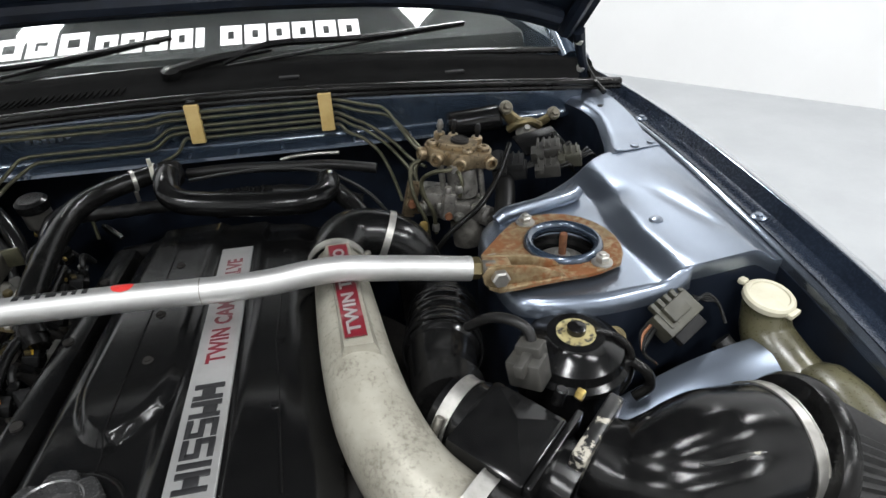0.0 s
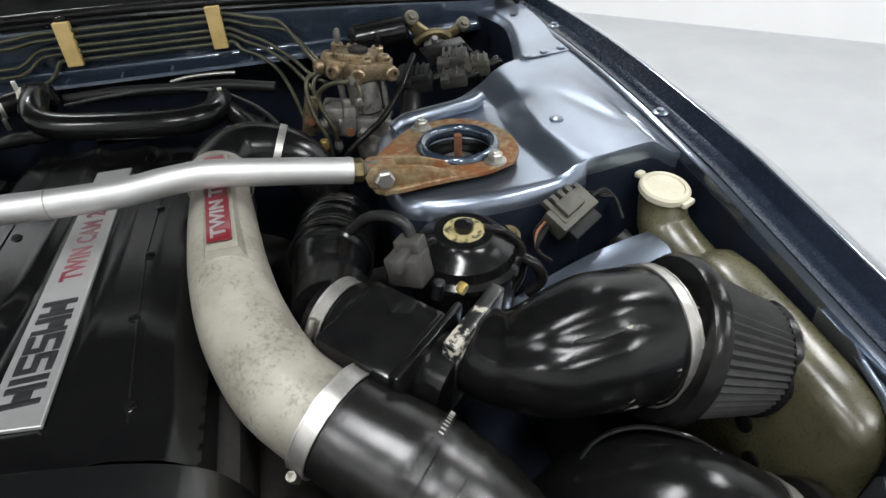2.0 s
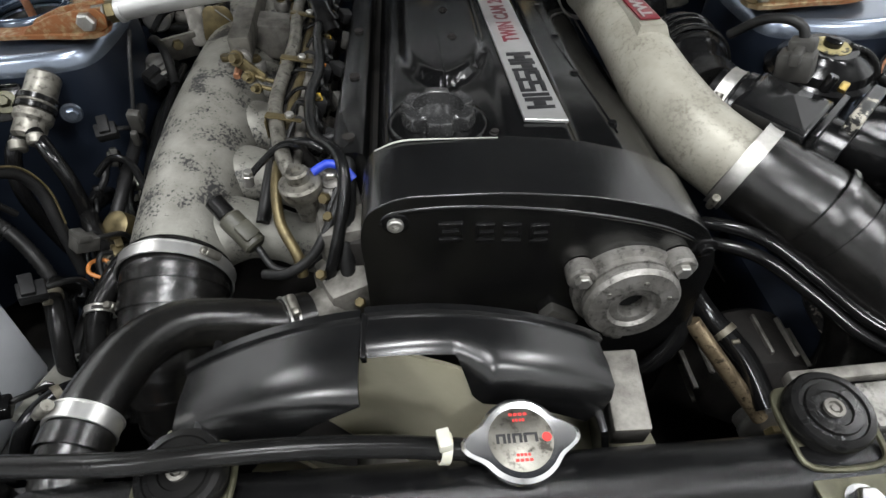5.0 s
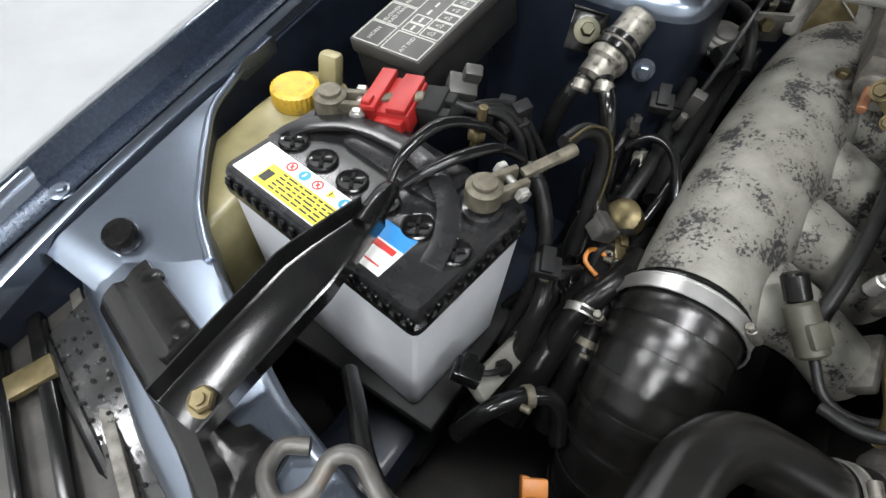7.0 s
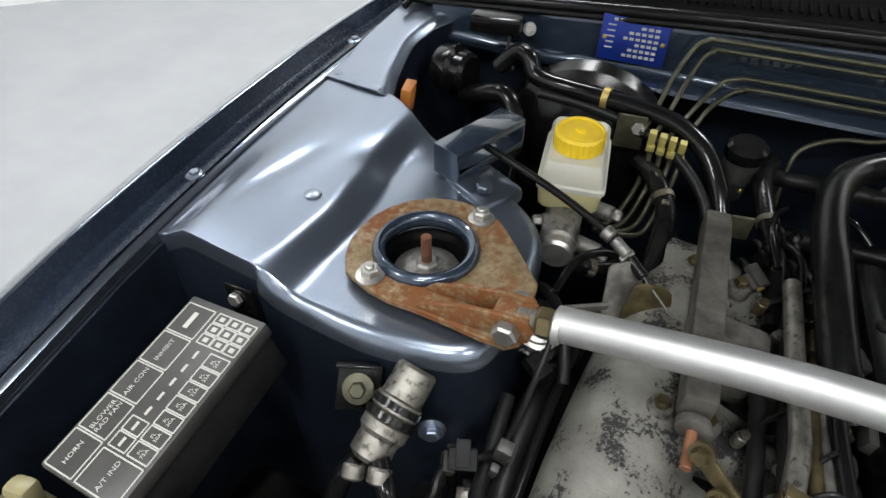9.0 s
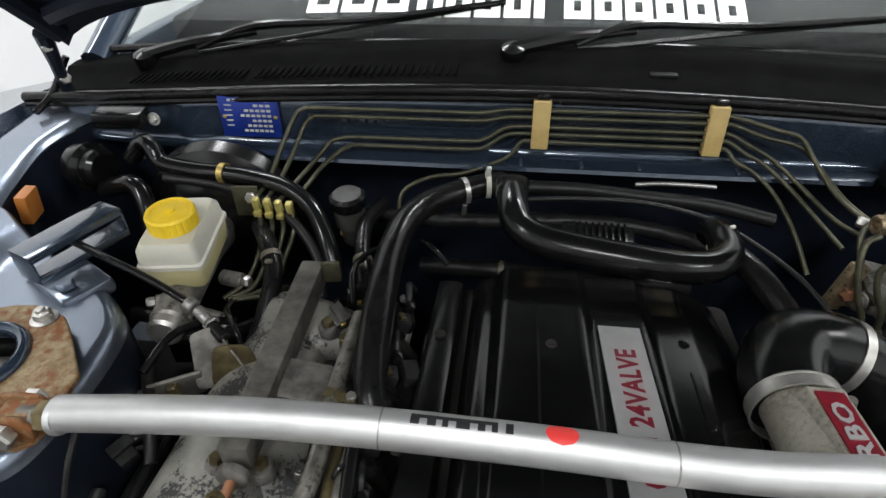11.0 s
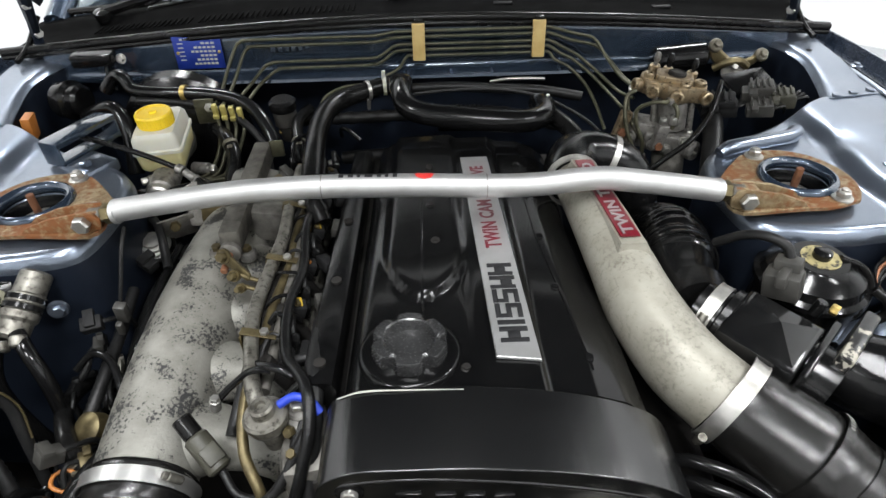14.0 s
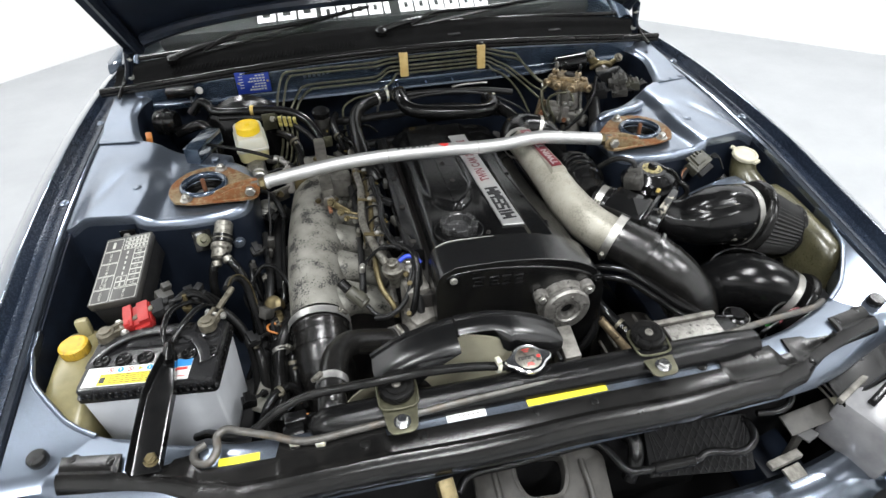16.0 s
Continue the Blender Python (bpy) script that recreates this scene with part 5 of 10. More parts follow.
# elbow behind the pipe
t = thing("turbo_elbow", (0.25, 0.16, 0.84), "black plastic elbow on the rear of the turbo pipe", "elbow pipe")
part("elbow", tube([(0.213, 0.118, 0.872), (0.214, 0.15, 0.874), (0.232, 0.185, 0.873), (0.268, 0.195, 0.868), (0.305, 0.188, 0.85), (0.325, 0.175, 0.81), (0.33, 0.17, 0.74)], [0.034, 0.036, 0.038, 0.037, 0.036, 0.036, 0.036], 28, 6), M["black_satin"], t, angle=60)
part("band", band((0.282, 0.194, 0.863), (0.9, -0.15, -0.35), 0.037, 0.009, 0.0012), M["steel"], t)
hose_clamp((0.2135, 0.118, 0.874), (0, 1, -0.02), 0.036, 0.014, 170)

# ---- airflow meter, intake elbows and cone filters ----
t = thing("corrugated_hose", (0.33, 0.0, 0.78), "black corrugated rubber intake hose", "rubber hose")
cg = [(0.345, 0.12, 0.78), (0.34, 0.08, 0.805), (0.332, 0.035, 0.825), (0.322, -0.01, 0.832), (0.314, -0.055, 0.833), (0.312, -0.095, 0.835)]
part("hose", tube(cg, [0.040, 0.042, 0.043, 0.041, 0.037, 0.036], 30, 16, ripple=lambda f: 1 + (0.11 * abs(math.sin(f * 36)) ** 0.7 - 0.04 if f < 0.66 else 0)), M["black_gloss"], t, angle=70)
part("cuff", tube([(0.3165, -0.072, 0.8335), (0.313, -0.090, 0.8345), (0.3125, -0.104, 0.8355)], 0.0385, 30, 4), M["black_rubber"], t, "smooth rubber end cuff", angle=60)
for k in range(5):
    part("rib", band((0.3375 - 0.0042 * k, 0.066 - 0.0215 * k, 0.8115 + 0.0055 * k), (-0.2, -0.95, 0.24), 0.0435, 0.006, 0.0024, 30), M["black_gloss"], t)
AX = V(0.665, -0.72, -0.10).normalized()
MA = V(0.318, -0.118, 0.838)
hose_clamp(tuple(MA), AX, 0.0385, 0.014, 150)
t = thing("airflow_meter", (0.35, -0.16, 0.80), "square black airflow meter with a grey plug", "airflow meter")
mm = axis_matrix(MA, AX)
part("inlet_neck", moved(lathe([(0.037, -0.015), (0.037, 0.010), (0.043, 0.012), (0.043, 0.020), (0.039, 0.022), (0.039, 0.03)], (0, 0, 0), (0, 0, 1), 30), mm), M["black_satin"], t)
body = part("body", moved(box((0.086, 0.078, 0.078), (-0.0115, 0, 0.058), bevel=0.005), mm), M["black_gloss"], t)
pyr = ([V(-0.051, 0.0385, 0.022), V(0.028, 0.0385, 0.022), V(0.028, 0.0385, 0.094), V(-0.051, 0.0385, 0.094), V(0.000, 0.0435, 0.060)], [(0, 1, 4), (1, 2, 4), (2, 3, 4), (3, 0, 4)])
part("top_lid", moved(pyr, mm), M["black_gloss"], body, "faceted glossy lid", angle=1)
part("rear_flange", moved(box((0.098, 0.092, 0.007), (-0.006, -0.001, 0.101), bevel=0.002), mm), M["black_satin"], t)
part("outlet_neck", moved(lathe([(0.036, 0.09), (0.037, 0.10), (0.037, 0.128)], (0, 0, 0), (0, 0, 1), 28), mm), M["black_satin"], t)
part("stub", rod((0.404, -0.150, 0.868), (0.408, -0.150, 0.886), 0.006), M["black_satin"], t)
pg = part("plug", join(box((0.036, 0.026, 0.030), (0.389, -0.112, 0.878), (0, -12, -42), 0.003), box((0.026, 0.018, 0.022), (0.394, -0.104, 0.893), (0, -12, -42), 0.002), box((0.010, 0.034, 0.014), (0.384, -0.116, 0.892), (0, -12, -42), 0.002)), M["grey_plastic"], t, "grey wiring plug")
part("wire", tube([(0.396, -0.100, 0.90), (0.392, -0.092, 0.912), (0.378, -0.078, 0.915), (0.362, -0.06, 0.905), (0.345, -0.04, 0.88)], 0.0055, 10, 5), M["wire_tape"], t)
for k in range(3):
    part("wire", tube([(0.392 + 0.004 * k, -0.098, 0.902), (0.390 + 0.003 * k, -0.092, 0.912), (0.380, -0.082, 0.914)], 0.0015, 6, 4), M["orange"] if k == 1 else M["wire_tape"], pg)


def cone_filter(name, at, way, r0, r1, length, folds=52):
    """A pleated cone filter: at is the middle of its rim."""
    t = thing(name, at, "pleated black cone air filter with a rubber rim", "air filter", "air filters")
    part("rim", lathe([(r0 * 0.75, -0.008), (r0 * 1.02, -0.006), (r0 * 1.08, 0.0), (r0 * 1.08, 0.008), (r0 * 0.98, 0.012)], at, way, 48), M["black_rubber"], t)
    prof = [(r0, 0.008), (r0 * 0.97, 0.014), (r1 * 1.02, length - 0.012), (r1 * 0.97, length - 0.004), (r1 * 0.8, length), (0.004, length + 0.001)]
    part("pleats", lathe(prof, at, way, folds * 4, lobes=lambda a, r, h: r * (1 - (0.055 * (0.5 + 0.5 * math.cos(folds * a)) if r > r1 * 0.9 else 0))), M["filter_paper"], t, angle=25)
    part("end_cap", lathe([(r1 * 1.0, length - 0.010), (r1 * 1.04, length - 0.004), (r1 * 0.95, length + 0.004), (0.003, length + 0.006)], at, way, 40), M["black_rubber"], t)
    return t


t = thing("intake_elbow", (0.50, -0.20, 0.78), "glossy black moulded intake elbow with a raised seam", "intake elbow", "intake elbows")
fl = V(0.425, -0.185, 0.833)
part("flange", moved(box((0.085, 0.088, 0.014), bevel=0.003), axis_matrix(fl, AX)), M["black_chipped"], t, "black flange with chipped paint")
part("flange_bolt", join(hexa(V(0.432, -0.148, 0.868), -AX, 0.006, 0.008)), M["brass"], t)
e1 = [tuple(fl), (0.452, -0.205, 0.832), (0.485, -0.218, 0.838), (0.525, -0.218, 0.840), (0.560, -0.215, 0.834), (0.590, -0.212, 0.826)]
eb = part("elbow", creased(e1, [0.038, 0.043, 0.054, 0.061, 0.062, 0.060], (-0.1, -0.55, 0.8)), M["black_scuffed"], t, angle=60)
part("seam", tube([(0.436, -0.192, 0.869), (0.458, -0.224, 0.868), (0.492, -0.246, 0.880), (0.530, -0.249, 0.8845), (0.562, -0.247, 0.880)], 0.0030, 8, 6), M["black_chipped"], eb)
CF1 = V(0.592, -0.212, 0.826)
hose_clamp((0.580, -0.213, 0.8285), (1, 0.05, -0.2), 0.0625, 0.013, -30)
cone_filter("cone_filter", (0.598, -0.215, 0.820), (0.93, -0.20, -0.35), 0.074, 0.055, 0.105)

t = thing("intake_elbow", (0.56, -0.32, 0.70), "scuffed glossy black intake elbow low behind the grille", "intake elbow", "intake elbows")
e2 = [(0.470, -0.290, 0.655), (0.490, -0.297, 0.708), (0.520, -0.312, 0.742), (0.553, -0.332, 0.752), (0.582, -0.352, 0.744), (0.603, -0.368, 0.730)]
elb = part("elbow", tube(e2, [0.047, 0.051, 0.055, 0.056, 0.055, 0.055], 40, 8), M["black_scuffed"], t, angle=60)
part("mould_ridge", tube([(0.470, -0.298, 0.757), (0.500, -0.276, 0.783), (0.535, -0.281, 0.800), (0.572, -0.302, 0.800), (0.600, -0.323, 0.782)], 0.0022, 8, 6), M["black_scuffed"], elb)
part("flange", lathe([(0.050, 0), (0.060, 0.002), (0.062, 0.006), (0.060, 0.012), (0.052, 0.014)], (0.466, -0.289, 0.645), (0.25, -0.08, 0.95), 36), M["black_chipped"], t)
hose_clamp((0.598, -0.364, 0.733), (0.70, -0.52, -0.46), 0.0565, 0.014, 190)
cone_filter("cone_filter", (0.612, -0.375, 0.722), (0.70, -0.52, -0.50), 0.066, 0.052, 0.085)

# ---- heater pipes and breather pipes behind the engine ----
t = thing("breather_crossover", (0.08, 0.33, 0.86), "black crossover breather pipe behind the engine cover", "breather pipe")
part("pipe", tube([(-0.030, 0.395, 0.90), (-0.031, 0.378, 0.915), (-0.028, 0.344, 0.913), (-0.018, 0.318, 0.904), (0.010, 0.303, 0.897), (0.07, 0.291, 0.893), (0.14, 0.283, 0.889), (0.182, 0.288, 0.887), (0.205, 0.312, 0.887), (0.209, 0.345, 0.888), (0.206, 0.372, 0.878)], 0.0182, 20, 6), M["black_satin"], t, angle=60)
part("boot", rod((-0.030, 0.392, 0.925), (-0.030, 0.372, 0.905), 0.020, 20), M["black_rubber"], t)
t = thing("breather_hose", (-0.12, 0.25, 0.80), "black rubber hose curving forward beside the cam cover", "breather hose")
part("hose", tube([(-0.040, 0.400, 0.908), (-0.060, 0.405, 0.906), (-0.095, 0.388, 0.903), (-0.130, 0.362, 0.90), (-0.150, 0.325, 0.898), (-0.157, 0.27, 0.893), (-0.155, 0.21, 0.888), (-0.151, 0.145, 0.878), (-0.144, 0.10, 0.866), (-0.130, 0.072, 0.848)], [0.0145, 0.0145, 0.015, 0.0155, 0.016, 0.016, 0.016, 0.0155, 0.015, 0.0145], 18, 6), M["black_rubber"], t, angle=60)
part("cuff", band((-0.047, 0.403, 0.907), (-0.98, 0.1, 0.0), 0.0152, 0.012, 0.0012, 24), M["black_rubber"], t)
part("cuff", band((-0.137, 0.086, 0.857), (0.45, -0.7, -0.5), 0.0152, 0.012, 0.0012, 24), M["black_rubber"], t)
for p, w in (((-0.060, 0.405, 0.906), (-0.98, -0.15, 0.0)), ((-0.088, 0.392, 0.9035), (-0.9, -0.42, 0.0))):
    c = thing("spring_clip", p, "small pale spring clip on a hose", "spring clip", "spring clips")
    part("ring", band(p, w, 0.0155, 0.006, 0.0012, 20), M["white_plastic"] if p[0] > -0.08 else M["steel"], c)
    part("tab", box((0.006, 0.004, 0.020), V(*p) + V(0, -0.006, 0.020 if p[0] > -0.08 else -0.024), (20, 0, 20), 0.001), M["white_plastic"] if p[0] > -0.08 else M["steel"], c)
t = thing("breather_hose", (0.24, 0.28, 0.82), "black rubber hose running down beside the elbow", "breather hose")
part("hose", tube([(0.204, 0.362, 0.878), (0.222, 0.325, 0.876), (0.245, 0.285, 0.868), (0.262, 0.245, 0.850), (0.268, 0.22, 0.82)], 0.0145, 18, 6), M["black_rubber"], t)
c = thing("spring_clip", (0.210, 0.347, 0.878), "small pale spring clip on a hose", "spring clip", "spring clips")
part("ring", band((0.210, 0.347, 0.878), (0.45, -0.9, 0), 0.0155, 0.006, 0.0012, 20), M["white_plastic"], c)
part("tab", box((0.006, 0.004, 0.018), (0.213, 0.340, 0.90), (20, 0, 20), 0.001), M["white_plastic"], c)

# ---- radiator and intercooler hoses at the front ----
t = thing("intercooler_hose", (-0.29, -0.30, 0.65), "fat ribbed black rubber hose from the plenum", "rubber hose")
ICH = [(-0.290, -0.228, 0.742), (-0.290, -0.252, 0.738), (-0.288, -0.295, 0.716), (-0.282, -0.338, 0.668), (-0.276, -0.365, 0.60), (-0.27, -0.375, 0.50)]


def np_at(pts, f):
    """The place at share f of a smooth line through pts."""
    w = catmull(pts, 10)
    x = f * (len(w) - 1)
    i = min(int(x), len(w) - 2)
    return w[i].lerp(w[i + 1], x - i)


part("hose", tube(ICH, [0.0535, 0.0535, 0.051, 0.049, 0.047, 0.046], 32, 10, ripple=lambda f: 1 + 0.012 * math.sin(f * 110)), M["hose_sheen"], t, angle=70)
for k in range(7):
    part("rib", band(V(*np_at(ICH, 0.24 + 0.085 * k)), V(*np_at(ICH, 0.26 + 0.085 * k)) - V(*np_at(ICH, 0.22 + 0.085 * k)), 0.0528 - 0.0007 * k, 0.006, 0.0016, 32), M["hose_sheen"], t)
hose_clamp((-0.290, -0.244, 0.7400), (0, -1, -0.16), 0.0570, 0.015, 38, mat="bright_band", slots=0)
t = thing("radiator_hose", (-0.22, -0.40, 0.74), "smooth black radiator top hose with steel clamps", "radiator hose")
part("hose", tube([(-0.138, -0.322, 0.760), (-0.163, -0.334, 0.767), (-0.202, -0.345, 0.786), (-0.236, -0.362, 0.807), (-0.256, -0.394, 0.822), (-0.264, -0.430, 0.830), (-0.268, -0.463, 0.832), (-0.270, -0.490, 0.826), (-0.272, -0.512, 0.812)], 0.0215, 24, 7), M["hose_sheen"], t, angle=60)
part("cuff", band((-0.146, -0.326, 0.7622), (0.85, 0.42, -0.25), 0.0222, 0.014, 0.0012, 28), M["hose_sheen"], t)
part("cuff", band((-0.2685, -0.474, 0.8315), (-0.08, -0.98, -0.1), 0.0222, 0.014, 0.0012, 28), M["hose_sheen"], t)
hose_clamp((-0.157, -0.332, 0.765), (0.8, 0.4, -0.25), 0.023, 0.010, 100)
hose_clamp((-0.2675, -0.461, 0.832), (-0.1, -0.98, 0.02), 0.0226, 0.013, 135, mat="bright_band", slots=0)
t = thing("thermostat_housing", (-0.12, -0.30, 0.74), "cast aluminium water outlet with sensors and bolts", "thermostat housing")
part("neck", tube([(-0.158, -0.334, 0.762), (-0.13, -0.315, 0.757), (-0.10, -0.29, 0.75)], [0.019, 0.021, 0.026], 20, 4), M["cast_dark"], t)
part("body", join(box((0.07, 0.06, 0.06), (-0.098, -0.285, 0.755), (0, 0, 25), 0.012), box((0.05, 0.05, 0.07), (-0.105, -0.255, 0.79), (0, 0, 10), 0.012)), M["cast_dark"], t)
for p in ((-0.125, -0.30, 0.79), (-0.090, -0.320, 0.77), (-0.115, -0.262, 0.828)):
    part("bolt", hexa(V(*p), (-0.2, -0.4, 0.9), 0.0055, 0.006), M["zinc_gold"], t)
t = thing("temperature_sensor", (-0.225, -0.22, 0.77), "black and grey sensor plug on a wiring tail", "sensor")
part("sleeve", rod((-0.240, -0.206, 0.812), (-0.226, -0.218, 0.798), 0.010, 16), M["black_rubber"], t)
part("plug", join(rod((-0.226, -0.218, 0.798), (-0.198, -0.242, 0.776), 0.0125, 14), box((0.02, 0.018, 0.024), (-0.208, -0.233, 0.786), (0, 30, -40), 0.002)), M["olive_plastic"], t)
part("wire", tube([(-0.197, -0.243, 0.775), (-0.180, -0.262, 0.764), (-0.155, -0.265, 0.762), (-0.128, -0.258, 0.778), (-0.105, -0.24, 0.80)], 0.004, 10, 6), M["wire_tape"], t)


# ---- fan, shroud, radiator and the front panel ----
FC = V(-0.052, 0, 0.634)
FR = 0.250


def arc_piece(a0, a1, y_back, reach, lip, n=26):
    """A stretch of the shroud's rim: angles in degrees, 90 at the top; reach and lip(u) give the depth and the turned-in front."""
    def fn(u, v):
        a = radians(a0 + (a1 - a0) * u)
        d, w = -reach(u), lip(u)
        prof = [(FR - 0.004, 0.002), (FR + 0.003, 0.001), (FR + 0.0035, -0.002), (FR + 0.0005, -0.003), (FR, -0.006), (FR + 0.002, d * 0.45), (FR + 0.003 - 0.04 * w, d * 0.78), (FR + 0.001 - 0.16 * w, d * 0.91), (FR - 0.001 - 0.42 * w, d * 0.98), (FR - 0.001 - w, d)]
        q, y = prof[round(v * 9)]
        return FC.x + q * math.cos(a), y_back + y, FC.z + q * math.sin(a)
    return sheet(fn, n, 9)


t = thing("fan_shroud", (-0.05, -0.44, 0.55), "shiny black two-piece radiator fan shroud", "fan shroud")
part("shroud_half", shell(arc_piece(127, 95.0, -0.424, lambda u: 0.062, lambda u: 0.004 + 0.056 * (1 - u)), 0.0025), M["shroud_gloss"], t, angle=50)
part("shroud_half", shell(arc_piece(94.4, 53.5, -0.421, lambda u: 0.034 + 0.018 * max(0.0, min(1.0, (u - 0.33) / 0.14)), lambda u: 0.001 + 0.027 * max(0.0, min(1.0, (u - 0.34) / 0.09)), n=70), 0.0018), M["shroud_gloss"], t, angle=50)
part("joint_rib", box((0.004, 0.036, 0.007), (-0.0715, -0.441, 0.8845), (0, -5, 0), 0.001), M["black_gloss"], t)
part("side_wall", box((0.006, 0.085, 0.16), (-0.201, -0.452, 0.772), (0, 14, 0), 0.002), M["shroud_gloss"], t)
part("side_wall", box((0.006, 0.080, 0.15), (0.102, -0.45, 0.752), (0, -12, 0), 0.002), M["shroud_gloss"], t)
part("duct_corner", box((0.026, 0.060, 0.034), (0.111, -0.457, 0.812), (10, -6, -4), 0.002), M["cast_dark"], t, "grey worn duct corner")
t = thing("cooling_fan", (-0.048, -0.40, 0.68), "cream plastic cooling fan behind the radiator", "cooling fan")
part("hub", lathe([(0.055, -0.02), (0.058, 0.0), (0.05, 0.03), (0.02, 0.04)], (-0.047, -0.42, 0.645), (0, -1, 0), 30), M["cast_dark"], t)
for k in range(7):
    a0 = 2 * math.pi * (k + 0.83) / 7
    def blade(u, v):
        r = 0.05 + 0.180 * v
        a = a0 + (u - 0.5) * (0.892 - 0.004 * v)
        return FC.x + r * math.cos(a), -0.445 + 0.045 * (u - 0.5) + 0.01 * math.sin(math.pi * u), FC.z + r * math.sin(a)
    part("blade", shell(sheet(blade, 8, 5), 0.003), M["fan"], t)

t = thing("radiator", (0, -0.52, 0.45), "black radiator with a glossy rounded top tank", "radiator")
part("tank", tube([(-0.292, -0.525, 0.818), (-0.284, -0.526, 0.823), (-0.24, -0.528, 0.826), (0.0, -0.530, 0.828), (0.30, -0.528, 0.826), (0.40, -0.52, 0.815)], [0.014, 0.0235, 0.026, 0.026, 0.026, 0.022], 22, 6, wide=1.0), M["black_wet"], t, angle=60)
part("core", box((0.70, 0.045, 0.34), (0.02, -0.53, 0.63), bevel=0.004), M["mesh_black"], t)
for c, size, way in (((-0.324, -0.503, 0.812), (0.032, 0.018, 0.036), 4), ((-0.328, -0.519, 0.803), (0.030, 0.018, 0.034), 2), ((-0.317, -0.534, 0.794), (0.044, 0.016, 0.032), 0), ((-0.296, -0.512, 0.800), (0.026, 0.040, 0.030), 4)):
    part("end_step", box(size, c, (6, 0, way), 0.003), M["black_wet"], t)
part("filler_neck", rod((0.022, -0.510, 0.82), (0.022, -0.510, 0.860), 0.020, 24), M["black_gloss"], t)
cp = part("cap", lathe([(0.024, 0.0), (0.026, 0.002), (0.026, 0.007), (0.0235, 0.009), (0.022, 0.0085)], (0.022, -0.510, 0.860), (0.0, -0.06, 1), 56,
          lobes=lambda a, r, h: r + 0.0105 * max(0.0, math.cos(2 * (a - 0.05))) ** 5 * (1 if r > 0.0232 else 0)), M["chrome"], t, "polished pressure cap with red and black marks")
part("face", lathe([(0.0196, 0.0), (0.0196, 0.0003), (0.0192, 0.0006)], (0.022, -0.5105, 0.8683), (0.0, -0.06, 1), 40), M["valve_alu"], cp, "dull round cap face")
cz = 0.8692
for x0, w in ((-0.0150, 0.0058), (-0.0082, 0.0020), (-0.0052, 0.0058), (0.0016, 0.0085)):
    part("mark", join(box((w, 0.0014, 0.0004), (0.022 + x0 + w / 2, -0.5080, cz + 0.0002), (3.4, 0, 0), 0), *[box((min(w, 0.0018), 0.0052, 0.0004), (0.022 + x0 + q, -0.5105, cz), (3.4, 0, 0), 0) for q in ((0.0009,) if w < 0.003 else (0.0009, w - 0.0009))]), M["black_ink"], cp, "black block mark")
part("mark", lathe([(0.0029, 0), (0.0029, 0.0004)], (0.0375, -0.5105, cz - 0.0002), (0, -0.06, 1), 20), M["red_ink"], cp, "red dot")
for yy, w in ((-0.4955, 0.012), (-0.4992, 0.008), (-0.5205, 0.009), (-0.5236, 0.011)):
    for q in range(4):
        part("mark", box((w / 4 * 0.72, 0.0017, 0.0004), (0.022 + w * (q - 1.5) / 4, yy, cz + 0.0002 + (yy + 0.510) * 0.06), (3.4, 0, 0), 0), M["red_ink"], cp, "red print bar")

t = thing("duct_top", (0.32, -0.485, 0.80), "worn light grey folded duct top behind the radiator support", "duct")
part("top", box((0.098, 0.034, 0.006), (0.318, -0.484, 0.826), (6, 4, 4), 0.002), M["cast"], t)
part("rear_lip", box((0.150, 0.010, 0.012), (0.295, -0.462, 0.831), (0, 4, 4), 0.002), M["cast_dark"], t)
part("side", box((0.098, 0.006, 0.060), (0.318, -0.500, 0.796), (0, 4, 4), 0.002), M["cast_dark"], t)

def mount(x, y, z):
    t = thing("radiator_mount", (x, y, z), "round rubber radiator mount in a gold zinc bracket", "radiator mount", "radiator mounts")
    part("rubber", lathe([(0.021, -0.012), (0.026, -0.006), (0.026, 0.004), (0.0245, 0.007), (0.0205, 0.0075), (0.0198, 0.0062), (0.0172, 0.0062), (0.0165, 0.0078), (0.0115, 0.008), (0.0108, 0.0066), (0.004, 0.0066)], (x, y, z), (0, -0.1, 1), 32), M["black_rubber"], t)
    part("bolt", join(lathe([(0.0062, 0.006), (0.0062, 0.009), (0.004, 0.0095), (0.0035, 0.0075)], (x, y, z), (0, -0.1, 1), 18), hexa(V(x, y - 0.001, z + 0.0065), (0, -0.1, 1), 0.0028, 0.0025)), M["cast_dark"], t)
    o = rounded([(-0.028, 0.006), (-0.024, 0.024), (0.024, 0.024), (0.028, 0.006), (0.024, -0.034), (0.020, -0.068), (-0.020, -0.068), (-0.024, -0.034)], 0.012)
    part("bracket", prism(o, 0.003, pose(x, y, z - 0.012, 4, 0, 0), 0.001), M["pipe_olive"], t)
    part("bracket_lip", tube([(x - 0.0275, y + 0.01, z - 0.006), (x - 0.0275, y - 0.012, z - 0.006), (x - 0.021, y - 0.030, z - 0.008), (x + 0.021, y - 0.030, z - 0.008), (x + 0.0275, y - 0.012, z - 0.006), (x + 0.0275, y + 0.01, z - 0.006)], 0.002, 8, 4), M["pipe_olive"], t)
    part("fixing_bolt", join(lathe([(0.012, 0), (0.012, 0.002)], (x, y - 0.052, z - 0.012), (0, 0, 1), 18), hexa(V(x, y - 0.052, z - 0.011), (0, 0, 1), 0.0085, 0.009)), M["chrome"], t)


mount(-0.176, -0.517, 0.868)
mount(0.217, -0.505, 0.862)


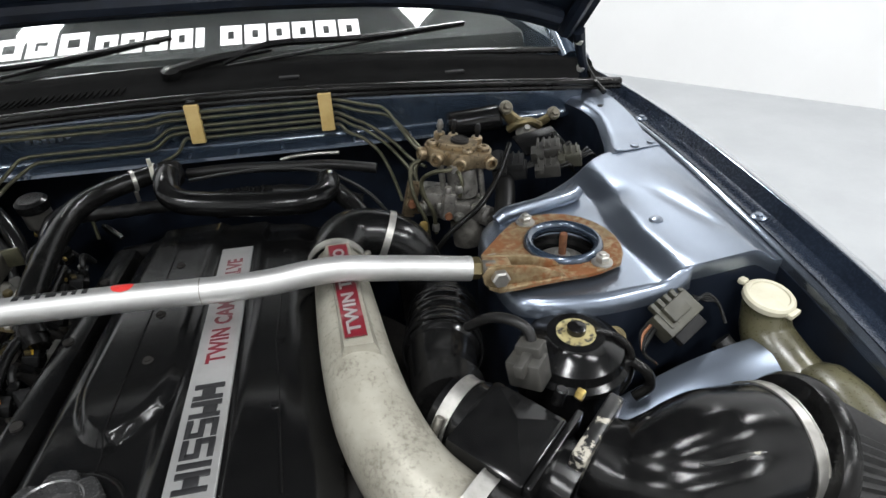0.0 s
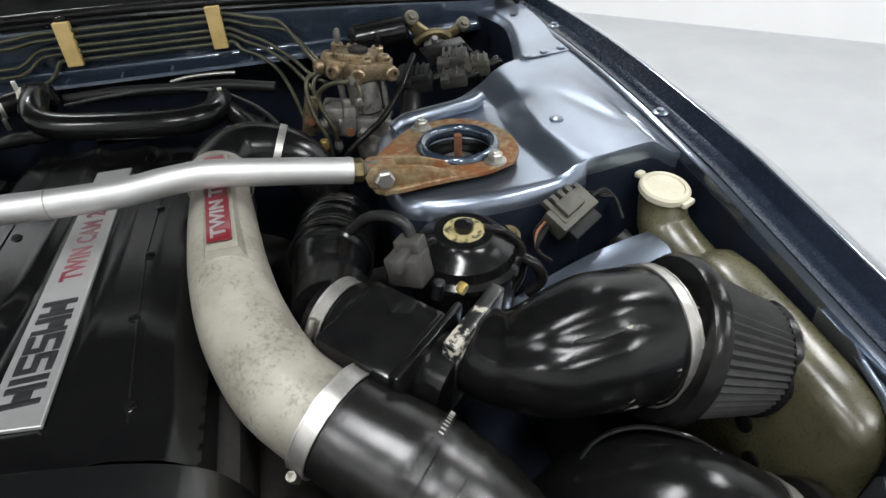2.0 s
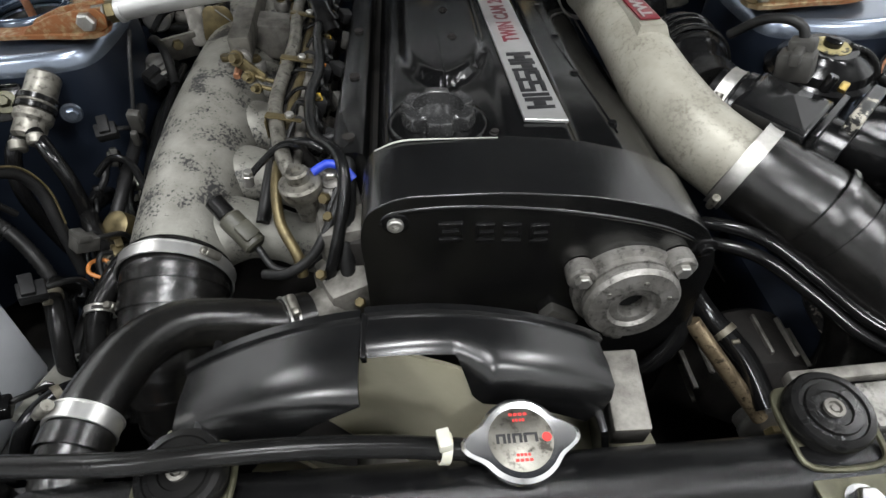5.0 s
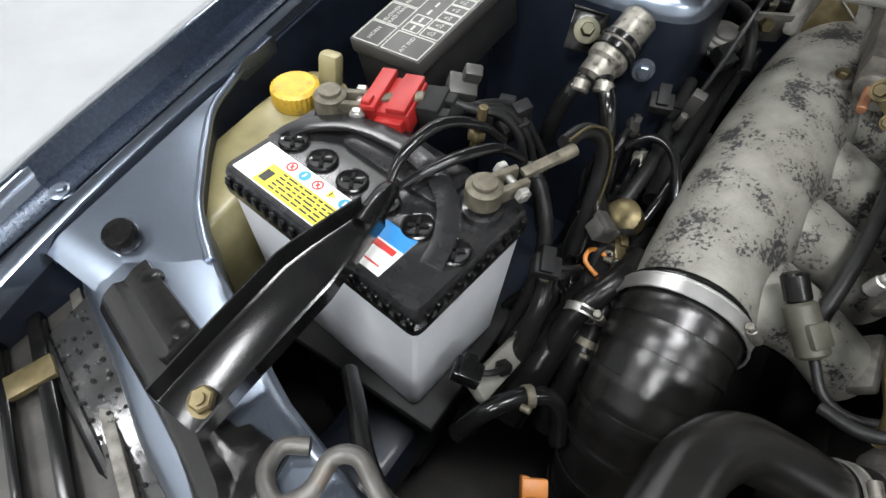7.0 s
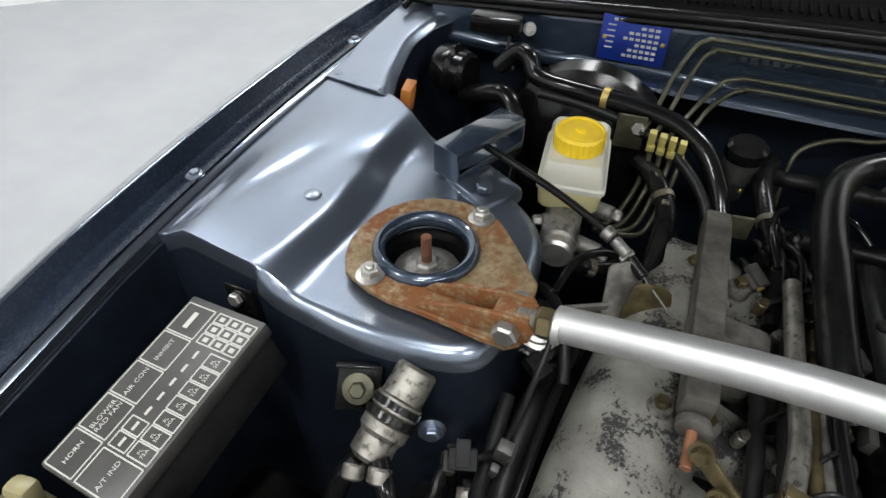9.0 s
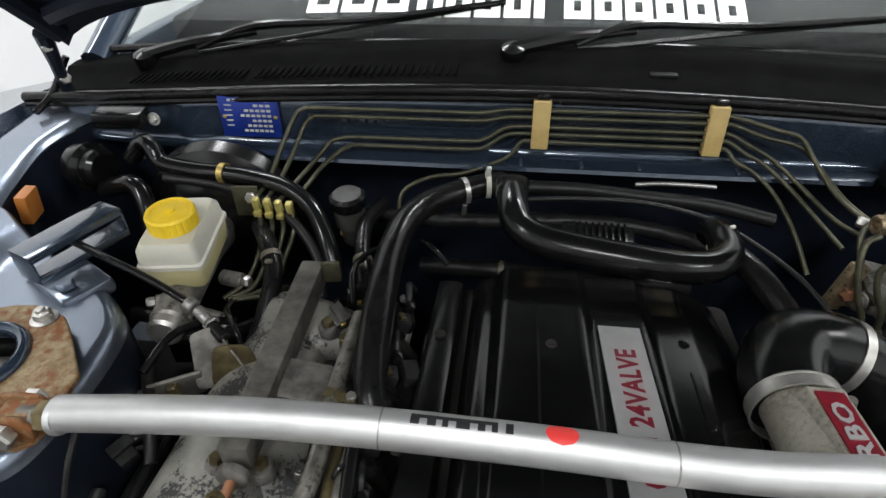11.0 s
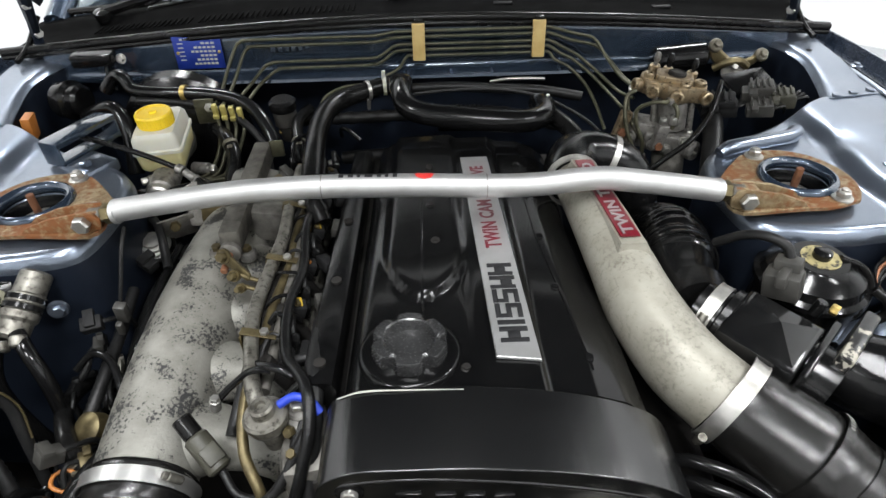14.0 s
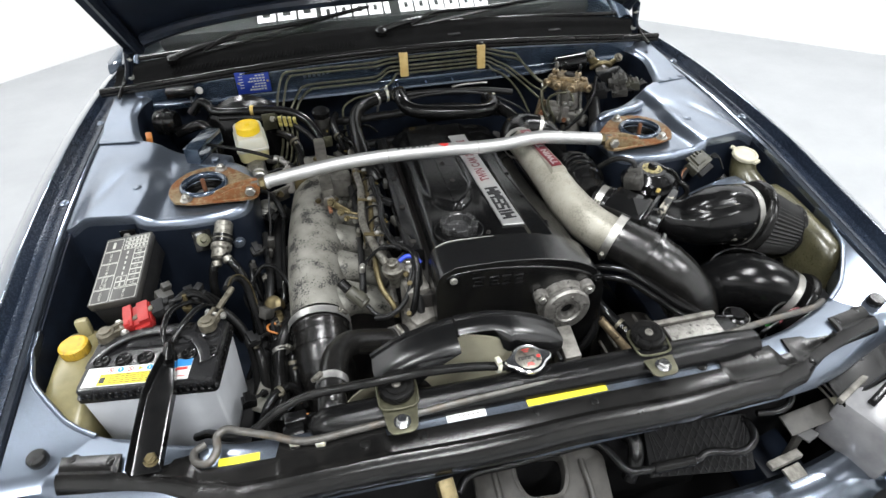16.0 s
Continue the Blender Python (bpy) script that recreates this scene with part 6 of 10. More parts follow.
EDGE_X = [0.0, 0.25, 0.40, 0.487, 0.557, 0.61, 0.66, 0.70, 0.73]
EDGE_Y = [-0.538, -0.534, -0.527, -0.518, -0.500, -0.480, -0.464, -0.452, -0.446]
INNER_Y = [-0.538, -0.534, -0.522, -0.501, -0.471, -0.450, -0.420, -0.374, -0.335]


def panel_mid(x):
    """The rear edge of the radiator support: forward reach and height."""
    return float(np.interp(abs(x), EDGE_X, EDGE_Y)), 0.828 - 0.045 * (x / 0.70) ** 2


def panel_fn(u, v):
    x = -0.705 + 1.41 * u
    y, z = panel_mid(x)
    prof = [(0.003, -0.040), (0.002, -0.006), (-0.002, -0.001), (-0.010, 0.0), (-0.030, 0.0), (-0.045, -0.002), (-0.058, -0.006), (-0.068, -0.012), (-0.074, -0.020), (-0.078, -0.030), (-0.079, -0.044)]
    dy, dz = prof[round(v * 10)]
    wide = float(np.interp(abs(x), EDGE_X, INNER_Y)) - y if dy > -0.02 else 0.0
    return x, y + wide + dy * (1 - 0.2 * (x / 0.7) ** 2), z + dz


t = thing("radiator_support", (0, -0.56, 0.75), "gunmetal blue radiator support panel with black cover strip and labels", "radiator support", kind="structure")
part("panel", shell(sheet(panel_fn, 70, 10), 0.002), M["paint"], t, angle=50)


def cover_fn(u, v):
    """The strip: its rear edge with tabs and notches, the rolled ridge and the front drop."""
    x = -0.655 + 1.31 * u
    q = abs(x)
    y, z = panel_mid(x)
    k = 1 - 0.2 * (x / 0.7) ** 2
    z += 0.004 * max(0.0, min(1.0, (q - 0.52) / 0.05))
    tab = any(a < x < b for a, b in ((-0.35, -0.20), (0.325, 0.425)))
    rear = y + (-0.010 if tab else -0.034) * k
    ridge = y + (-0.068 + 0.002 * math.sin(x * 21)) * k
    if q > 0.566:
        rear = float(np.interp(q, [0.566, 0.655], [-0.497, -0.476]))
    elif q > 0.492:
        rear = -0.531
    elif q > 0.455:
        rear = -0.525
    far = max(0.0, min(1.0, (q - 0.40) / 0.08))
    ridge = ridge * (1 - far) + float(np.interp(q, [0.455, 0.504, 0.561, 0.655], [-0.570, -0.551, -0.530, -0.504])) * far
    prof = [(rear, 0.0005), (rear - 0.001, 0.0032), (rear * 0.65 + ridge * 0.35, 0.003), (rear * 0.28 + ridge * 0.72, -0.001), (rear * 0.1 + ridge * 0.9, 0.002), (ridge, 0.004), (ridge - 0.008, 0.001), (ridge - 0.015, -0.008), (ridge - 0.017, -0.020), (ridge - 0.014, -0.034)]
    yy, dz = prof[round(v * 9)]
    return x, yy, z + dz


cov = part("cover_strip", shell(sheet(cover_fn, 262, 9), 0.0025), M["cover_rubber"], t, "dusty black cover strip")
for x, dy in ((-0.636, 0.012), (-0.579, 0.010), (-0.325, 0.018), (-0.23, 0.036), (-0.15, 0.042), (0.015, 0.040), (0.10, 0.042), (0.29, 0.020), (0.385, 0.02), (0.47, 0.050), (0.579, 0.010), (0.636, 0.012)):
    y, z = panel_mid(x)
    part("clip", lathe([(0.0085, 0), (0.008, 0.002), (0.004, 0.0032)], (x, y - dy, z + (0.007 if abs(x) > 0.55 else 0.003)), (0, 0, 1), 16), M["black_rubber"], cov)
for x0, x1, mat, lab, dz in ((-0.430, -0.374, "label_yellow", "yellow warning label", 0.016), (0.006, 0.129, "label_yellow", "long yellow warning label", 0.017), (-0.113, -0.056, "label_white", "white bar-code label", 0.016)):
    vs = []
    for x in (x0, (x0 + x1) / 2, x1):
        y, z = panel_mid(x)
        vs += [V(x, y - dz, z + 0.003), V(x, y - dz - (0.014 if mat == "label_white" else 0.012), z + 0.003)]
    lb = part("label", shell((vs, [(0, 1, 3, 2), (2, 3, 5, 4)]), 0.0004), M[mat], t, lab)
    for k in range(7 if mat == "label_white" else 0):
        x = x0 + (x1 - x0) * (0.08 + 0.12 * k)
        y, z = panel_mid(x)
        part("print_bar", box(((x1 - x0) * 0.07, 0.0016, 0.0003), (x, y - dz - 0.007, z + 0.0037), bevel=0), M["black_ink"] if mat == "label_white" else M["brass"], lb)
vs = []
for x in (0.006, 0.068, 0.131):
    y, z = panel_mid(x)
    vs += [V(x, y - 0.007, z + 0.003), V(x, y - 0.017, z + 0.003)]
lb = part("label", shell((vs, [(0, 1, 3, 2), (2, 3, 5, 4)]), 0.0004), M["black_ink"], t, "black header of the warning label")
for x0, w in ((0.012, 0.006), (0.050, 0.004), (0.058, 0.006), (0.092, 0.030)):
    y, z = panel_mid(x0)
    part("print_bar", box((w, 0.004, 0.0003), (x0 + w / 2, y - 0.012, z + 0.0037), bevel=0), M["label_yellow"], lb)
# bonnet prop lying across the panel
t = thing("bonnet_prop", (0, -0.55, 0.83), "dull grey bonnet prop rod clipped along the front panel", "bonnet prop")
part("rod", tube([(-0.450, -0.514, 0.816), (-0.463, -0.524, 0.817), (-0.459, -0.541, 0.819), (-0.441, -0.549, 0.822), (-0.430, -0.534, 0.826), (-0.431, -0.514, 0.829), (-0.418, -0.506, 0.831), (-0.398, -0.515, 0.832), (-0.36, -0.530, 0.832), (-0.31, -0.552, 0.833), (-0.24, -0.552, 0.836), (-0.10, -0.546, 0.843), (0.02, -0.542, 0.845), (0.14, -0.536, 0.845), (0.26, -0.525, 0.841), (0.36, -0.508, 0.833), (0.46, -0.487, 0.821), (0.555, -0.468, 0.806), (0.60, -0.448, 0.796)], 0.0056, 14, 6), M["prop_steel"], t, angle=60)
for x, y, z in ((-0.325, -0.547, 0.828), (-0.29, -0.556, 0.828), (-0.03, -0.545, 0.838)):
    part("clip", box((0.014, 0.010, 0.010), (x, y, z), (0, 0, -10), 0.002), M["clip"] if x > -0.1 else M["white_plastic"], t)
# overflow hose to the radiator cap
t = thing("overflow_hose", (-0.25, -0.49, 0.82), "thin black overflow hose sagging to the radiator cap", "overflow hose")
part("hose", tube([(-0.49, -0.44, 0.74), (-0.46, -0.465, 0.775), (-0.42, -0.500, 0.803), (-0.385, -0.516, 0.826), (-0.345, -0.509, 0.851), (-0.30, -0.505, 0.868), (-0.25, -0.512, 0.880), (-0.20, -0.517, 0.886), (-0.13, -0.513, 0.882), (-0.07, -0.510, 0.872), (-0.025, -0.510, 0.862), (0.004, -0.510, 0.854)], 0.0068, 14, 6), M["black_rubber"], t, angle=60)
part("cuff", band((-0.004, -0.510, 0.856), (1, 0, -0.3), 0.0072, 0.012, 0.0010, 18), M["black_rubber"], t)
c = thing("spring_clip", (-0.024, -0.510, 0.862), "pale spring clip on the overflow hose", "spring clip", "spring clips")
part("ring", band((-0.024, -0.510, 0.862), (1, 0, -0.25), 0.0085, 0.006, 0.0012, 18), M["white_plastic"], c)
part("tab", box((0.008, 0.012, 0.008), (-0.024, -0.510, 0.873), (0, 0, 10), 0.001), M["white_plastic"], c)

# corners beside the front panel
for side in (-1, 1):
    def corner(u, v):
        y = -0.512 + 0.272 * v
        xi = float(np.interp(y, [-0.512, -0.474, -0.466, -0.450, -0.420, -0.374, -0.335, -0.28], [0.662, 0.655, 0.600, 0.612, 0.660, 0.700, 0.730, 0.742]))
        z = gutter_z(y) - 0.006 - 0.004 * (1 - u) - (0.022 if u > 0.9 else 0.0) - (0.006 if y < -0.505 else 0.0)
        return side * (xi + ((0.738 if u < 0.9 else 0.742) - xi) * min(1, u / 0.85)), y, z
    t = thing("bay_corner", (side * 0.70, -0.45, 0.7), "gunmetal blue sheet-metal corner of the engine bay", "panel", "bay corners", kind="structure")
    part("sheet", shell(sheet(corner, 8, 20), 0.002 * side), M["paint"], t)
    part("edge_roll", tube([V(*corner(0, 0.24 + 0.76 * k / 12)) for k in range(13)], 0.0042, 10, 3), M["paint"], t)
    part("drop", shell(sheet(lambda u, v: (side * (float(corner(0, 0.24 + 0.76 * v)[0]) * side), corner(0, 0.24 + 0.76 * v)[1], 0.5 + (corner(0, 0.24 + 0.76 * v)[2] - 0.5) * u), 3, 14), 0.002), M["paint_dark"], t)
    bz = gutter_z(-0.49)
    t = thing("bonnet_buffer", (side * 0.705, -0.485, bz), "round black rubber bonnet buffer", "rubber buffer", "bonnet buffers")
    part("rubber", lathe([(0.009, -0.01), (0.0115, 0.0), (0.0138, 0.004), (0.0138, 0.014), (0.012, 0.0168)], (side * 0.687, -0.470, bz - 0.006), (0, -0.15, 1), 24), M["black_rubber"], t)
    part("seat", lathe([(0.018, -0.004), (0.018, 0.0), (0.012, 0.003)], (side * 0.687, -0.470, bz - 0.008), (0, -0.15, 1), 24), M["paint"], t)

# ---- in front of the panel: bumper, lamps, air guides, cooler, latch ----
# black boxes that give the bumper cavity its shade by colour
solid("bumper_cavity", join(box((1.5, 0.02, 0.30), (0, -0.715, 0.47), bevel=0.004), box((1.6, 0.22, 0.02), (0, -0.62, 0.42), bevel=0.004)), M["mesh_black"], "black panels for the shade behind the front bumper", "bumper cavity", kind="structure")


def bumper(u, v):
    x = -0.862 + 1.724 * u
    q = abs(x / 0.862)
    y0 = -0.685 + 0.30 * q ** 5.0
    prof = [(0.022, 0.628), (0.012, 0.640), (0.0, 0.642), (-0.03, 0.635), (-0.07, 0.61), (-0.09, 0.50), (-0.08, 0.36), (-0.04, 0.25)]
    dy, z = prof[round(v * 7)]
    return x, y0 + dy, z


solid("front_bumper", shell(sheet(bumper, 60, 7), 0.004), M["paint_fender"], "gunmetal blue front bumper", "bumper", at=(0, -0.70, 0.25))
for side in (-1, 1):
    t = thing("headlamp", (side * 0.66, -0.66, 0.62), ("light" if side > 0 else "dark") + " grey-backed headlamp unit in front of the bay corner", "headlamp", "headlamps")
    hm = pose(side * 0.680, -0.592, 0.675, 5, side * 4, side * 24)
    part("housing", moved(box((0.30, 0.11, 0.10), bevel=0.010), hm), M["lamp_grey"] if side > 0 else M["dull_bracket"], t)
    part("reflector", moved(box((0.27, 0.030, 0.085), (0, -0.072, -0.004), bevel=0.008), hm), M["chrome"], t, "bright reflector")
    part("top_rim", moved(box((0.31, 0.010, 0.010), (0, 0.052, 0.050), bevel=0.002), hm), M["cast_dark"], t, "worn grey top rim")
    part("lens", moved(box((0.30, 0.012, 0.105), (0, -0.108, -0.004), bevel=0.004), hm), M["glass"], t, "clear lens")
    part("clip", moved(box((0.022, 0.036, 0.006), (side * 0.005, 0.012, 0.064), (0, 0, 4), 0.001), hm), M["zinc_gold"], t, "gold zinc spring clip")
    part("rail", moved(box((0.24, 0.012, 0.012), (0, 0.02, 0.058), bevel=0.002), hm), M["black_satin"], t)
    part("rail", moved(box((0.24, 0.008, 0.010), (0, -0.01, 0.058), bevel=0.002), hm), M["black_satin"], t)


def guide(side):
    """Black air guide between the cover strip and the lamp."""
    def fn(u, v):
        x = 0.530 + 0.185 * u
        return side * x, -0.560 + 0.30 * (x - 0.530) - 0.052 * v, 0.744 - 0.012 * v - 0.002 * math.sin(8 * u)
    t = thing("air_guide", (side * 0.65, -0.56, 0.74), "rain-wet black dimpled plastic air guide with beads of water", "air guide", "air guides")
    part("sheet", shell(sheet(fn, 16, 8), 0.003), M["wet_guide"], t)
    random.seed(11 + side)
    for k in range(46):
        c = V(*fn(random.random(), random.random()))
        r = random.uniform(0.0008, 0.0020)
        part("drop", lathe([(r, 0), (r * 0.9, r * 0.45), (r * 0.5, r * 0.75)], c + V(0, 0, 0.0018), (0, -0.3, 1), 8), M["glass"], t)
    for i in range(11):
        for j in range(4):
            part("dimple", lathe([(0.0020, 0), (0.0018, 0.0004)], V(*fn((i + 0.5 + 0.5 * (j % 2)) / 12, (j + 0.5) / 4)) + V(0, 0, 0.0016), (0, 0, 1), 8), M["mesh_black"], t)
    part("front_lip", tube([V(*fn(k / 8, 1.0)) for k in range(9)], 0.005, 8, 3), M["black_satin"], t)


guide(-1)
guide(1)
# added panel: its black stands for the shade in the open front
solid("dark_opening_panel", shell(sheet(lambda u, v: (-0.70 + 1.40 * u, panel_mid(-0.70 + 1.40 * u)[0] - 0.030 + 0.012 * v, panel_mid(-0.70 + 1.40 * u)[1] - 0.030 - 0.30 * v), 40, 4), 0.003), M["mesh_black"], "added black panel for the shaded opening below the radiator support", "panel", kind="structure")
t = thing("oil_cooler", (0.26, -0.62, 0.60), "black finned cooler core behind a diamond mesh", "cooler")
cm = pose(0.285, -0.602, 0.690, -52, 0, -8)
part("core", moved(box((0.17, 0.03, 0.085), bevel=0.003), cm), M["mesh_black"], t)
for k in range(14):
    for q in (-1, 1):
        x0 = -0.082 + 0.0126 * k
        x1 = max(-0.082, min(0.082, x0 + q * 0.042))
        if abs(x1 - x0) > 0.012:
            part("mesh_wire", rod(cm @ V(x0, -0.018, -0.04), cm @ V(x1, -0.018, 0.04), 0.0010, 6), M["black_matte"], t)
t = thing("cooler_pipe", (0.22, -0.70, 0.7), "black cooler pipe looping across the front", "pipe")
part("pipe", tube([(-0.110, -0.612, 0.722), (-0.085, -0.592, 0.727), (-0.012, -0.589, 0.727), (0.105, -0.582, 0.727), (0.122, -0.586, 0.726), (0.134, -0.604, 0.724), (0.143, -0.630, 0.722), (0.158, -0.640, 0.722), (0.20, -0.641, 0.722), (0.251, -0.643, 0.724), (0.272, -0.637, 0.725), (0.29, -0.638, 0.725), (0.325, -0.647, 0.725), (0.352, -0.638, 0.725), (0.365, -0.622, 0.725), (0.368, -0.598, 0.722), (0.352, -0.575, 0.715)], 0.0062, 14, 6), M["black_wet"], t)
part("sleeve", tube([(0.185, -0.6408, 0.722), (0.22, -0.642, 0.7225), (0.25, -0.643, 0.7238)], 0.0085, 14, 3), M["black_rubber"], t)
t = thing("cooler_hose", (0.165, -0.60, 0.70), "short bent black rubber hose beside the cooler", "hose", "bay hoses")
part("hose", tube([(0.158, -0.556, 0.722), (0.174, -0.570, 0.722), (0.180, -0.592, 0.716), (0.174, -0.612, 0.700), (0.165, -0.622, 0.67)], 0.0125, 18, 6), M["black_wet"], t)
part("clamp", band((0.177, -0.577, 0.7205), (0.4, -0.9, -0.1), 0.0138, 0.007, 0.0015, 24), M["black_gloss"], t)
# latch bracket: a pressed plate with a raised lip round its opening
t = thing("bonnet_latch", (0.03, -0.62, 0.66), "dusty dull steel bonnet latch bracket with an oval opening", "latch bracket")
lm = pose(0.022, -0.606, 0.700, 14, 0, -6)
outer = rounded([(-0.098, -0.095), (0.098, -0.095), (0.104, 0.030), (0.060, 0.048), (-0.060, 0.048), (-0.104, 0.030)], 0.016, 6)
hole = rounded([(-0.024, -0.026), (0.024, -0.026), (0.036, 0.000), (0.036, 0.030), (-0.036, 0.030), (-0.036, 0.000)], 0.012, 6)
part("plate", moved(loft([[(x, y, z) for x, y in ring] for ring, z in ((outer, -0.020), (outer, 0.0), ([(x * 0.97, y * 0.97) for x, y in outer], 0.003), ([(x * 1.35, y * 1.35) for x, y in hole], 0.003), ([(x * 1.22, y * 1.22) for x, y in hole], 0.007), ([(x * 1.06, y * 1.06) for x, y in hole], 0.006), (hole, 0.0), (hole, -0.020))], cap=False), lm), M["dull_bracket"], t, angle=45)
for x in (-0.072, 0.066):
    part("pressed_rib", moved(tube([(x, -0.075, 0.003), (x + 0.004, -0.03, 0.005), (x, 0.020, 0.003)], 0.005, 10, 5), lm), M["dull_bracket"], t)
part("striker", moved(tube([(-0.040, 0.036, 0.008), (-0.02, 0.045, 0.014), (0.02, 0.045, 0.014), (0.04, 0.036, 0.008)], 0.004, 10, 5), lm), M["black_gloss"], t)
part("bolt", moved(join(lathe([(0.011, 0), (0.011, 0.002)], (0.080, -0.060, 0.003), (0, 0, 1), 18), hexa(V(0.080, -0.060, 0.004), (0, 0, 1), 0.008, 0.007)), lm), M["cast_dark"], t)
# brackets and adjuster rods beside the lamp
t = thing("lamp_bracket", (0.47, -0.60, 0.62), "grey pressed-steel bracket between cooler and headlamp", "bracket")
part("plate", box((0.105, 0.034, 0.004), (0.492, -0.603, 0.700), (18, 0, 8), 0.001), M["dull_bracket"], t)
part("tab", box((0.028, 0.034, 0.004), (0.468, -0.622, 0.692), (-10, 0, 20), 0.001), M["steel_beam"], t)
part("foot", join(box((0.062, 0.014, 0.010), (0.412, -0.654, 0.682), (0, 0, 10), 0.002), box((0.034, 0.022, 0.006), (0.420, -0.672, 0.672), (14, 0, 10), 0.002)), M["cast_dark"], t, "worn light grey foot")
part("upright", box((0.020, 0.008, 0.12), (0.478, -0.612, 0.636), (0, 0, 8), 0.002), M["dull_bracket"], t)
t = thing("lamp_adjuster", (0.56, -0.55, 0.68), "three thin bright adjuster rods behind the headlamp", "adjuster rods")
for k in range(3):
    part("rod", rod((0.546 + 0.0125 * k, -0.524, 0.702), (0.551 + 0.0125 * k, -0.580, 0.698), 0.0022, 10), M["steel"], t)
part("saddle", box((0.045, 0.012, 0.012), (0.566, -0.582, 0.697), (0, 0, 8), 0.002), M["cap_plastic"], t, "pale plastic saddle")
t = thing("horn", (0.40, -0.60, 0.72), "small black and brass horn", "horn")
part("body", lathe([(0.008, -0.012), (0.014, -0.008), (0.015, 0.004), (0.010, 0.008), (0.006, 0.010)], (0.436, -0.562, 0.752), (0.1, -0.5, 0.8), 24), M["black_satin"], t)
part("stay", tube([(0.445, -0.558, 0.748), (0.452, -0.578, 0.750), (0.440, -0.597, 0.748), (0.415, -0.606, 0.746), (0.378, -0.602, 0.744)], 0.0055, 12, 5), M["black_satin"], t)
part("nut", hexa(V(0.437, -0.567, 0.760), (0.1, -0.5, 0.8), 0.006, 0.005), M["brass"], t)
t = thing("latch_cable", (-0.2, -0.63, 0.74), "thin black release cable along the front panel", "cable", "cables")
part("cable", tube([(-0.30, -0.61, 0.75), (-0.2, -0.64, 0.745), (-0.1, -0.655, 0.735), (-0.03, -0.66, 0.725)], 0.004, 8, 5), M["black_rubber"], t)
part("strap", box((0.022, 0.030, 0.040), (-0.13, -0.630, 0.765), (25, 0, 5), 0.002), M["zinc_gold"], t)
t = thing("front_crossmember", (0, -0.72, 0.60), "black front crossmember behind the bumper", "crossmember")
part("beam", box((0.95, 0.06, 0.09), (-0.05, -0.78, 0.60), (12, 0, 0), 0.012), M["black_satin"], t)


# ---- battery corner ----
BX0, BX1, BY0, BY1 = -0.6385, -0.4345, -0.407, -0.278
BL, BT = 0.814, 0.841
bc = ((BX0 + BX1) / 2, (BY0 + BY1) / 2)
tray = thing("battery_tray", (bc[0], bc[1], 0.60), "black battery tray low beside the wing", "battery tray")
part("tray", box((0.222, 0.150, 0.014), (bc[0], bc[1], 0.655), bevel=0.004), M["black_matte"], tray)
part("tray_stand", box((0.16, 0.10, 0.25), (bc[0], bc[1], 0.53), bevel=0.01), M["paint_dark"], tray)
t = thing("battery", (bc[0], bc[1], 0.662), "grey-cased car battery with a black top and warning labels", "battery")
t.rotation_euler = (0, 0, radians(-6.5))


def bat_ring(z, inset, r=0.008):
    return [(x, y, z) for x, y in rounded([(BX0 + inset, BY0 + inset), (BX1 - inset, BY0 + inset), (BX1 - inset, BY1 - inset), (BX0 + inset, BY1 - inset)], r, 3)]


part("case", loft([bat_ring(0.662, 0.010), bat_ring(0.670, 0.007), bat_ring(0.74, 0.004), bat_ring(BL, 0.001)]), M["grey_case"], t, angle=30)
lid = part("lid", loft([bat_ring(BL, 0.0015), bat_ring(BL + 0.001, -0.002), bat_ring(BL + 0.009, -0.0025), bat_ring(BL + 0.010, 0.000), bat_ring(BT - 0.006, 0.000), bat_ring(BT - 0.001, 0.002), bat_ring(BT, 0.006)]), M["battery_lid"], t, "black battery lid", angle=30)
for k in range(19):
    part("lid_tooth", box((0.006, 0.004, 0.011), (BX0 + 0.010 + 0.0106 * k, BY0 - 0.0015, BL + 0.0145), bevel=0.001), M["black_satin"], lid)
for k in range(11):
    part("lid_tooth", box((0.004, 0.006, 0.011), (BX1 + 0.0015, BY0 + 0.012 + 0.0108 * k, BL + 0.0145), bevel=0.001), M["black_satin"], lid)
# raised shelf behind the caps and a block round each terminal
part("rear_shelf", loft([[(x, y, z) for x, y in rounded([(BX0 + 0.050 + q, BY0 + 0.078 + q), (BX1 - 0.048 - q, BY0 + 0.078 + q), (BX1 - 0.048 - q, BY1 - 0.004 - q), (BX0 + 0.050 + q, BY1 - 0.004 - q)], 0.008, 3)] for z, q in ((BT - 0.002, 0.0), (BT + 0.004, 0.001), (BT + 0.006, 0.004))]), M["battery_lid"], lid, angle=30)
for k in range(6):
    c = V(BX0 + 0.022 + 0.0335 * k, BY0 + 0.056, BT)
    cap = part("vent_cap", lathe([(0.0128, 0), (0.0128, 0.0022), (0.0112, 0.003), (0.0098, 0.0022)], c, (0, 0, 1), 24), M["black_gloss"], lid)
    part("slot", join(box((0.015, 0.0026, 0.001), c + V(0, 0, 0.0028), (0, 0, 35), 0), box((0.015, 0.0026, 0.001), c + V(0, 0, 0.0028), (0, 0, 125), 0)), M["mesh_black"], cap)
lab = part("label", box((0.122, 0.036, 0.0008), (BX0 + 0.070, BY0 + 0.024, BT + 0.0006), bevel=0), M["label_white"], lid, "white and yellow warning label")
part("label_field", box((0.094, 0.0215, 0.0006), (BX0 + 0.078, BY0 + 0.0175, BT + 0.0012), bevel=0), M["label_yellow"], lab)
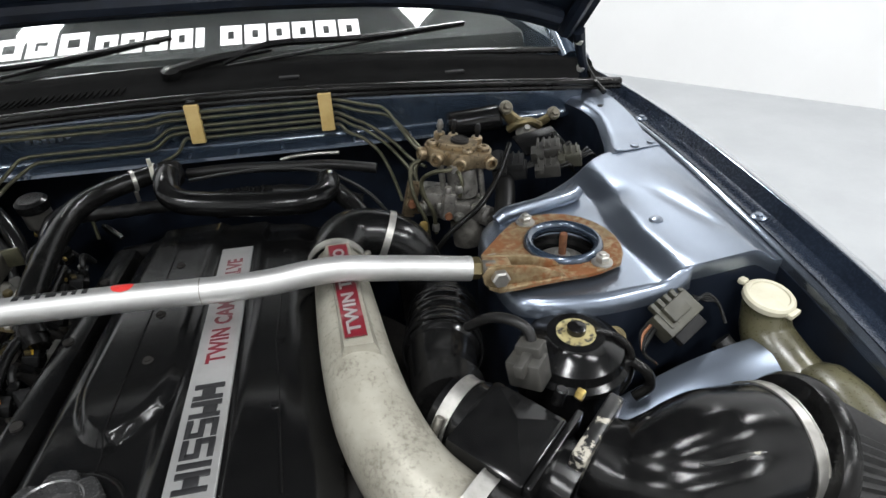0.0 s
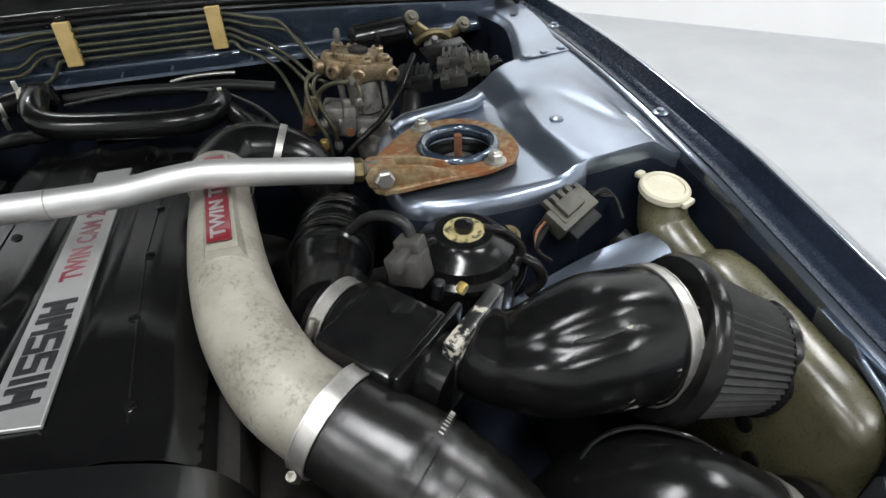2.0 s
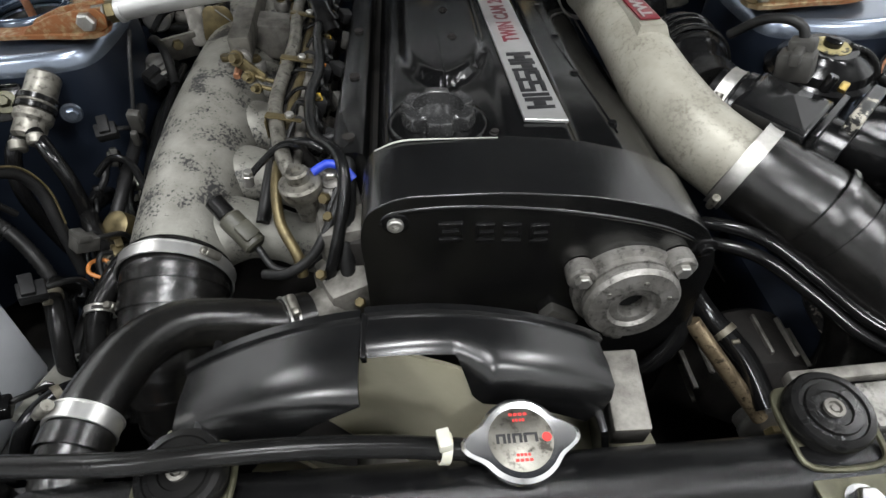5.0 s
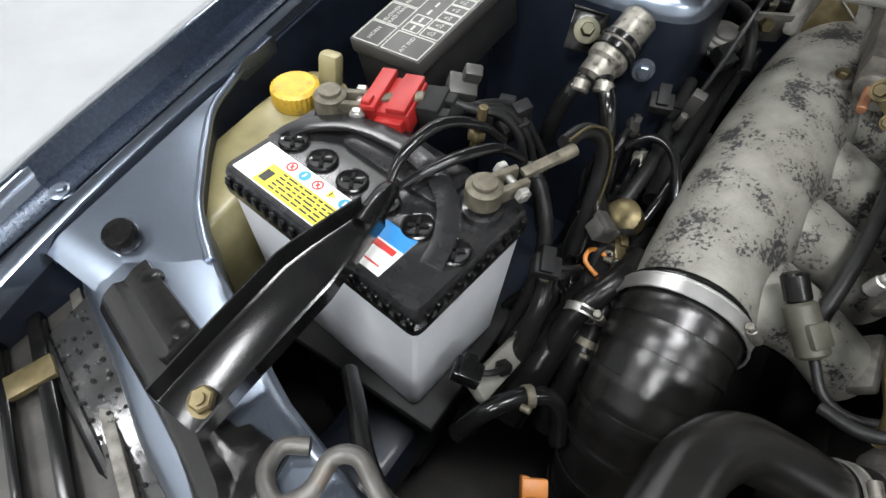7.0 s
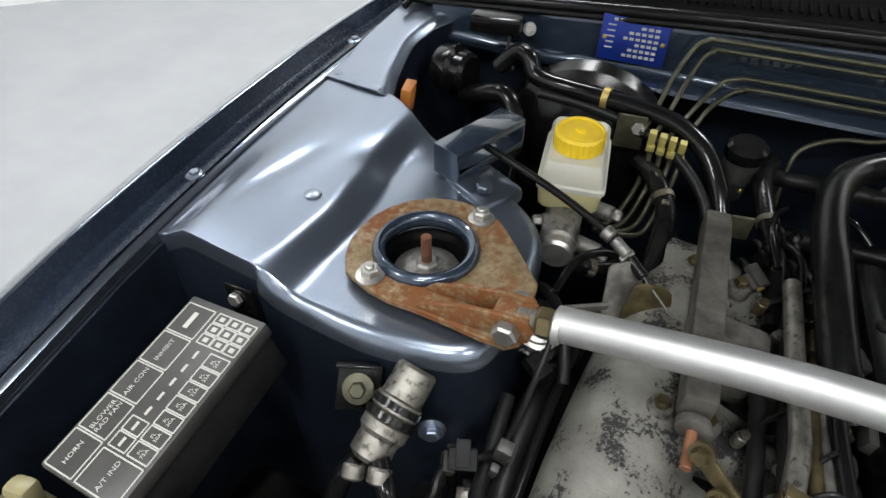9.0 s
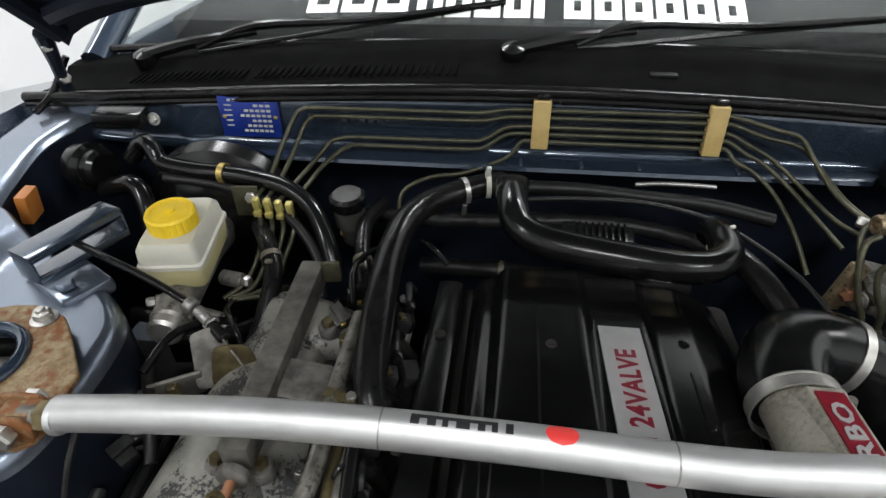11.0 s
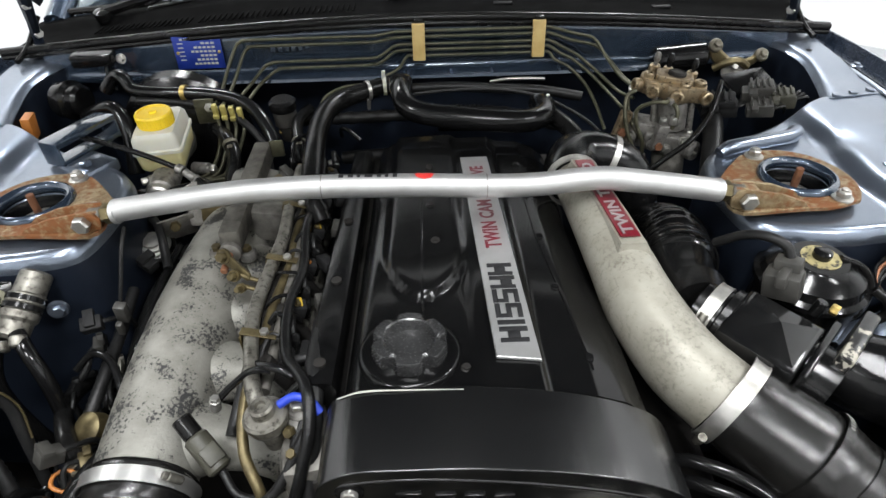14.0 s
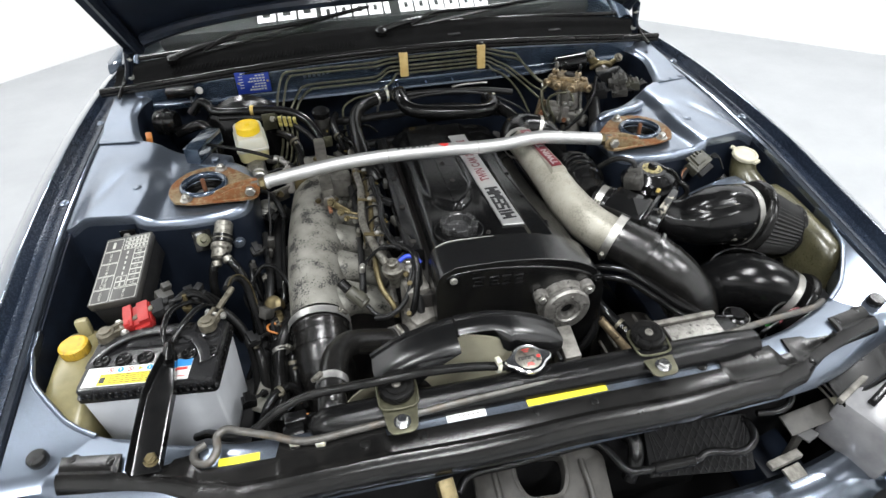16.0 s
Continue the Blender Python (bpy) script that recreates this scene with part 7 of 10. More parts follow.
for k, mt in enumerate(("red_ink", "blue_ink", "red_ink", "label_yellow", "blue_ink", "label_yellow")):
    c = V(BX0 + 0.044 + 0.0145 * k, BY0 + 0.0355, BT + 0.0010)
    if mt == "red_ink":
        part("symbol", join(lathe([(0.0034, 0), (0.0034, 0.0006), (0.0048, 0.0006), (0.0048, 0)], c, (0, 0, 1), 18, close=False), box((0.0075, 0.0012, 0.0006), c + V(0, 0, 0.0003), (0, 0, -45), 0), box((0.0026, 0.0034, 0.0005), c + V(0, 0, 0.0002), bevel=0)), M[mt], lab)
    else:
        part("symbol", lathe([(0.0050, 0), (0.0050, 0.0006)], c, (0, 0, 1), 16 if mt != "label_yellow" else 3), M[mt], lab)
        part("print_bar", box((0.0012, 0.0042, 0.0003), c + V(0, 0, 0.0008), bevel=0), M["white_ink"] if mt == "blue_ink" else M["black_ink"], lab)
rnd = random.Random(8)
for row in range(5):
    x = BX0 + 0.046
    while x < BX0 + 0.118:
        w = rnd.uniform(0.003, 0.010)
        part("print_bar", box((w, 0.0016, 0.0003), (x + w / 2, BY0 + 0.0255 - 0.0038 * row, BT + 0.0017), bevel=0), M["black_ink"], lab)
        x += w + 0.0018
part("print_bar", box((0.008, 0.011, 0.0003), (BX0 + 0.037, BY0 + 0.0165, BT + 0.0017), bevel=0), M["black_ink"], lab)
part("print_bar", box((0.007, 0.010, 0.0003), (BX0 + 0.0205, BY0 + 0.017, BT + 0.0011), bevel=0), M["pale_ink"], lab)
lab = part("label", box((0.030, 0.040, 0.0008), (BX1 - 0.054, BY0 + 0.026, BT + 0.0006), bevel=0), M["label_white"], lid, "white and blue maker label")
part("label_field", box((0.030, 0.015, 0.0006), (BX1 - 0.054, BY0 + 0.0385, BT + 0.0012), bevel=0), M["blue_ink"], lab)
part("print_bar", box((0.022, 0.005, 0.0005), (BX1 - 0.054, BY0 + 0.0265, BT + 0.0014), bevel=0), M["red_ink"], lab)
part("print_bar", box((0.020, 0.0014, 0.0005), (BX1 - 0.054, BY0 + 0.0120, BT + 0.0012), bevel=0), M["red_ink"], lab)
# flat carrying strap bowed over the caps, hinged at both ends
handle = [(BX0 + 0.006, BY0 + 0.046, BT - 0.004), (BX0 + 0.016, BY0 + 0.070, BT + 0.004), (BX0 + 0.045, BY0 + 0.093, BT + 0.010), (BX0 + 0.085, BY0 + 0.102, BT + 0.013), (BX0 + 0.128, BY0 + 0.099, BT + 0.013), (BX0 + 0.160, BY0 + 0.083, BT + 0.010), (BX0 + 0.178, BY0 + 0.060, BT + 0.006), (BX0 + 0.186, BY0 + 0.036, BT + 0.002)]
path = catmull(handle, 6)
rings = []
for k, p in enumerate(path):
    d = (path[min(k + 1, len(path) - 1)] - path[max(k - 1, 0)]).normalized()
    side_way = d.cross(V(0, 0, 1)).normalized()
    up = side_way.cross(d).normalized()
    rings.append([p + side_way * a * 0.0085 + up * b * 0.0016 for a, b in ((-1, -1), (1, -1), (1, 0.6), (0.8, 1), (-0.8, 1), (-1, 0.6))])
part("carry_handle", loft(rings), M["battery_lid"], t, angle=40)
for x, y in ((BX0 + 0.0185, BY1 - 0.027), (BX1 - 0.023, BY1 - 0.030)):
    part("terminal", lathe([(0.016, -0.002), (0.0155, 0.006), (0.012, 0.007), (0.009, 0.008), (0.008, 0.024)], (x, y, BT), (0, 0, 1), 20), M["battery_lid"], t)


def terminal_clamp(x, y, z, ang):
    t = thing("battery_clamp", (x, y, z), "grey lead battery terminal clamp", "battery clamp", "battery clamps")
    m = pose(x, y, z, 0, 0, ang)
    ring = part("ring", moved(lathe([(0.010, -0.010), (0.0138, -0.010), (0.0138, 0.004), (0.011, 0.006), (0.0095, 0.006), (0.009, 0.009), (0.002, 0.0095)], (0, 0, 0), (0, 0, 1), 24), m), M["dull_lead"], t)
    part("jaw", moved(join(box((0.026, 0.0055, 0.013), (0.020, 0.0075, -0.003), bevel=0.0012), box((0.026, 0.0055, 0.013), (0.020, -0.0075, -0.003), bevel=0.0012)), m), M["dull_lead"], t)
    part("tail", moved(join(box((0.036, 0.009, 0.006), (0.050, 0.0, 0.004), (0, -8, 0), 0.0015), rod((0.062, 0, 0.005), (0.078, 0, 0.008), 0.0052)), m), M["dull_lead"], t)
    part("bolt", moved(join(rod((0.024, -0.018, -0.003), (0.024, 0.016, -0.003), 0.0035), hexa(V(0.024, 0.012, -0.003), (0, 1, 0), 0.0065, 0.006), hexa(V(0.024, -0.012, -0.003), (0, -1, 0), 0.0065, 0.005)), m), M["steel"], t)


terminal_clamp(-0.615, -0.297, 0.857, 30)
terminal_clamp(-0.455, -0.317, 0.864, 62)
t = thing("terminal_cover", (-0.576, -0.268, 0.85), "bright red plastic fusible link cover", "terminal cover")
rm = pose(-0.572, -0.266, 0.852, 6, -8, 12)
part("cover", moved(join(box((0.046, 0.044, 0.020), (0, 0, 0), bevel=0.003), box((0.014, 0.048, 0.007), (-0.012, 0.0, 0.0125), bevel=0.0015), box((0.018, 0.044, 0.006), (0.012, 0.0, 0.012), bevel=0.0015), box((0.008, 0.010, 0.009), (-0.013, -0.018, 0.015), bevel=0.001), box((0.024, 0.008, 0.014), (0.006, -0.024, -0.002), bevel=0.001)), rm), M["red"], t)
part("link_strap", moved(join(box((0.026, 0.014, 0.003), (-0.032, -0.006, 0.002), (0, 6, -8), 0.001), hexa(V(-0.028, -0.006, 0.004), (0, 0, 1), 0.0062, 0.005)), rm), M["zinc_gold"], t, "tarnished metal link strap")
part("plug", moved(join(box((0.020, 0.030, 0.020), (0.034, 0.004, 0.0), bevel=0.002), box((0.012, 0.012, 0.012), (0.046, 0.010, 0.002), bevel=0.0015), box((0.012, 0.010, 0.012), (0.046, -0.006, 0.0), bevel=0.0015)), rm), M["black_matte"], t, "black lead plug")
for k in range(3):
    part("lead", tube([rm @ V(0.048, 0.010 - 0.008 * k, 0.002), (-0.510, -0.240 + 0.012 * k, 0.858 - 0.004 * k), (-0.492, -0.226 + 0.016 * k, 0.852 - 0.008 * k), (-0.474, -0.220 + 0.018 * k, 0.830 - 0.012 * k), (-0.465, -0.215 + 0.02 * k, 0.78)], 0.0040, 10, 5, ripple=(lambda f: 1 + 0.12 * math.sin(f * 190)) if k == 1 else None), M["wire_tape"], t)
# battery leads
t = thing("battery_lead", (-0.44, -0.26, 0.82), "thick black battery lead with a yellow stripe", "battery lead", "battery leads")
part("lead", tube([(-0.428, -0.248, 0.872), (-0.424, -0.222, 0.868), (-0.416, -0.200, 0.852), (-0.408, -0.195, 0.825), (-0.404, -0.205, 0.79), (-0.40, -0.22, 0.73)], 0.0060, 12, 6), M["wire_tape"], t)
part("stripe", tube([(-0.424, -0.250, 0.8785), (-0.419, -0.222, 0.8745), (-0.409, -0.199, 0.857), (-0.400, -0.194, 0.825), (-0.396, -0.206, 0.79)], 0.0012, 8, 5), M["zinc_gold"], t, "thin amber wire")
t = thing("battery_lead", (-0.50, -0.24, 0.84), "thick black cable loops behind the battery", "battery lead", "battery leads")
for pts in ([(-0.517, -0.350, 0.852), (-0.520, -0.325, 0.868), (-0.512, -0.290, 0.876), (-0.494, -0.262, 0.866), (-0.478, -0.245, 0.845)], [(-0.514, -0.348, 0.851), (-0.502, -0.326, 0.860), (-0.486, -0.300, 0.866), (-0.470, -0.272, 0.862), (-0.458, -0.250, 0.842)]):
    part("lead", tube(pts, [0.002, 0.0036, 0.0042, 0.004, 0.0035], 12, 6, wide=1.3), M["black_gloss"], t)
part("stud", join(rod((-0.497, -0.262, 0.83), (-0.494, -0.256, 0.880), 0.004), hexa(V(-0.496, -0.260, 0.850), (0, 0.1, 1), 0.008, 0.008)), M["zinc_gold"], t)
# hold-down bracket
t = thing("battery_bracket", (-0.515, -0.53, 0.80), "black channel-section battery hold-down bracket", "battery bracket")
a, b = V(-0.520, -0.548, 0.826), V(-0.4995, -0.386, 0.869)
path = [a, a.lerp(b, 0.35) + V(0, 0, 0.004), a.lerp(b, 0.7) + V(0, 0, 0.005), b]
rings = []
for k, p in enumerate(catmull(path, 5)):
    f = k / 15
    w = 0.0220 - 0.011 * max(0, (f - 0.6) / 0.4)
    prof = [(-w, 0.014), (-w + 0.0016, 0.0145), (-w + 0.0034, 0.001), (-w + 0.006, 0.0), (w - 0.006, 0.0), (w - 0.0034, 0.001), (w - 0.0016, 0.0145), (w, 0.014), (w - 0.0012, -0.0025), (-w + 0.0012, -0.0025)]
    rings.append([p + V(x, 0, z) for x, z in prof])
part("channel", loft(rings), M["black_gloss"], t, angle=35)
part("bolt", join(lathe([(0.011, 0), (0.011, 0.002)], (-0.514, -0.531, 0.8295), (0, -0.25, 1), 18), hexa(V(-0.514, -0.5315, 0.831), (0, -0.25, 1), 0.0085, 0.006), lathe([(0.004, 0.008), (0.004, 0.010)], (-0.514, -0.5315, 0.829), (0, -0.25, 1), 12)), M["zinc_gold"], t)
part("tip", tube([b + V(0, -0.01, 0), b + V(-0.004, 0.02, 0.004), b + V(-0.010, 0.035, -0.012)], [0.0095, 0.008, 0.005], 10, 4), M["black_gloss"], t)

# coolant bottle
def bottle_ring(z, x0, x1, y0, y1, r=0.02):
    return [(x, y, z) for x, y in rounded([(x0, y0), (x1, y0), (x1, y1), (x0, y1)], r, 4)]


t = thing("coolant_bottle", (-0.70, -0.32, 0.62), "yellowed plastic coolant bottle with a bright yellow cap", "coolant bottle")
part("body", loft([bottle_ring(0.580, -0.721, -0.658, -0.47, -0.225), bottle_ring(0.600, -0.726, -0.650, -0.478, -0.215), bottle_ring(0.744, -0.726, -0.650, -0.478, -0.215), bottle_ring(0.779, -0.724, -0.652, -0.44, -0.213), bottle_ring(0.801, -0.716, -0.658, -0.31, -0.22), bottle_ring(0.806, -0.708, -0.666, -0.295, -0.232)]), M["cream_dark"], t, angle=50)
part("cap", lathe([(0.021, -0.006), (0.0225, -0.004), (0.0225, 0.012), (0.019, 0.0145), (0.015, 0.0135)], (-0.684, -0.273, 0.812), (0, 0, 1), 60, lobes=lambda a, r, h: r + (0.0006 * math.cos(30 * a) if r > 0.021 else 0)), M["amber_cap"], t, "ribbed yellow cap")
part("spout", box((0.022, 0.018, 0.036), (-0.680, -0.228, 0.818), (-12, 0, 10), 0.006), M["cream_dark"], t)

# ---- relay and fuse box ----
t = thing("fuse_box", (-0.63, -0.13, 0.78), "black fuse box with a printed dark grey lid", "fuse box")
F1, F2, F3, F4 = V(-0.663, -0.047, 0.873), V(-0.576, -0.053, 0.883), V(-0.585, -0.216, 0.857), V(-0.670, -0.212, 0.848)
ex = ((F2 - F1) + (F3 - F4)).normalized()
ey = ((F1 - F4) + (F2 - F3)).normalized()
ez = ex.cross(ey).normalized()
ey = ez.cross(ex)
fo = (F1 + F2 + F3 + F4) / 4
FM = Matrix((ex, ey, ez)).transposed().to_4x4()
FM.translation = fo
FW, FL = 0.086, 0.164
part("body", moved(join(box((FW - 0.004, FL - 0.004, 0.055), (0, 0, -0.034), bevel=0.004)), FM), M["black_matte"], t)
lid = part("lid", moved(box((FW, FL, 0.016), (0, 0, -0.008), bevel=0.003), FM), M["fuse_lid"], t, "printed dark grey lid")


def lid_box(x0, y0, x1, y1):
    w = 0.0011
    g = [box((x1 - x0, w, 0.0004), ((x0 + x1) / 2, y, 0.0002), bevel=0) for y in (y0, y1)] + [box((w, y1 - y0, 0.0004), (x, (y0 + y1) / 2, 0.0002), bevel=0) for x in (x0, x1)]
    part("printed_frame", moved(join(*g), FM), M["pale_ink"], lid)


def lid_text(s, x, y, size):
    """Print that reads from the fender's side."""
    m = FM @ Matrix.Translation((x, y, 0.0003)) @ Matrix.Rotation(radians(90), 4, "Z")
    part("print", text(s, size, m, 0.0001), M["pale_ink"], lid)


hx = FW / 2 - 0.004
big = [(-0.079, -0.050, "HORN"), (-0.048, -0.019, "BLOWER\nRAD FAN"), (-0.017, 0.012, "AIR CON"), (0.014, 0.043, "INHIBIT"), (0.045, 0.074, "")]
for y0, y1, s in big:
    lid_box(-hx, y0, -0.008, y1)
    if s:
        lid_text(s, -0.024, (y0 + y1) / 2, 0.0062)
    else:
        part("print_bar", moved(box((0.005, 0.016, 0.0004), (-0.024, (y0 + y1) / 2, 0.0002), bevel=0), FM), M["pale_ink"], lid)
lid_box(-0.004, -0.079, hx, -0.052)
lid_text("A/T IND", 0.017, -0.0655, 0.0062)
amps = ["FL\n75A", "FL\n30A", "FL\n30A", "FL\n30A", "FL\n25A", "FL\n25A", "FL\n25A"]
for k in range(7):
    y0 = -0.049 + 0.0130 * k
    lid_box(0.018, y0, hx, y0 + 0.0115)
    lid_text(amps[k], 0.028, y0 + 0.0058, 0.0044)
    if k < 2:
        lid_box(-0.003, y0, 0.015, y0 + 0.0115)
    part("print_bar", moved(box((0.0025, 0.007, 0.0004), (0.006, y0 + 0.0058, 0.0002), bevel=0), FM), M["pale_ink"], lid)
for k in range(3):
    y0 = 0.0445 + 0.0105 * k
    for j in range(3):
        lid_box(-0.003 + 0.0145 * j, y0, 0.0100 + 0.0145 * j, y0 + 0.009)
        part("print_bar", moved(box((0.005, 0.004, 0.0004), (0.0035 + 0.0145 * j, y0 + 0.0045, 0.0002), bevel=0), FM), M["pale_ink"], lid)
t2 = thing("fuse_box_bracket", (-0.632, -0.02, 0.84), "black bracket holding the fuse box to the tower", "bracket")
part("plate", box((0.030, 0.004, 0.045), (-0.632, -0.026, 0.852), (0, 0, 0), 0.0015), M["black_satin"], t2)
part("bolt", hexa(V(-0.634, -0.029, 0.862), (0, -1, 0.2), 0.007, 0.006), M["steel"], t2)

# relay connectors beside the fuse box
for p, r, m in (((-0.545, -0.205, 0.842), (20, 10, 35), "grey_plastic"), ((-0.553, -0.225, 0.825), (10, 0, 30), "black_matte"), ((-0.492, -0.205, 0.828), (15, -10, 60), "black_matte"), ((-0.52, -0.175, 0.80), (0, 0, 20), "black_matte")):
    t = thing("relay_plug", p, "dark wiring plug beside the battery", "wiring plug", "wiring plugs")
    part("shell", join(box((0.026, 0.022, 0.020), p, r, 0.002), box((0.016, 0.012, 0.030), V(*p) + V(0.004, 0.008, 0.008), r, 0.002)), M[m], t)

# air conditioning valve on the tower
t = thing("aircon_valve", (-0.465, -0.06, 0.78), "aluminium air conditioning valve with black bands and pipes", "aircon valve")
v0, v1 = V(-0.464, -0.098, 0.822), V(-0.452, -0.034, 0.860)
d = (v1 - v0)
part("body", lathe([(0.012, 0.0), (0.017, 0.004), (0.017, 0.020), (0.020, 0.024), (0.020, 0.032), (0.0175, 0.034), (0.0175, 0.040), (0.020, 0.042), (0.020, 0.052), (0.0175, 0.054), (0.0175, 0.078), (0.015, 0.081)], v0, d, 28), M["valve_alu"], t, angle=30)
for h in (0.037, 0.047):
    part("band", band(v0 + d.normalized() * h, d, 0.0195, 0.006, 0.002), M["black_satin"], t)
part("pipe", tube([v0 + V(-0.005, -0.003, 0.006), (-0.477, -0.115, 0.812), (-0.484, -0.126, 0.77), (-0.48, -0.125, 0.70), (-0.465, -0.12, 0.62)], 0.0085, 14, 6), M["black_gloss"], t)
part("pipe", tube([v0 + V(0.012, 0.0, 0.010), (-0.436, -0.116, 0.818), (-0.422, -0.130, 0.785), (-0.42, -0.14, 0.73), (-0.425, -0.15, 0.66)], 0.0085, 14, 6), M["black_gloss"], t)
for p in (v0 + V(-0.006, -0.006, 0.004), v0 + V(0.016, -0.004, 0.010)):
    part("collar", rod(p, p + V(0.002, -0.010, -0.008), 0.0095, 16), M["valve_alu"], t)
t = thing("valve_plate", (-0.512, -0.05, 0.83), "black mounting plate with an olive zinc bolt", "bracket")
part("plate", join(box((0.036, 0.003, 0.040), (-0.494, -0.055, 0.844), (-30, 12, 30), 0.001), box((0.036, 0.012, 0.003), (-0.498, -0.046, 0.861), (-30, 12, 30), 0.001)), M["black_gloss"], t)
part("bolt", join(lathe([(0.013, 0), (0.013, 0.003), (0.009, 0.004)], (-0.493, -0.057, 0.846), (0.3, -0.65, 0.7), 18), hexa(V(-0.492, -0.059, 0.848), (0.3, -0.65, 0.7), 0.007, 0.008)), M["pipe_olive"], t)
t = thing("tower_bolt", (-0.405, -0.05, 0.82), "blue painted bolt in the tower side", "bolt")
part("head", join(lathe([(0.012, 0), (0.0105, 0.004)], (-0.428, -0.056, 0.828), (0.4, -0.9, 0.1), 20), hexa(V(-0.427, -0.058, 0.828), (0.4, -0.9, 0.1), 0.0072, 0.006)), M["paint"], t)
t = thing("loose_connector", (-0.372, -0.03, 0.80), "grey single-wire connector hanging on its lead", "wiring plug")
part("shell", join(box((0.014, 0.012, 0.030), (-0.372, -0.035, 0.800), (10, 10, 0), 0.002), box((0.008, 0.008, 0.022), (-0.376, -0.045, 0.782), (10, 10, 0), 0.002)), M["grey_plastic"], t)
part("wire", tube([(-0.371, -0.030, 0.814), (-0.366, -0.018, 0.84), (-0.362, 0.0, 0.87), (-0.36, 0.02, 0.89)], 0.0025, 8, 5), M["wire_tape"], t)

# hoses and looms in the dark between battery and plenum
def dark_hose(pts, r, mat="black_rubber", label="black rubber hose low in the engine bay", name="hose", cat="hose", grp="bay hoses"):
    t = thing(name, pts[0], label, cat, grp)
    part("hose", tube(pts, r, 14, 6), M[mat], t, angle=60)
    return t


dark_hose([(-0.40, -0.12, 0.70), (-0.385, -0.17, 0.72), (-0.37, -0.24, 0.715), (-0.375, -0.30, 0.69), (-0.38, -0.36, 0.64)], 0.017)
dark_hose([(-0.345, -0.20, 0.74), (-0.352, -0.24, 0.745), (-0.37, -0.28, 0.72), (-0.372, -0.33, 0.66)], 0.012)
dark_hose([(-0.36, -0.10, 0.72), (-0.37, -0.02, 0.74), (-0.365, 0.06, 0.76), (-0.35, 0.14, 0.76)], 0.014, "wire_tape", "black wrapped wiring loom along the plenum", "wiring_loom", "wiring loom", "looms")
dark_hose([(-0.41, -0.16, 0.66), (-0.40, -0.22, 0.69), (-0.405, -0.30, 0.67), (-0.41, -0.38, 0.60)], 0.011, "wire_tape", "black wrapped wiring loom along the plenum", "wiring_loom", "wiring loom", "looms")
for p in ((-0.392, -0.30, 0.675), (-0.365, -0.275, 0.727)):
    hose_clamp(p, (0.1, -0.9, -0.3), 0.018 if p[0] < -0.38 else 0.0135, 0.008, 20)
t = thing("idle_valve", (-0.35, -0.17, 0.70), "gold zinc and black solenoid beside the plenum", "solenoid")
part("coil", lathe([(0.014, 0), (0.018, 0.003), (0.018, 0.02), (0.012, 0.024), (0.006, 0.025)], (-0.372, -0.155, 0.73), (-0.3, -0.5, 0.8), 22), M["zinc_gold"], t)
part("bracket", box((0.03, 0.05, 0.006), (-0.360, -0.17, 0.715), (20, 20, 30), 0.002), M["zinc_gold"], t)
t = thing("engine_mount_bracket", (-0.395, -0.36, 0.66), "flaky grey bracket beside the battery", "bracket")
part("arm", box((0.022, 0.075, 0.012), (-0.402, -0.350, 0.700), (-18, 30, -14), 0.003), M["plenum"], t)
part("bolt", hexa(V(-0.398, -0.352, 0.708), (0.4, -0.3, 0.9), 0.008, 0.006), M["black_satin"], t)


# ---- brake master cylinder and booster ----
t = thing("brake_booster", (-0.44, 0.45, 0.82), "black round brake booster against the bulkhead", "brake booster")
part("shell", lathe([(0.06, -0.03), (0.11, -0.02), (0.118, 0.0), (0.112, 0.02), (0.07, 0.045), (0.05, 0.048)], (-0.43, 0.435, 0.815), (0.0, -1, 0.05), 40), M["black_satin"], t)
part("neck", lathe([(0.025, 0), (0.025, 0.03)], (-0.43, 0.39, 0.82), (0, -1, 0), 20), M["cast_dark"], t)
t = thing("brake_master_cylinder", (-0.41, 0.25, 0.80), "cast brake master cylinder carrying a milky reservoir with a yellow cap", "master cylinder")
part("cylinder", rod((-0.425, 0.39, 0.832), (-0.398, 0.196, 0.829), 0.021, 22), M["cast"], t)
part("end_plug", rod((-0.398, 0.199, 0.829), (-0.396, 0.182, 0.829), 0.019, 22), M["steel"], t)
for a, b, r in (((-0.405, 0.235, 0.835), (-0.425, 0.225, 0.836), 0.008), ((-0.385, 0.30, 0.815), (-0.355, 0.295, 0.815), 0.010), ((-0.385, 0.235, 0.81), (-0.355, 0.23, 0.808), 0.010)):
    part("boss", rod(a, b, r), M["cast"], t)
    part("boss_nut", hexa(V(*b), V(*b) - V(*a), r * 0.75, 0.010), M["steel"], t)
RB = pose(-0.410, 0.287, 0.887, 3, 0, 9)


def res_ring(z, wx, wy, oy=0.0, r=0.008):
    return [RB @ V(x, y, z) for x, y in rounded([(-wx, -wy + oy), (wx, -wy + oy), (wx, wy + oy), (-wx, wy + oy)], r, 3)]


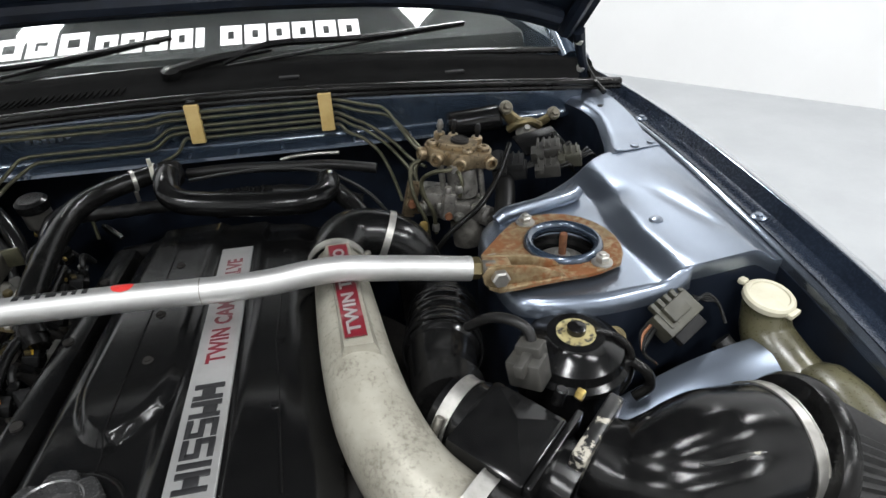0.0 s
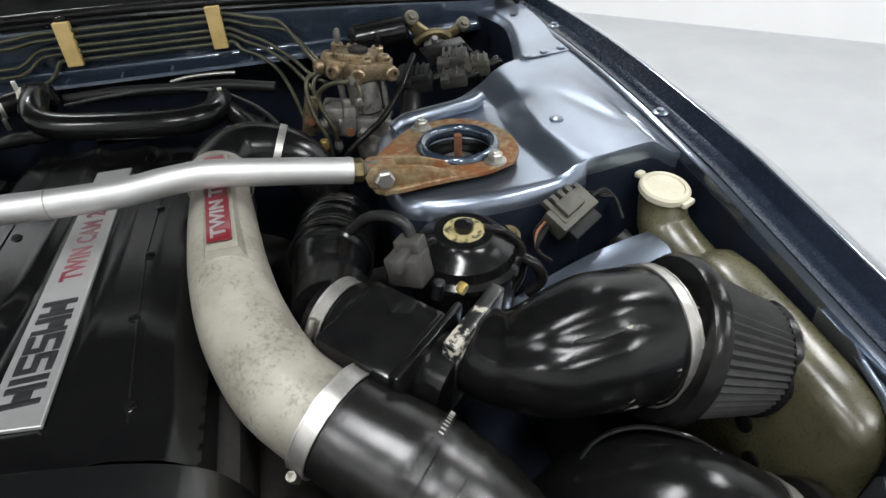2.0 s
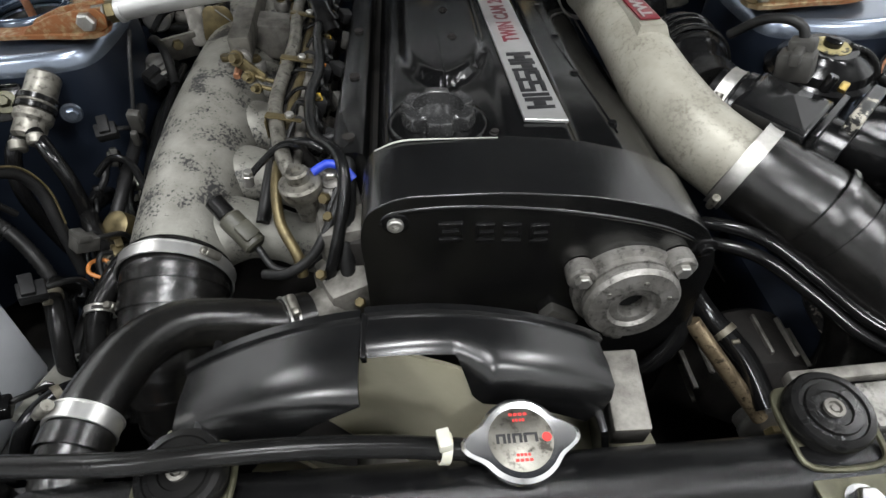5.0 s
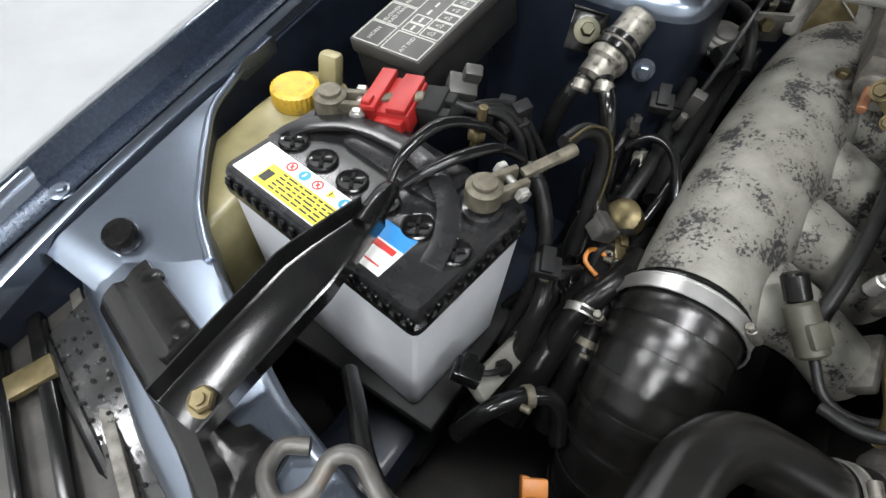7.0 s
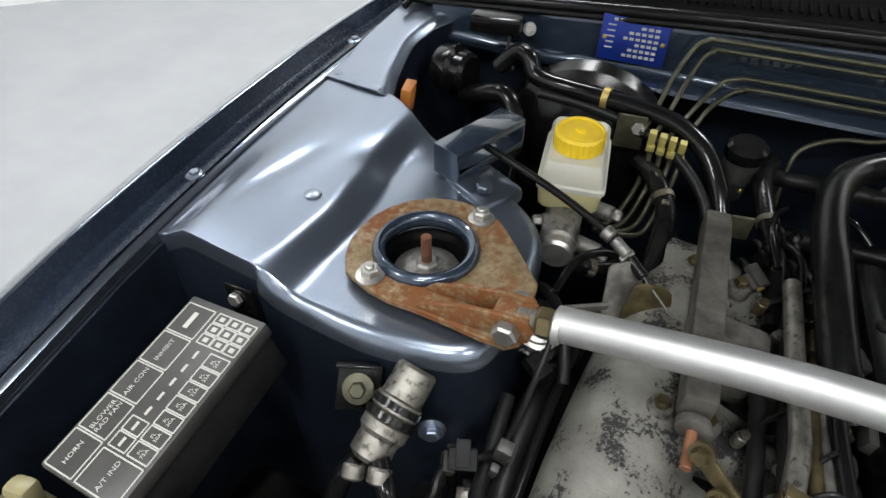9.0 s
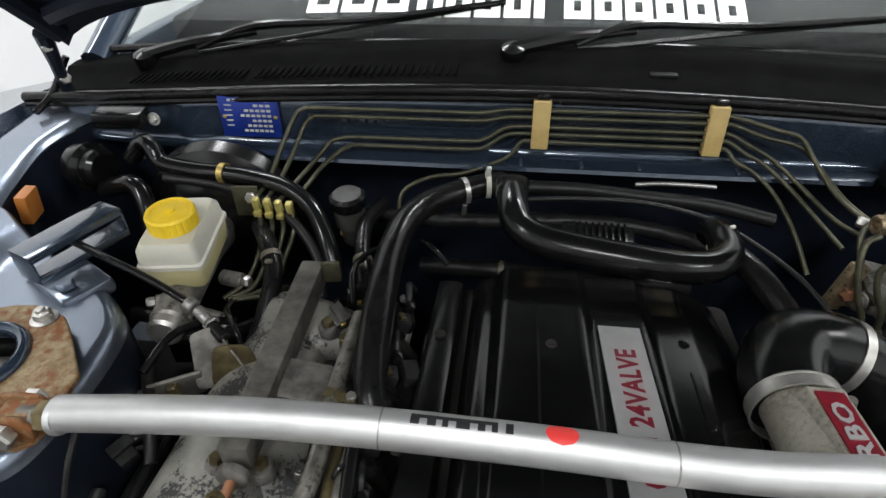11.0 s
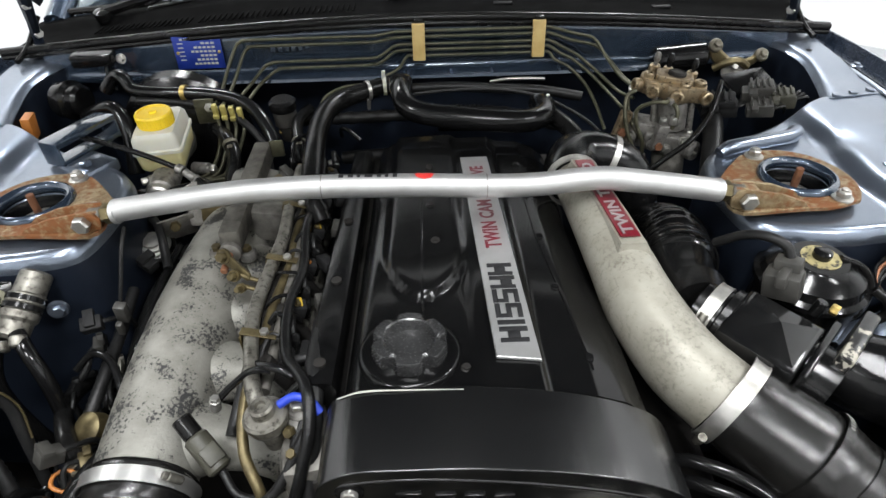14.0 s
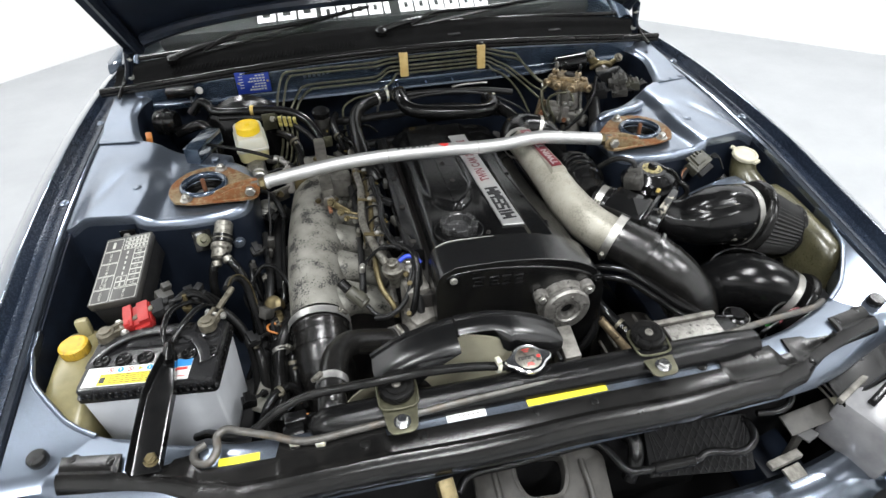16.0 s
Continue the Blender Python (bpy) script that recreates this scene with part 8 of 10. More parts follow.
part("reservoir_bottom", loft([res_ring(-0.042, 0.029, 0.045), res_ring(-0.036, 0.033, 0.049), res_ring(-0.010, 0.035, 0.052)]), M["brake_fluid"], t, "fluid-filled lower half of the reservoir", angle=40)
part("reservoir_top", loft([res_ring(-0.010, 0.0370, 0.0540), res_ring(-0.005, 0.0370, 0.0540), res_ring(-0.003, 0.0345, 0.0515), res_ring(0.014, 0.033, 0.050), res_ring(0.021, 0.029, 0.045)]), M["white_plastic"], t, "milky upper half of the reservoir", angle=40)
part("cap", moved(lathe([(0.026, 0.0), (0.0275, 0.002), (0.0275, 0.018), (0.0255, 0.021), (0.0225, 0.021), (0.022, 0.0195), (0.006, 0.020), (0.006, 0.0225), (0.003, 0.0235)], (0, -0.008, 0.020), (0, 0, 1), 96, lobes=lambda a, r, h: r - (0.0008 * (math.cos(24 * a) > 0.6) if r > 0.027 else 0)), RB), M["yellow"], t, "bright yellow screw cap", angle=25)
# pipe union block
t = thing("pipe_unions", (-0.33, 0.35, 0.87), "row of yellow brake pipe unions on a bracket", "pipe unions")
part("bracket", join(box((0.034, 0.004, 0.044), (-0.366, 0.372, 0.884), (0, 0, 5), 0.002)), M["pipe_olive"], t)
part("bracket_bolt", hexa(V(-0.357, 0.369, 0.892), (0, -1, 0.2), 0.008, 0.006), M["steel"], t)
for k in range(4):
    x, y, z = -0.338 + 0.0115 * k, 0.341 + 0.005 * k, 0.900 - 0.0045 * k
    part("union", join(box((0.0078, 0.009, 0.018), (x, y, z), (10, 0, 0), 0.0012), box((0.0092, 0.007, 0.007), (x + 0.001, y - 0.004, z - 0.011), (10, 0, 0), 0.001)), M["union_yellow"], t)
    part("pipe", tube([(x, y, z - 0.006), (x + 0.002, y - 0.005, z - 0.03), (x - 0.004, 0.322, 0.835), (x - 0.016, 0.295, 0.812 - 0.004 * k), (x - 0.034 - 0.006 * k, 0.27, 0.806)], 0.0032, 10, 5), M["pipe_olive"], t)

# ---- bulkhead pipes in two nylon clips ----
CL = (0.002, 0.218)
ZS = [0.973, 0.963, 0.950, 0.940, 0.929]
for x in CL:
    t = thing("pipe_clip", (x, 0.485, 0.94), "yellowed nylon clip holding the bulkhead pipes", "pipe clip", "pipe clips")
    part("block", box((0.0225, 0.014, 0.064), (x, 0.483, 0.954), (-4, 0, -1.5), 0.0018), M["clip"], t)
    part("hanger", box((0.016, 0.012, 0.010), (x + 0.001, 0.491, 0.988), bevel=0.002), M["black_satin"], t)
yb = 0.486
west = [[(-0.312, 0.470, 0.968), (-0.325, 0.466, 0.955), (-0.338, 0.44, 0.925), (-0.345, 0.40, 0.90), (-0.352, 0.36, 0.892)],
        [(-0.300, 0.470, 0.957), (-0.312, 0.466, 0.945), (-0.322, 0.44, 0.92), (-0.330, 0.40, 0.90), (-0.338, 0.36, 0.89)],
        [(-0.268, 0.470, 0.928), (-0.282, 0.467, 0.920), (-0.298, 0.44, 0.905), (-0.312, 0.40, 0.895), (-0.323, 0.36, 0.888)],
        [(-0.255, 0.470, 0.916), (-0.268, 0.467, 0.910), (-0.286, 0.44, 0.90), (-0.298, 0.40, 0.89), (-0.309, 0.36, 0.885)],
        [(-0.10, 0.462, 0.888), (-0.14, 0.452, 0.886), (-0.175, 0.435, 0.872), (-0.180, 0.42, 0.84), (-0.178, 0.41, 0.80)]]
east = [[(0.285, 0.475, 0.962), (0.315, 0.470, 0.955), (0.335, 0.455, 0.93), (0.355, 0.42, 0.905), (0.372, 0.375, 0.898)],
        [(0.275, 0.475, 0.952), (0.320, 0.470, 0.942), (0.345, 0.455, 0.92), (0.365, 0.42, 0.90), (0.384, 0.375, 0.893)],
        [(0.262, 0.475, 0.939), (0.29, 0.470, 0.925), (0.325, 0.450, 0.90), (0.35, 0.40, 0.885), (0.368, 0.365, 0.885)],
        [(0.258, 0.475, 0.929), (0.285, 0.470, 0.916), (0.315, 0.450, 0.895), (0.335, 0.41, 0.88), (0.350, 0.36, 0.87)],
        [(0.250, 0.475, 0.917), (0.275, 0.468, 0.905), (0.300, 0.445, 0.885), (0.315, 0.40, 0.86), (0.325, 0.36, 0.83)]]
for k in range(5):
    t = thing("brake_pipe", (0.1, yb, ZS[k]), "thin olive brake pipe along the bulkhead", "brake pipe", "brake pipes")
    dz = 0.006 if k < 2 else -0.012
    wl = [(CL[0] - 0.03, yb - 0.002, ZS[k])]
    if k < 4:
        zt = west[k][0][2]
        wl = [(-0.24 if k > 1 else -0.285, 0.478, zt), (-0.10, 0.480, zt), (-0.07, 0.481, zt + (ZS[k] - zt) * 0.15), (-0.045, 0.483, zt + (ZS[k] - zt) * 0.85), (-0.025, 0.484, ZS[k])]
    else:
        wl = [(-0.06, 0.474, 0.898), (-0.035, 0.480, 0.910), (-0.02, 0.484, ZS[k])]
    pts = list(reversed(west[k])) + wl + [(CL[0], yb - 0.002, ZS[k]), (0.1, yb - 0.002, ZS[k]), (CL[1], yb - 0.002, ZS[k]), (CL[1] + 0.02, yb - 0.004, ZS[k])] + east[k]
    part("pipe", tube(pts, 0.0030, 10, 4), M["pipe_olive"], t, angle=60)

# identity plate and small box on the bulkhead
t = thing("identity_plate", (-0.40, 0.497, 0.945), "blue anodised identity plate with rows of pale print bars", "identity plate")
pm = pose(-0.3985, 0.4935, 0.9445, 86, 0, 1)
plate = part("plate", moved(box((0.086, 0.058, 0.0012), bevel=0.0004), pm), M["blue_plate"], t)
random.seed(5)
for r in range(7):
    y = 0.0235 - 0.0072 * r
    w = (0.060, 0.026, 0.040, 0.046, 0.030, 0.038, 0.044)[r]
    x = 0.032 - w / 2 if r else 0.0
    n = max(3, int(w / 0.007))
    for j in range(n):
        part("print_bar", moved(box((w / n * 0.72, 0.0035, 0.0004), (x - w / 2 + w * (j + 0.5) / n, y, 0.0008), bevel=0), pm), M["pale_ink"], plate)
    if 1 <= r <= 5:
        part("print_bar", moved(box((0.010, 0.0018, 0.0004), (-0.030, y, 0.0008), bevel=0), pm), M["pale_ink"], plate)
for x in (-0.037, 0.037):
    part("rivet", moved(lathe([(0.003, 0), (0.0028, 0.001), (0.001, 0.0015)], (x, 0.0, 0.0006), (0, 0, 1), 12), pm), M["brass"], plate)
t = thing("relay_box", (-0.545, 0.475, 0.95), "small flat black relay box on the bulkhead", "relay")
part("box", box((0.070, 0.030, 0.022), (-0.577, 0.470, 0.947), (4, 0, 4), 0.003), M["black_satin"], t)
part("bolt", join(lathe([(0.009, 0), (0.009, 0.002)], (-0.533, 0.478, 0.943), (0, -1, 0.2), 16), hexa(V(-0.533, 0.476, 0.943), (0, -1, 0.2), 0.006, 0.005)), M["steel"], t)
part("lead", tube([(-0.555, 0.462, 0.938), (-0.552, 0.448, 0.92), (-0.54, 0.44, 0.90)], 0.002, 8, 5), M["wire_tape"], t)

# hoses and looms west of the engine, at the bulkhead
dark_hose([(-0.56, 0.44, 0.90), (-0.535, 0.44, 0.925), (-0.515, 0.428, 0.925), (-0.50, 0.418, 0.908), (-0.45, 0.405, 0.906), (-0.38, 0.398, 0.905), (-0.32, 0.385, 0.90), (-0.28, 0.365, 0.885), (-0.255, 0.335, 0.86), (-0.24, 0.31, 0.83)], 0.0115, "black_gloss", "shiny black ribbed vacuum hose across the bulkhead", "vacuum_hose", "hose")
t = thing("hose_ring", (-0.405, 0.402, 0.906), "brass coloured clamp ring on the vacuum hose", "hose clamp", "hose clamps")
part("ring", band((-0.405, 0.401, 0.906), (1, -0.12, 0), 0.012, 0.008, 0.0014, 20), M["brass"], t)
dark_hose([(-0.60, 0.42, 0.86), (-0.57, 0.405, 0.875), (-0.535, 0.395, 0.885), (-0.515, 0.38, 0.87), (-0.505, 0.36, 0.84), (-0.50, 0.33, 0.79)], 0.013, "black_gloss", "black hose beside the brake booster", "vacuum_hose", "hose")
dark_hose([(-0.49, 0.40, 0.895), (-0.42, 0.395, 0.892), (-0.35, 0.375, 0.886), (-0.30, 0.35, 0.872), (-0.262, 0.315, 0.845), (-0.25, 0.28, 0.81)], 0.0065, "wire_tape", "thin black tube across the brake booster", "vacuum_hose", "hose")
dark_hose([(-0.30, 0.30, 0.80), (-0.285, 0.27, 0.815), (-0.28, 0.23, 0.80), (-0.29, 0.19, 0.75)], 0.012)
t = thing("blower_motor", (-0.61, 0.43, 0.88), "black ribbed blower motor in the recess", "motor")
part("body", lathe([(0.030, 0), (0.032, 0.004), (0.032, 0.02), (0.035, 0.022), (0.035, 0.026), (0.028, 0.03), (0.028, 0.045), (0.022, 0.05)], (-0.645, 0.44, 0.885), (1, -0.25, 0.05), 32), M["black_gloss"], t)
t = thing("amber_bracket", (-0.635, 0.365, 0.87), "amber plastic bracket at the apron edge", "bracket")
part("block", box((0.014, 0.034, 0.040), (-0.650, 0.340, 0.880), (0, 8, 14), 0.002), M["orange"], t)
# open box bracket on the west tower, with the throttle cable
t = thing("cable_bracket", (-0.50, 0.20, 0.89), "blue painted open box bracket on the strut tower", "bracket")
bm2 = pose(-0.507, 0.238, 0.905, 0, 0, 69)
part("frame", moved(join(box((0.108, 0.036, 0.003), (0, 0, 0.0165), bevel=0.001), box((0.108, 0.036, 0.003), (0, 0, -0.0165), bevel=0.001), box((0.003, 0.036, 0.034), (-0.0525, 0, 0), bevel=0.001), box((0.003, 0.036, 0.034), (0.0525, 0, 0), bevel=0.001)), bm2), M["paint_outer_shaded"], t)
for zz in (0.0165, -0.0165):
    part("folded_edge", moved(box((0.108, 0.003, 0.008), (0, -0.0165, zz + (-0.003 if zz > 0 else 0.003)), bevel=0.001), bm2), M["paint_outer_shaded"], t)
part("foot", box((0.055, 0.070, 0.02), (-0.486, 0.196, 0.880), (0, 0, 60), 0.006), M["paint"], t)
part("bolt", hexa(V(-0.478, 0.178, 0.892), (0, 0, 1), 0.009, 0.008), M["paint"], t)
t = thing("throttle_cable", (-0.40, 0.17, 0.88), "black sheathed throttle cable with a pale adjuster", "throttle cable")
part("sheath", tube([(-0.510, 0.236, 0.910), (-0.455, 0.216, 0.904), (-0.40, 0.199, 0.893), (-0.352, 0.182, 0.880)], 0.0042, 12, 5), M["black_rubber"], t)
part("adjuster", join(rod((-0.353, 0.182, 0.880), (-0.343, 0.178, 0.877), 0.008), rod((-0.341, 0.177, 0.876), (-0.325, 0.168, 0.869), 0.0062)), M["cast"], t)
part("inner_wire", rod((-0.325, 0.168, 0.869), (-0.272, 0.126, 0.848), 0.0012), M["cast_dark"], t)
part("boot", rod((-0.322, 0.166, 0.868), (-0.305, 0.153, 0.861), 0.006), M["black_rubber"], t)
# small canister with a grey cap
t = thing("vacuum_valve", (-0.235, 0.385, 0.85), "grey and black canister valve behind the engine", "valve")
part("body", lathe([(0.010, -0.05), (0.014, -0.045), (0.016, -0.02), (0.020, -0.016), (0.020, 0.010), (0.022, 0.012), (0.022, 0.024), (0.018, 0.028)], (-0.236, 0.383, 0.868), (0, -0.1, 1), 24), M["grey_plastic"], t)
part("cap", lathe([(0.0225, 0.012), (0.023, 0.014), (0.023, 0.026), (0.018, 0.030)], (-0.236, 0.383, 0.868), (0, -0.1, 1), 24), M["black_satin"], t)
part("fitting", join(hexa(V(-0.236, 0.388, 0.825), (0, -0.1, 1), 0.012, 0.012), rod((-0.25, 0.378, 0.838), (-0.225, 0.376, 0.838), 0.004)), M["brass"], t)
# ignition coil pack under the crossover pipe
t = thing("ignitor", (0.07, 0.355, 0.84), "finned black ignitor module at the rear of the engine", "ignitor")
part("body", box((0.085, 0.05, 0.025), (0.075, 0.355, 0.862), (0, 0, -4), 0.004), M["black_satin"], t)
for k in range(9):
    part("fin", box((0.003, 0.040, 0.008), (0.045 + 0.0075 * k, 0.353, 0.877), (0, 0, -4), 0.0008), M["black_satin"], t)
dark_hose([(-0.02, 0.44, 0.885), (0.06, 0.435, 0.888), (0.14, 0.43, 0.884), (0.22, 0.425, 0.88), (0.29, 0.41, 0.872)], 0.009, "wire_tape", "ribbed black wiring conduit behind the engine", "wiring_loom", "wiring loom", "looms")
dark_hose([(-0.01, 0.40, 0.89), (0.05, 0.40, 0.895), (0.13, 0.395, 0.897), (0.20, 0.375, 0.892), (0.245, 0.335, 0.885), (0.275, 0.285, 0.88), (0.295, 0.24, 0.868)], 0.0030, "wire_tape", "thin black cable over the rear of the engine", "cable", "cable", "cables")
dark_hose([(0.13, 0.46, 0.885), (0.16, 0.455, 0.891), (0.20, 0.455, 0.891), (0.23, 0.458, 0.888)], 0.003, "steel", "short bent metal pipe at the bulkhead", "metal_pipe", "pipe")

# ---- brake pressure unit ----
t = thing("brake_pressure_unit", (0.40, 0.32, 0.78), "gold-tinted cast brake pressure unit with pipes and screws", "brake pressure unit")
am = pose(0.412, 0.332, 0.912, 0, 6, -16)
outline = rounded([(-0.052, -0.006), (-0.040, -0.022), (-0.012, -0.026), (-0.006, -0.034), (0.022, -0.036), (0.030, -0.026), (0.052, -0.022), (0.056, 0.004), (0.040, 0.012), (0.036, 0.030), (0.008, 0.034), (0.0, 0.026), (-0.030, 0.032), (-0.046, 0.016)], 0.006, 3)
top = part("top_block", moved(join(prism(outline, 0.024, Matrix.Translation((0, 0, -0.006)), 0.003), prism(rounded([(-0.030, -0.018), (0.030, -0.022), (0.032, 0.016), (-0.026, 0.020)], 0.008, 3), 0.010, Matrix.Translation((0, 0, 0.017)), 0.002)), am), M["abs_gold"], t, angle=30)
part("cap", moved(lathe([(0.0145, 0), (0.0145, 0.004), (0.011, 0.006), (0.010, 0.0045)], (0.004, -0.002, 0.027), (0, 0, 1), 20), am), M["grime"], top)
for x, y, h, r in ((-0.030, 0.022, 0.012, 0.009), (-0.008, 0.026, 0.010, 0.008), (0.030, 0.020, 0.011, 0.009), (-0.038, -0.008, 0.008, 0.009), (0.042, -0.008, 0.008, 0.010), (0.018, -0.026, 0.006, 0.008)):
    part("boss", moved(lathe([(r, 0), (r, h), (r * 0.8, h + 0.002), (r * 0.45, h + 0.002), (r * 0.4, h - 0.002)], (x, y, 0.016), (0, 0, 1), 16), am), M["abs_gold"], top)
for x, y in ((-0.030, 0.022), (0.030, 0.020), (-0.008, 0.026)):
    part("bleed_screw", moved(join(rod((x, y, 0.026), (x, y, 0.044), 0.0035), lathe([(0.005, 0.036), (0.0058, 0.038), (0.005, 0.046), (0.003, 0.050)], (x, y, 0), (0, 0, 1), 12)), am), M["black_rubber"] if x > -0.02 else M["cast_dark"], top)
for x, y, z, w in ((0.052, -0.016, 0.004, (0.6, -1, 0)), (0.008, -0.034, 0.004, (0.05, -1, 0)), (-0.048, -0.010, 0.004, (-1, -0.5, 0)), (-0.026, -0.024, 0.004, (-0.3, -1, 0))):
    part("port", moved(lathe([(0.0105, 0), (0.011, 0.002), (0.011, 0.010), (0.009, 0.012), (0.006, 0.012), (0.0055, 0.004)], (x, y, z), w, 18), am), M["abs_gold"], top)
can = part("solenoid", lathe([(0.022, 0), (0.024, 0.002), (0.024, 0.046), (0.020, 0.050)], (0.420, 0.314, 0.852), (-0.05, 0.12, 1), 26), M["cast"], t, "bare grey solenoid can")
for dx in (-0.032, 0.030):
    part("tie_rod", rod((0.420 + dx, 0.306, 0.845), (0.416 + dx, 0.314, 0.908), 0.0048), M["cast"], t)
    part("tie_nut", hexa(V(0.420 + dx, 0.306, 0.842), (0, 0.1, 1), 0.008, 0.008), M["steel"], t)
low = part("lower_block", join(box((0.080, 0.050, 0.030), (0.412, 0.304, 0.838), (0, 8, -10), 0.005), box((0.044, 0.046, 0.044), (0.374, 0.318, 0.848), (0, 8, -10), 0.006)), M["cast"], t, angle=30)
part("motor", lathe([(0.020, 0), (0.026, 0.004), (0.027, 0.05), (0.024, 0.056)], (0.425, 0.296, 0.770), (-0.1, 0.1, 1), 26), M["cast_dark"], t, "grimy pump motor can")
part("side_port", lathe([(0.015, 0), (0.016, 0.003), (0.016, 0.014), (0.012, 0.016), (0.008, 0.016), (0.007, 0.008)], (0.446, 0.288, 0.826), (0.6, -1, 0.1), 22), M["cast"], low)
for p, w, r in (((0.384, 0.284, 0.838), (-0.1, -1, 0), 0.008), ((0.404, 0.279, 0.832), (0, -1, 0), 0.007), ((0.352, 0.300, 0.846), (-1, -0.5, 0.1), 0.008), ((0.43, 0.278, 0.846), (0.1, -1, 0.2), 0.006)):
    part("plug_bolt", join(lathe([(r * 1.3, 0), (r * 1.3, 0.003)], p, w, 16), hexa(V(*p) + Vector(w).normalized() * 0.003, w, r, 0.007)), M["steel"], low)
br = part("side_bracket", join(box((0.020, 0.012, 0.060), (0.333, 0.305, 0.860), (0, 14, 10), 0.003), box((0.040, 0.010, 0.014), (0.350, 0.308, 0.838), (0, 10, 6), 0.003)), M["abs_gold"], t)
part("bolt", hexa(V(0.334, 0.298, 0.856), (0, -1, 0), 0.008, 0.007), M["rust_dark"], br)
plug = part("plug_block", box((0.018, 0.016, 0.042), (0.386, 0.268, 0.860), (0, 8, 0), 0.002), M["cast"], t, "square metal union block")
part("plug_face", lathe([(0.006, 0), (0.006, 0.004)], (0.384, 0.260, 0.847), (0, -1, 0), 14), M["rust_dark"], plug)
for pts in ([(0.372, 0.372, 0.898), (0.352, 0.345, 0.900), (0.345, 0.322, 0.89), (0.352, 0.305, 0.865), (0.365, 0.295, 0.845)],
            [(0.396, 0.292, 0.912), (0.390, 0.278, 0.914), (0.368, 0.278, 0.914), (0.350, 0.290, 0.897), (0.352, 0.285, 0.872), (0.364, 0.278, 0.845), (0.366, 0.275, 0.81)],
            [(0.40, 0.294, 0.908), (0.405, 0.278, 0.907), (0.408, 0.270, 0.895), (0.404, 0.270, 0.872)],
            [(0.352, 0.318, 0.918), (0.338, 0.312, 0.912), (0.334, 0.300, 0.89), (0.340, 0.290, 0.86), (0.352, 0.282, 0.83), (0.356, 0.28, 0.79)]):
    part("pipe", tube(pts, 0.0034, 10, 5), M["pipe_olive"], t)
for p, w in (((0.398, 0.293, 0.911), (0.1, -1, 0)), ((0.404, 0.270, 0.880), (0, 0, 1)), ((0.372, 0.372, 0.898), (-0.7, 0.4, 0)), ((0.386, 0.268, 0.880), (0, 0, 1)), ((0.366, 0.275, 0.815), (0, 0, 1))):
    part("union_nut", hexa(V(*p), w, 0.0062, 0.012), M["steel"], t)
part("lower_union", hexa(V(0.345, 0.262, 0.825), (0, 0, 1), 0.007, 0.014), M["brass"], t)
dark_hose([(0.355, 0.235, 0.80), (0.385, 0.235, 0.835), (0.43, 0.25, 0.862), (0.468, 0.285, 0.89), (0.492, 0.325, 0.908), (0.505, 0.35, 0.915)], 0.0045, "black_rubber", "thin black cable arching over the brake unit", "cable", "cable", "cables")

# ---- wiper motor and connectors in the east recess ----
t = thing("wiper_motor", (0.53, 0.46, 0.91), "black wiper motor on a zinc bracket with two round mounts", "wiper motor")
part("motor", rod((0.425, 0.462, 0.915), (0.52, 0.458, 0.923), 0.023, 26), M["black_gloss"], t)
part("bracket", join(tube([(0.524, 0.448, 0.938), (0.538, 0.444, 0.922), (0.556, 0.440, 0.912), (0.580, 0.440, 0.910), (0.600, 0.446, 0.914), (0.616, 0.456, 0.919)], [0.010, 0.012, 0.011, 0.010, 0.009, 0.009], 8, 5, wide=0.6), tube([(0.530, 0.438, 0.905), (0.545, 0.428, 0.918), (0.565, 0.424, 0.922), (0.585, 0.430, 0.910)], 0.007, 8, 5)), M["zinc_gold"], t)
for p in ((0.525, 0.444, 0.943), (0.616, 0.452, 0.921)):
    part("grommet", join(lathe([(0.010, -0.004), (0.012, 0), (0.012, 0.006), (0.0095, 0.009)], p, (0.1, -0.8, 0.55), 22), lathe([(0.0085, 0.008), (0.0085, 0.010)], p, (0.1, -0.8, 0.55), 20), hexa(V(*p) + V(0.001, -0.008, 0.006), (0.1, -0.8, 0.55), 0.007, 0.005)), M["dull_lead"], t)
part("gearbox", join(lathe([(0.019, 0), (0.021, 0.004), (0.017, 0.010), (0.010, 0.013)], (0.562, 0.432, 0.898), (0, -0.7, 0.7), 22), box((0.034, 0.026, 0.022), (0.572, 0.425, 0.884), (20, 0, 20), 0.004)), M["cast_dark"], t)
part("gear_bolt", hexa(V(0.557, 0.418, 0.912), (0, -0.6, 0.7), 0.006, 0.006), M["steel"], t)
part("cover", box((0.075, 0.055, 0.004), (0.565, 0.375, 0.905), (14, -6, 8), 0.0012), M["black_satin"], t)
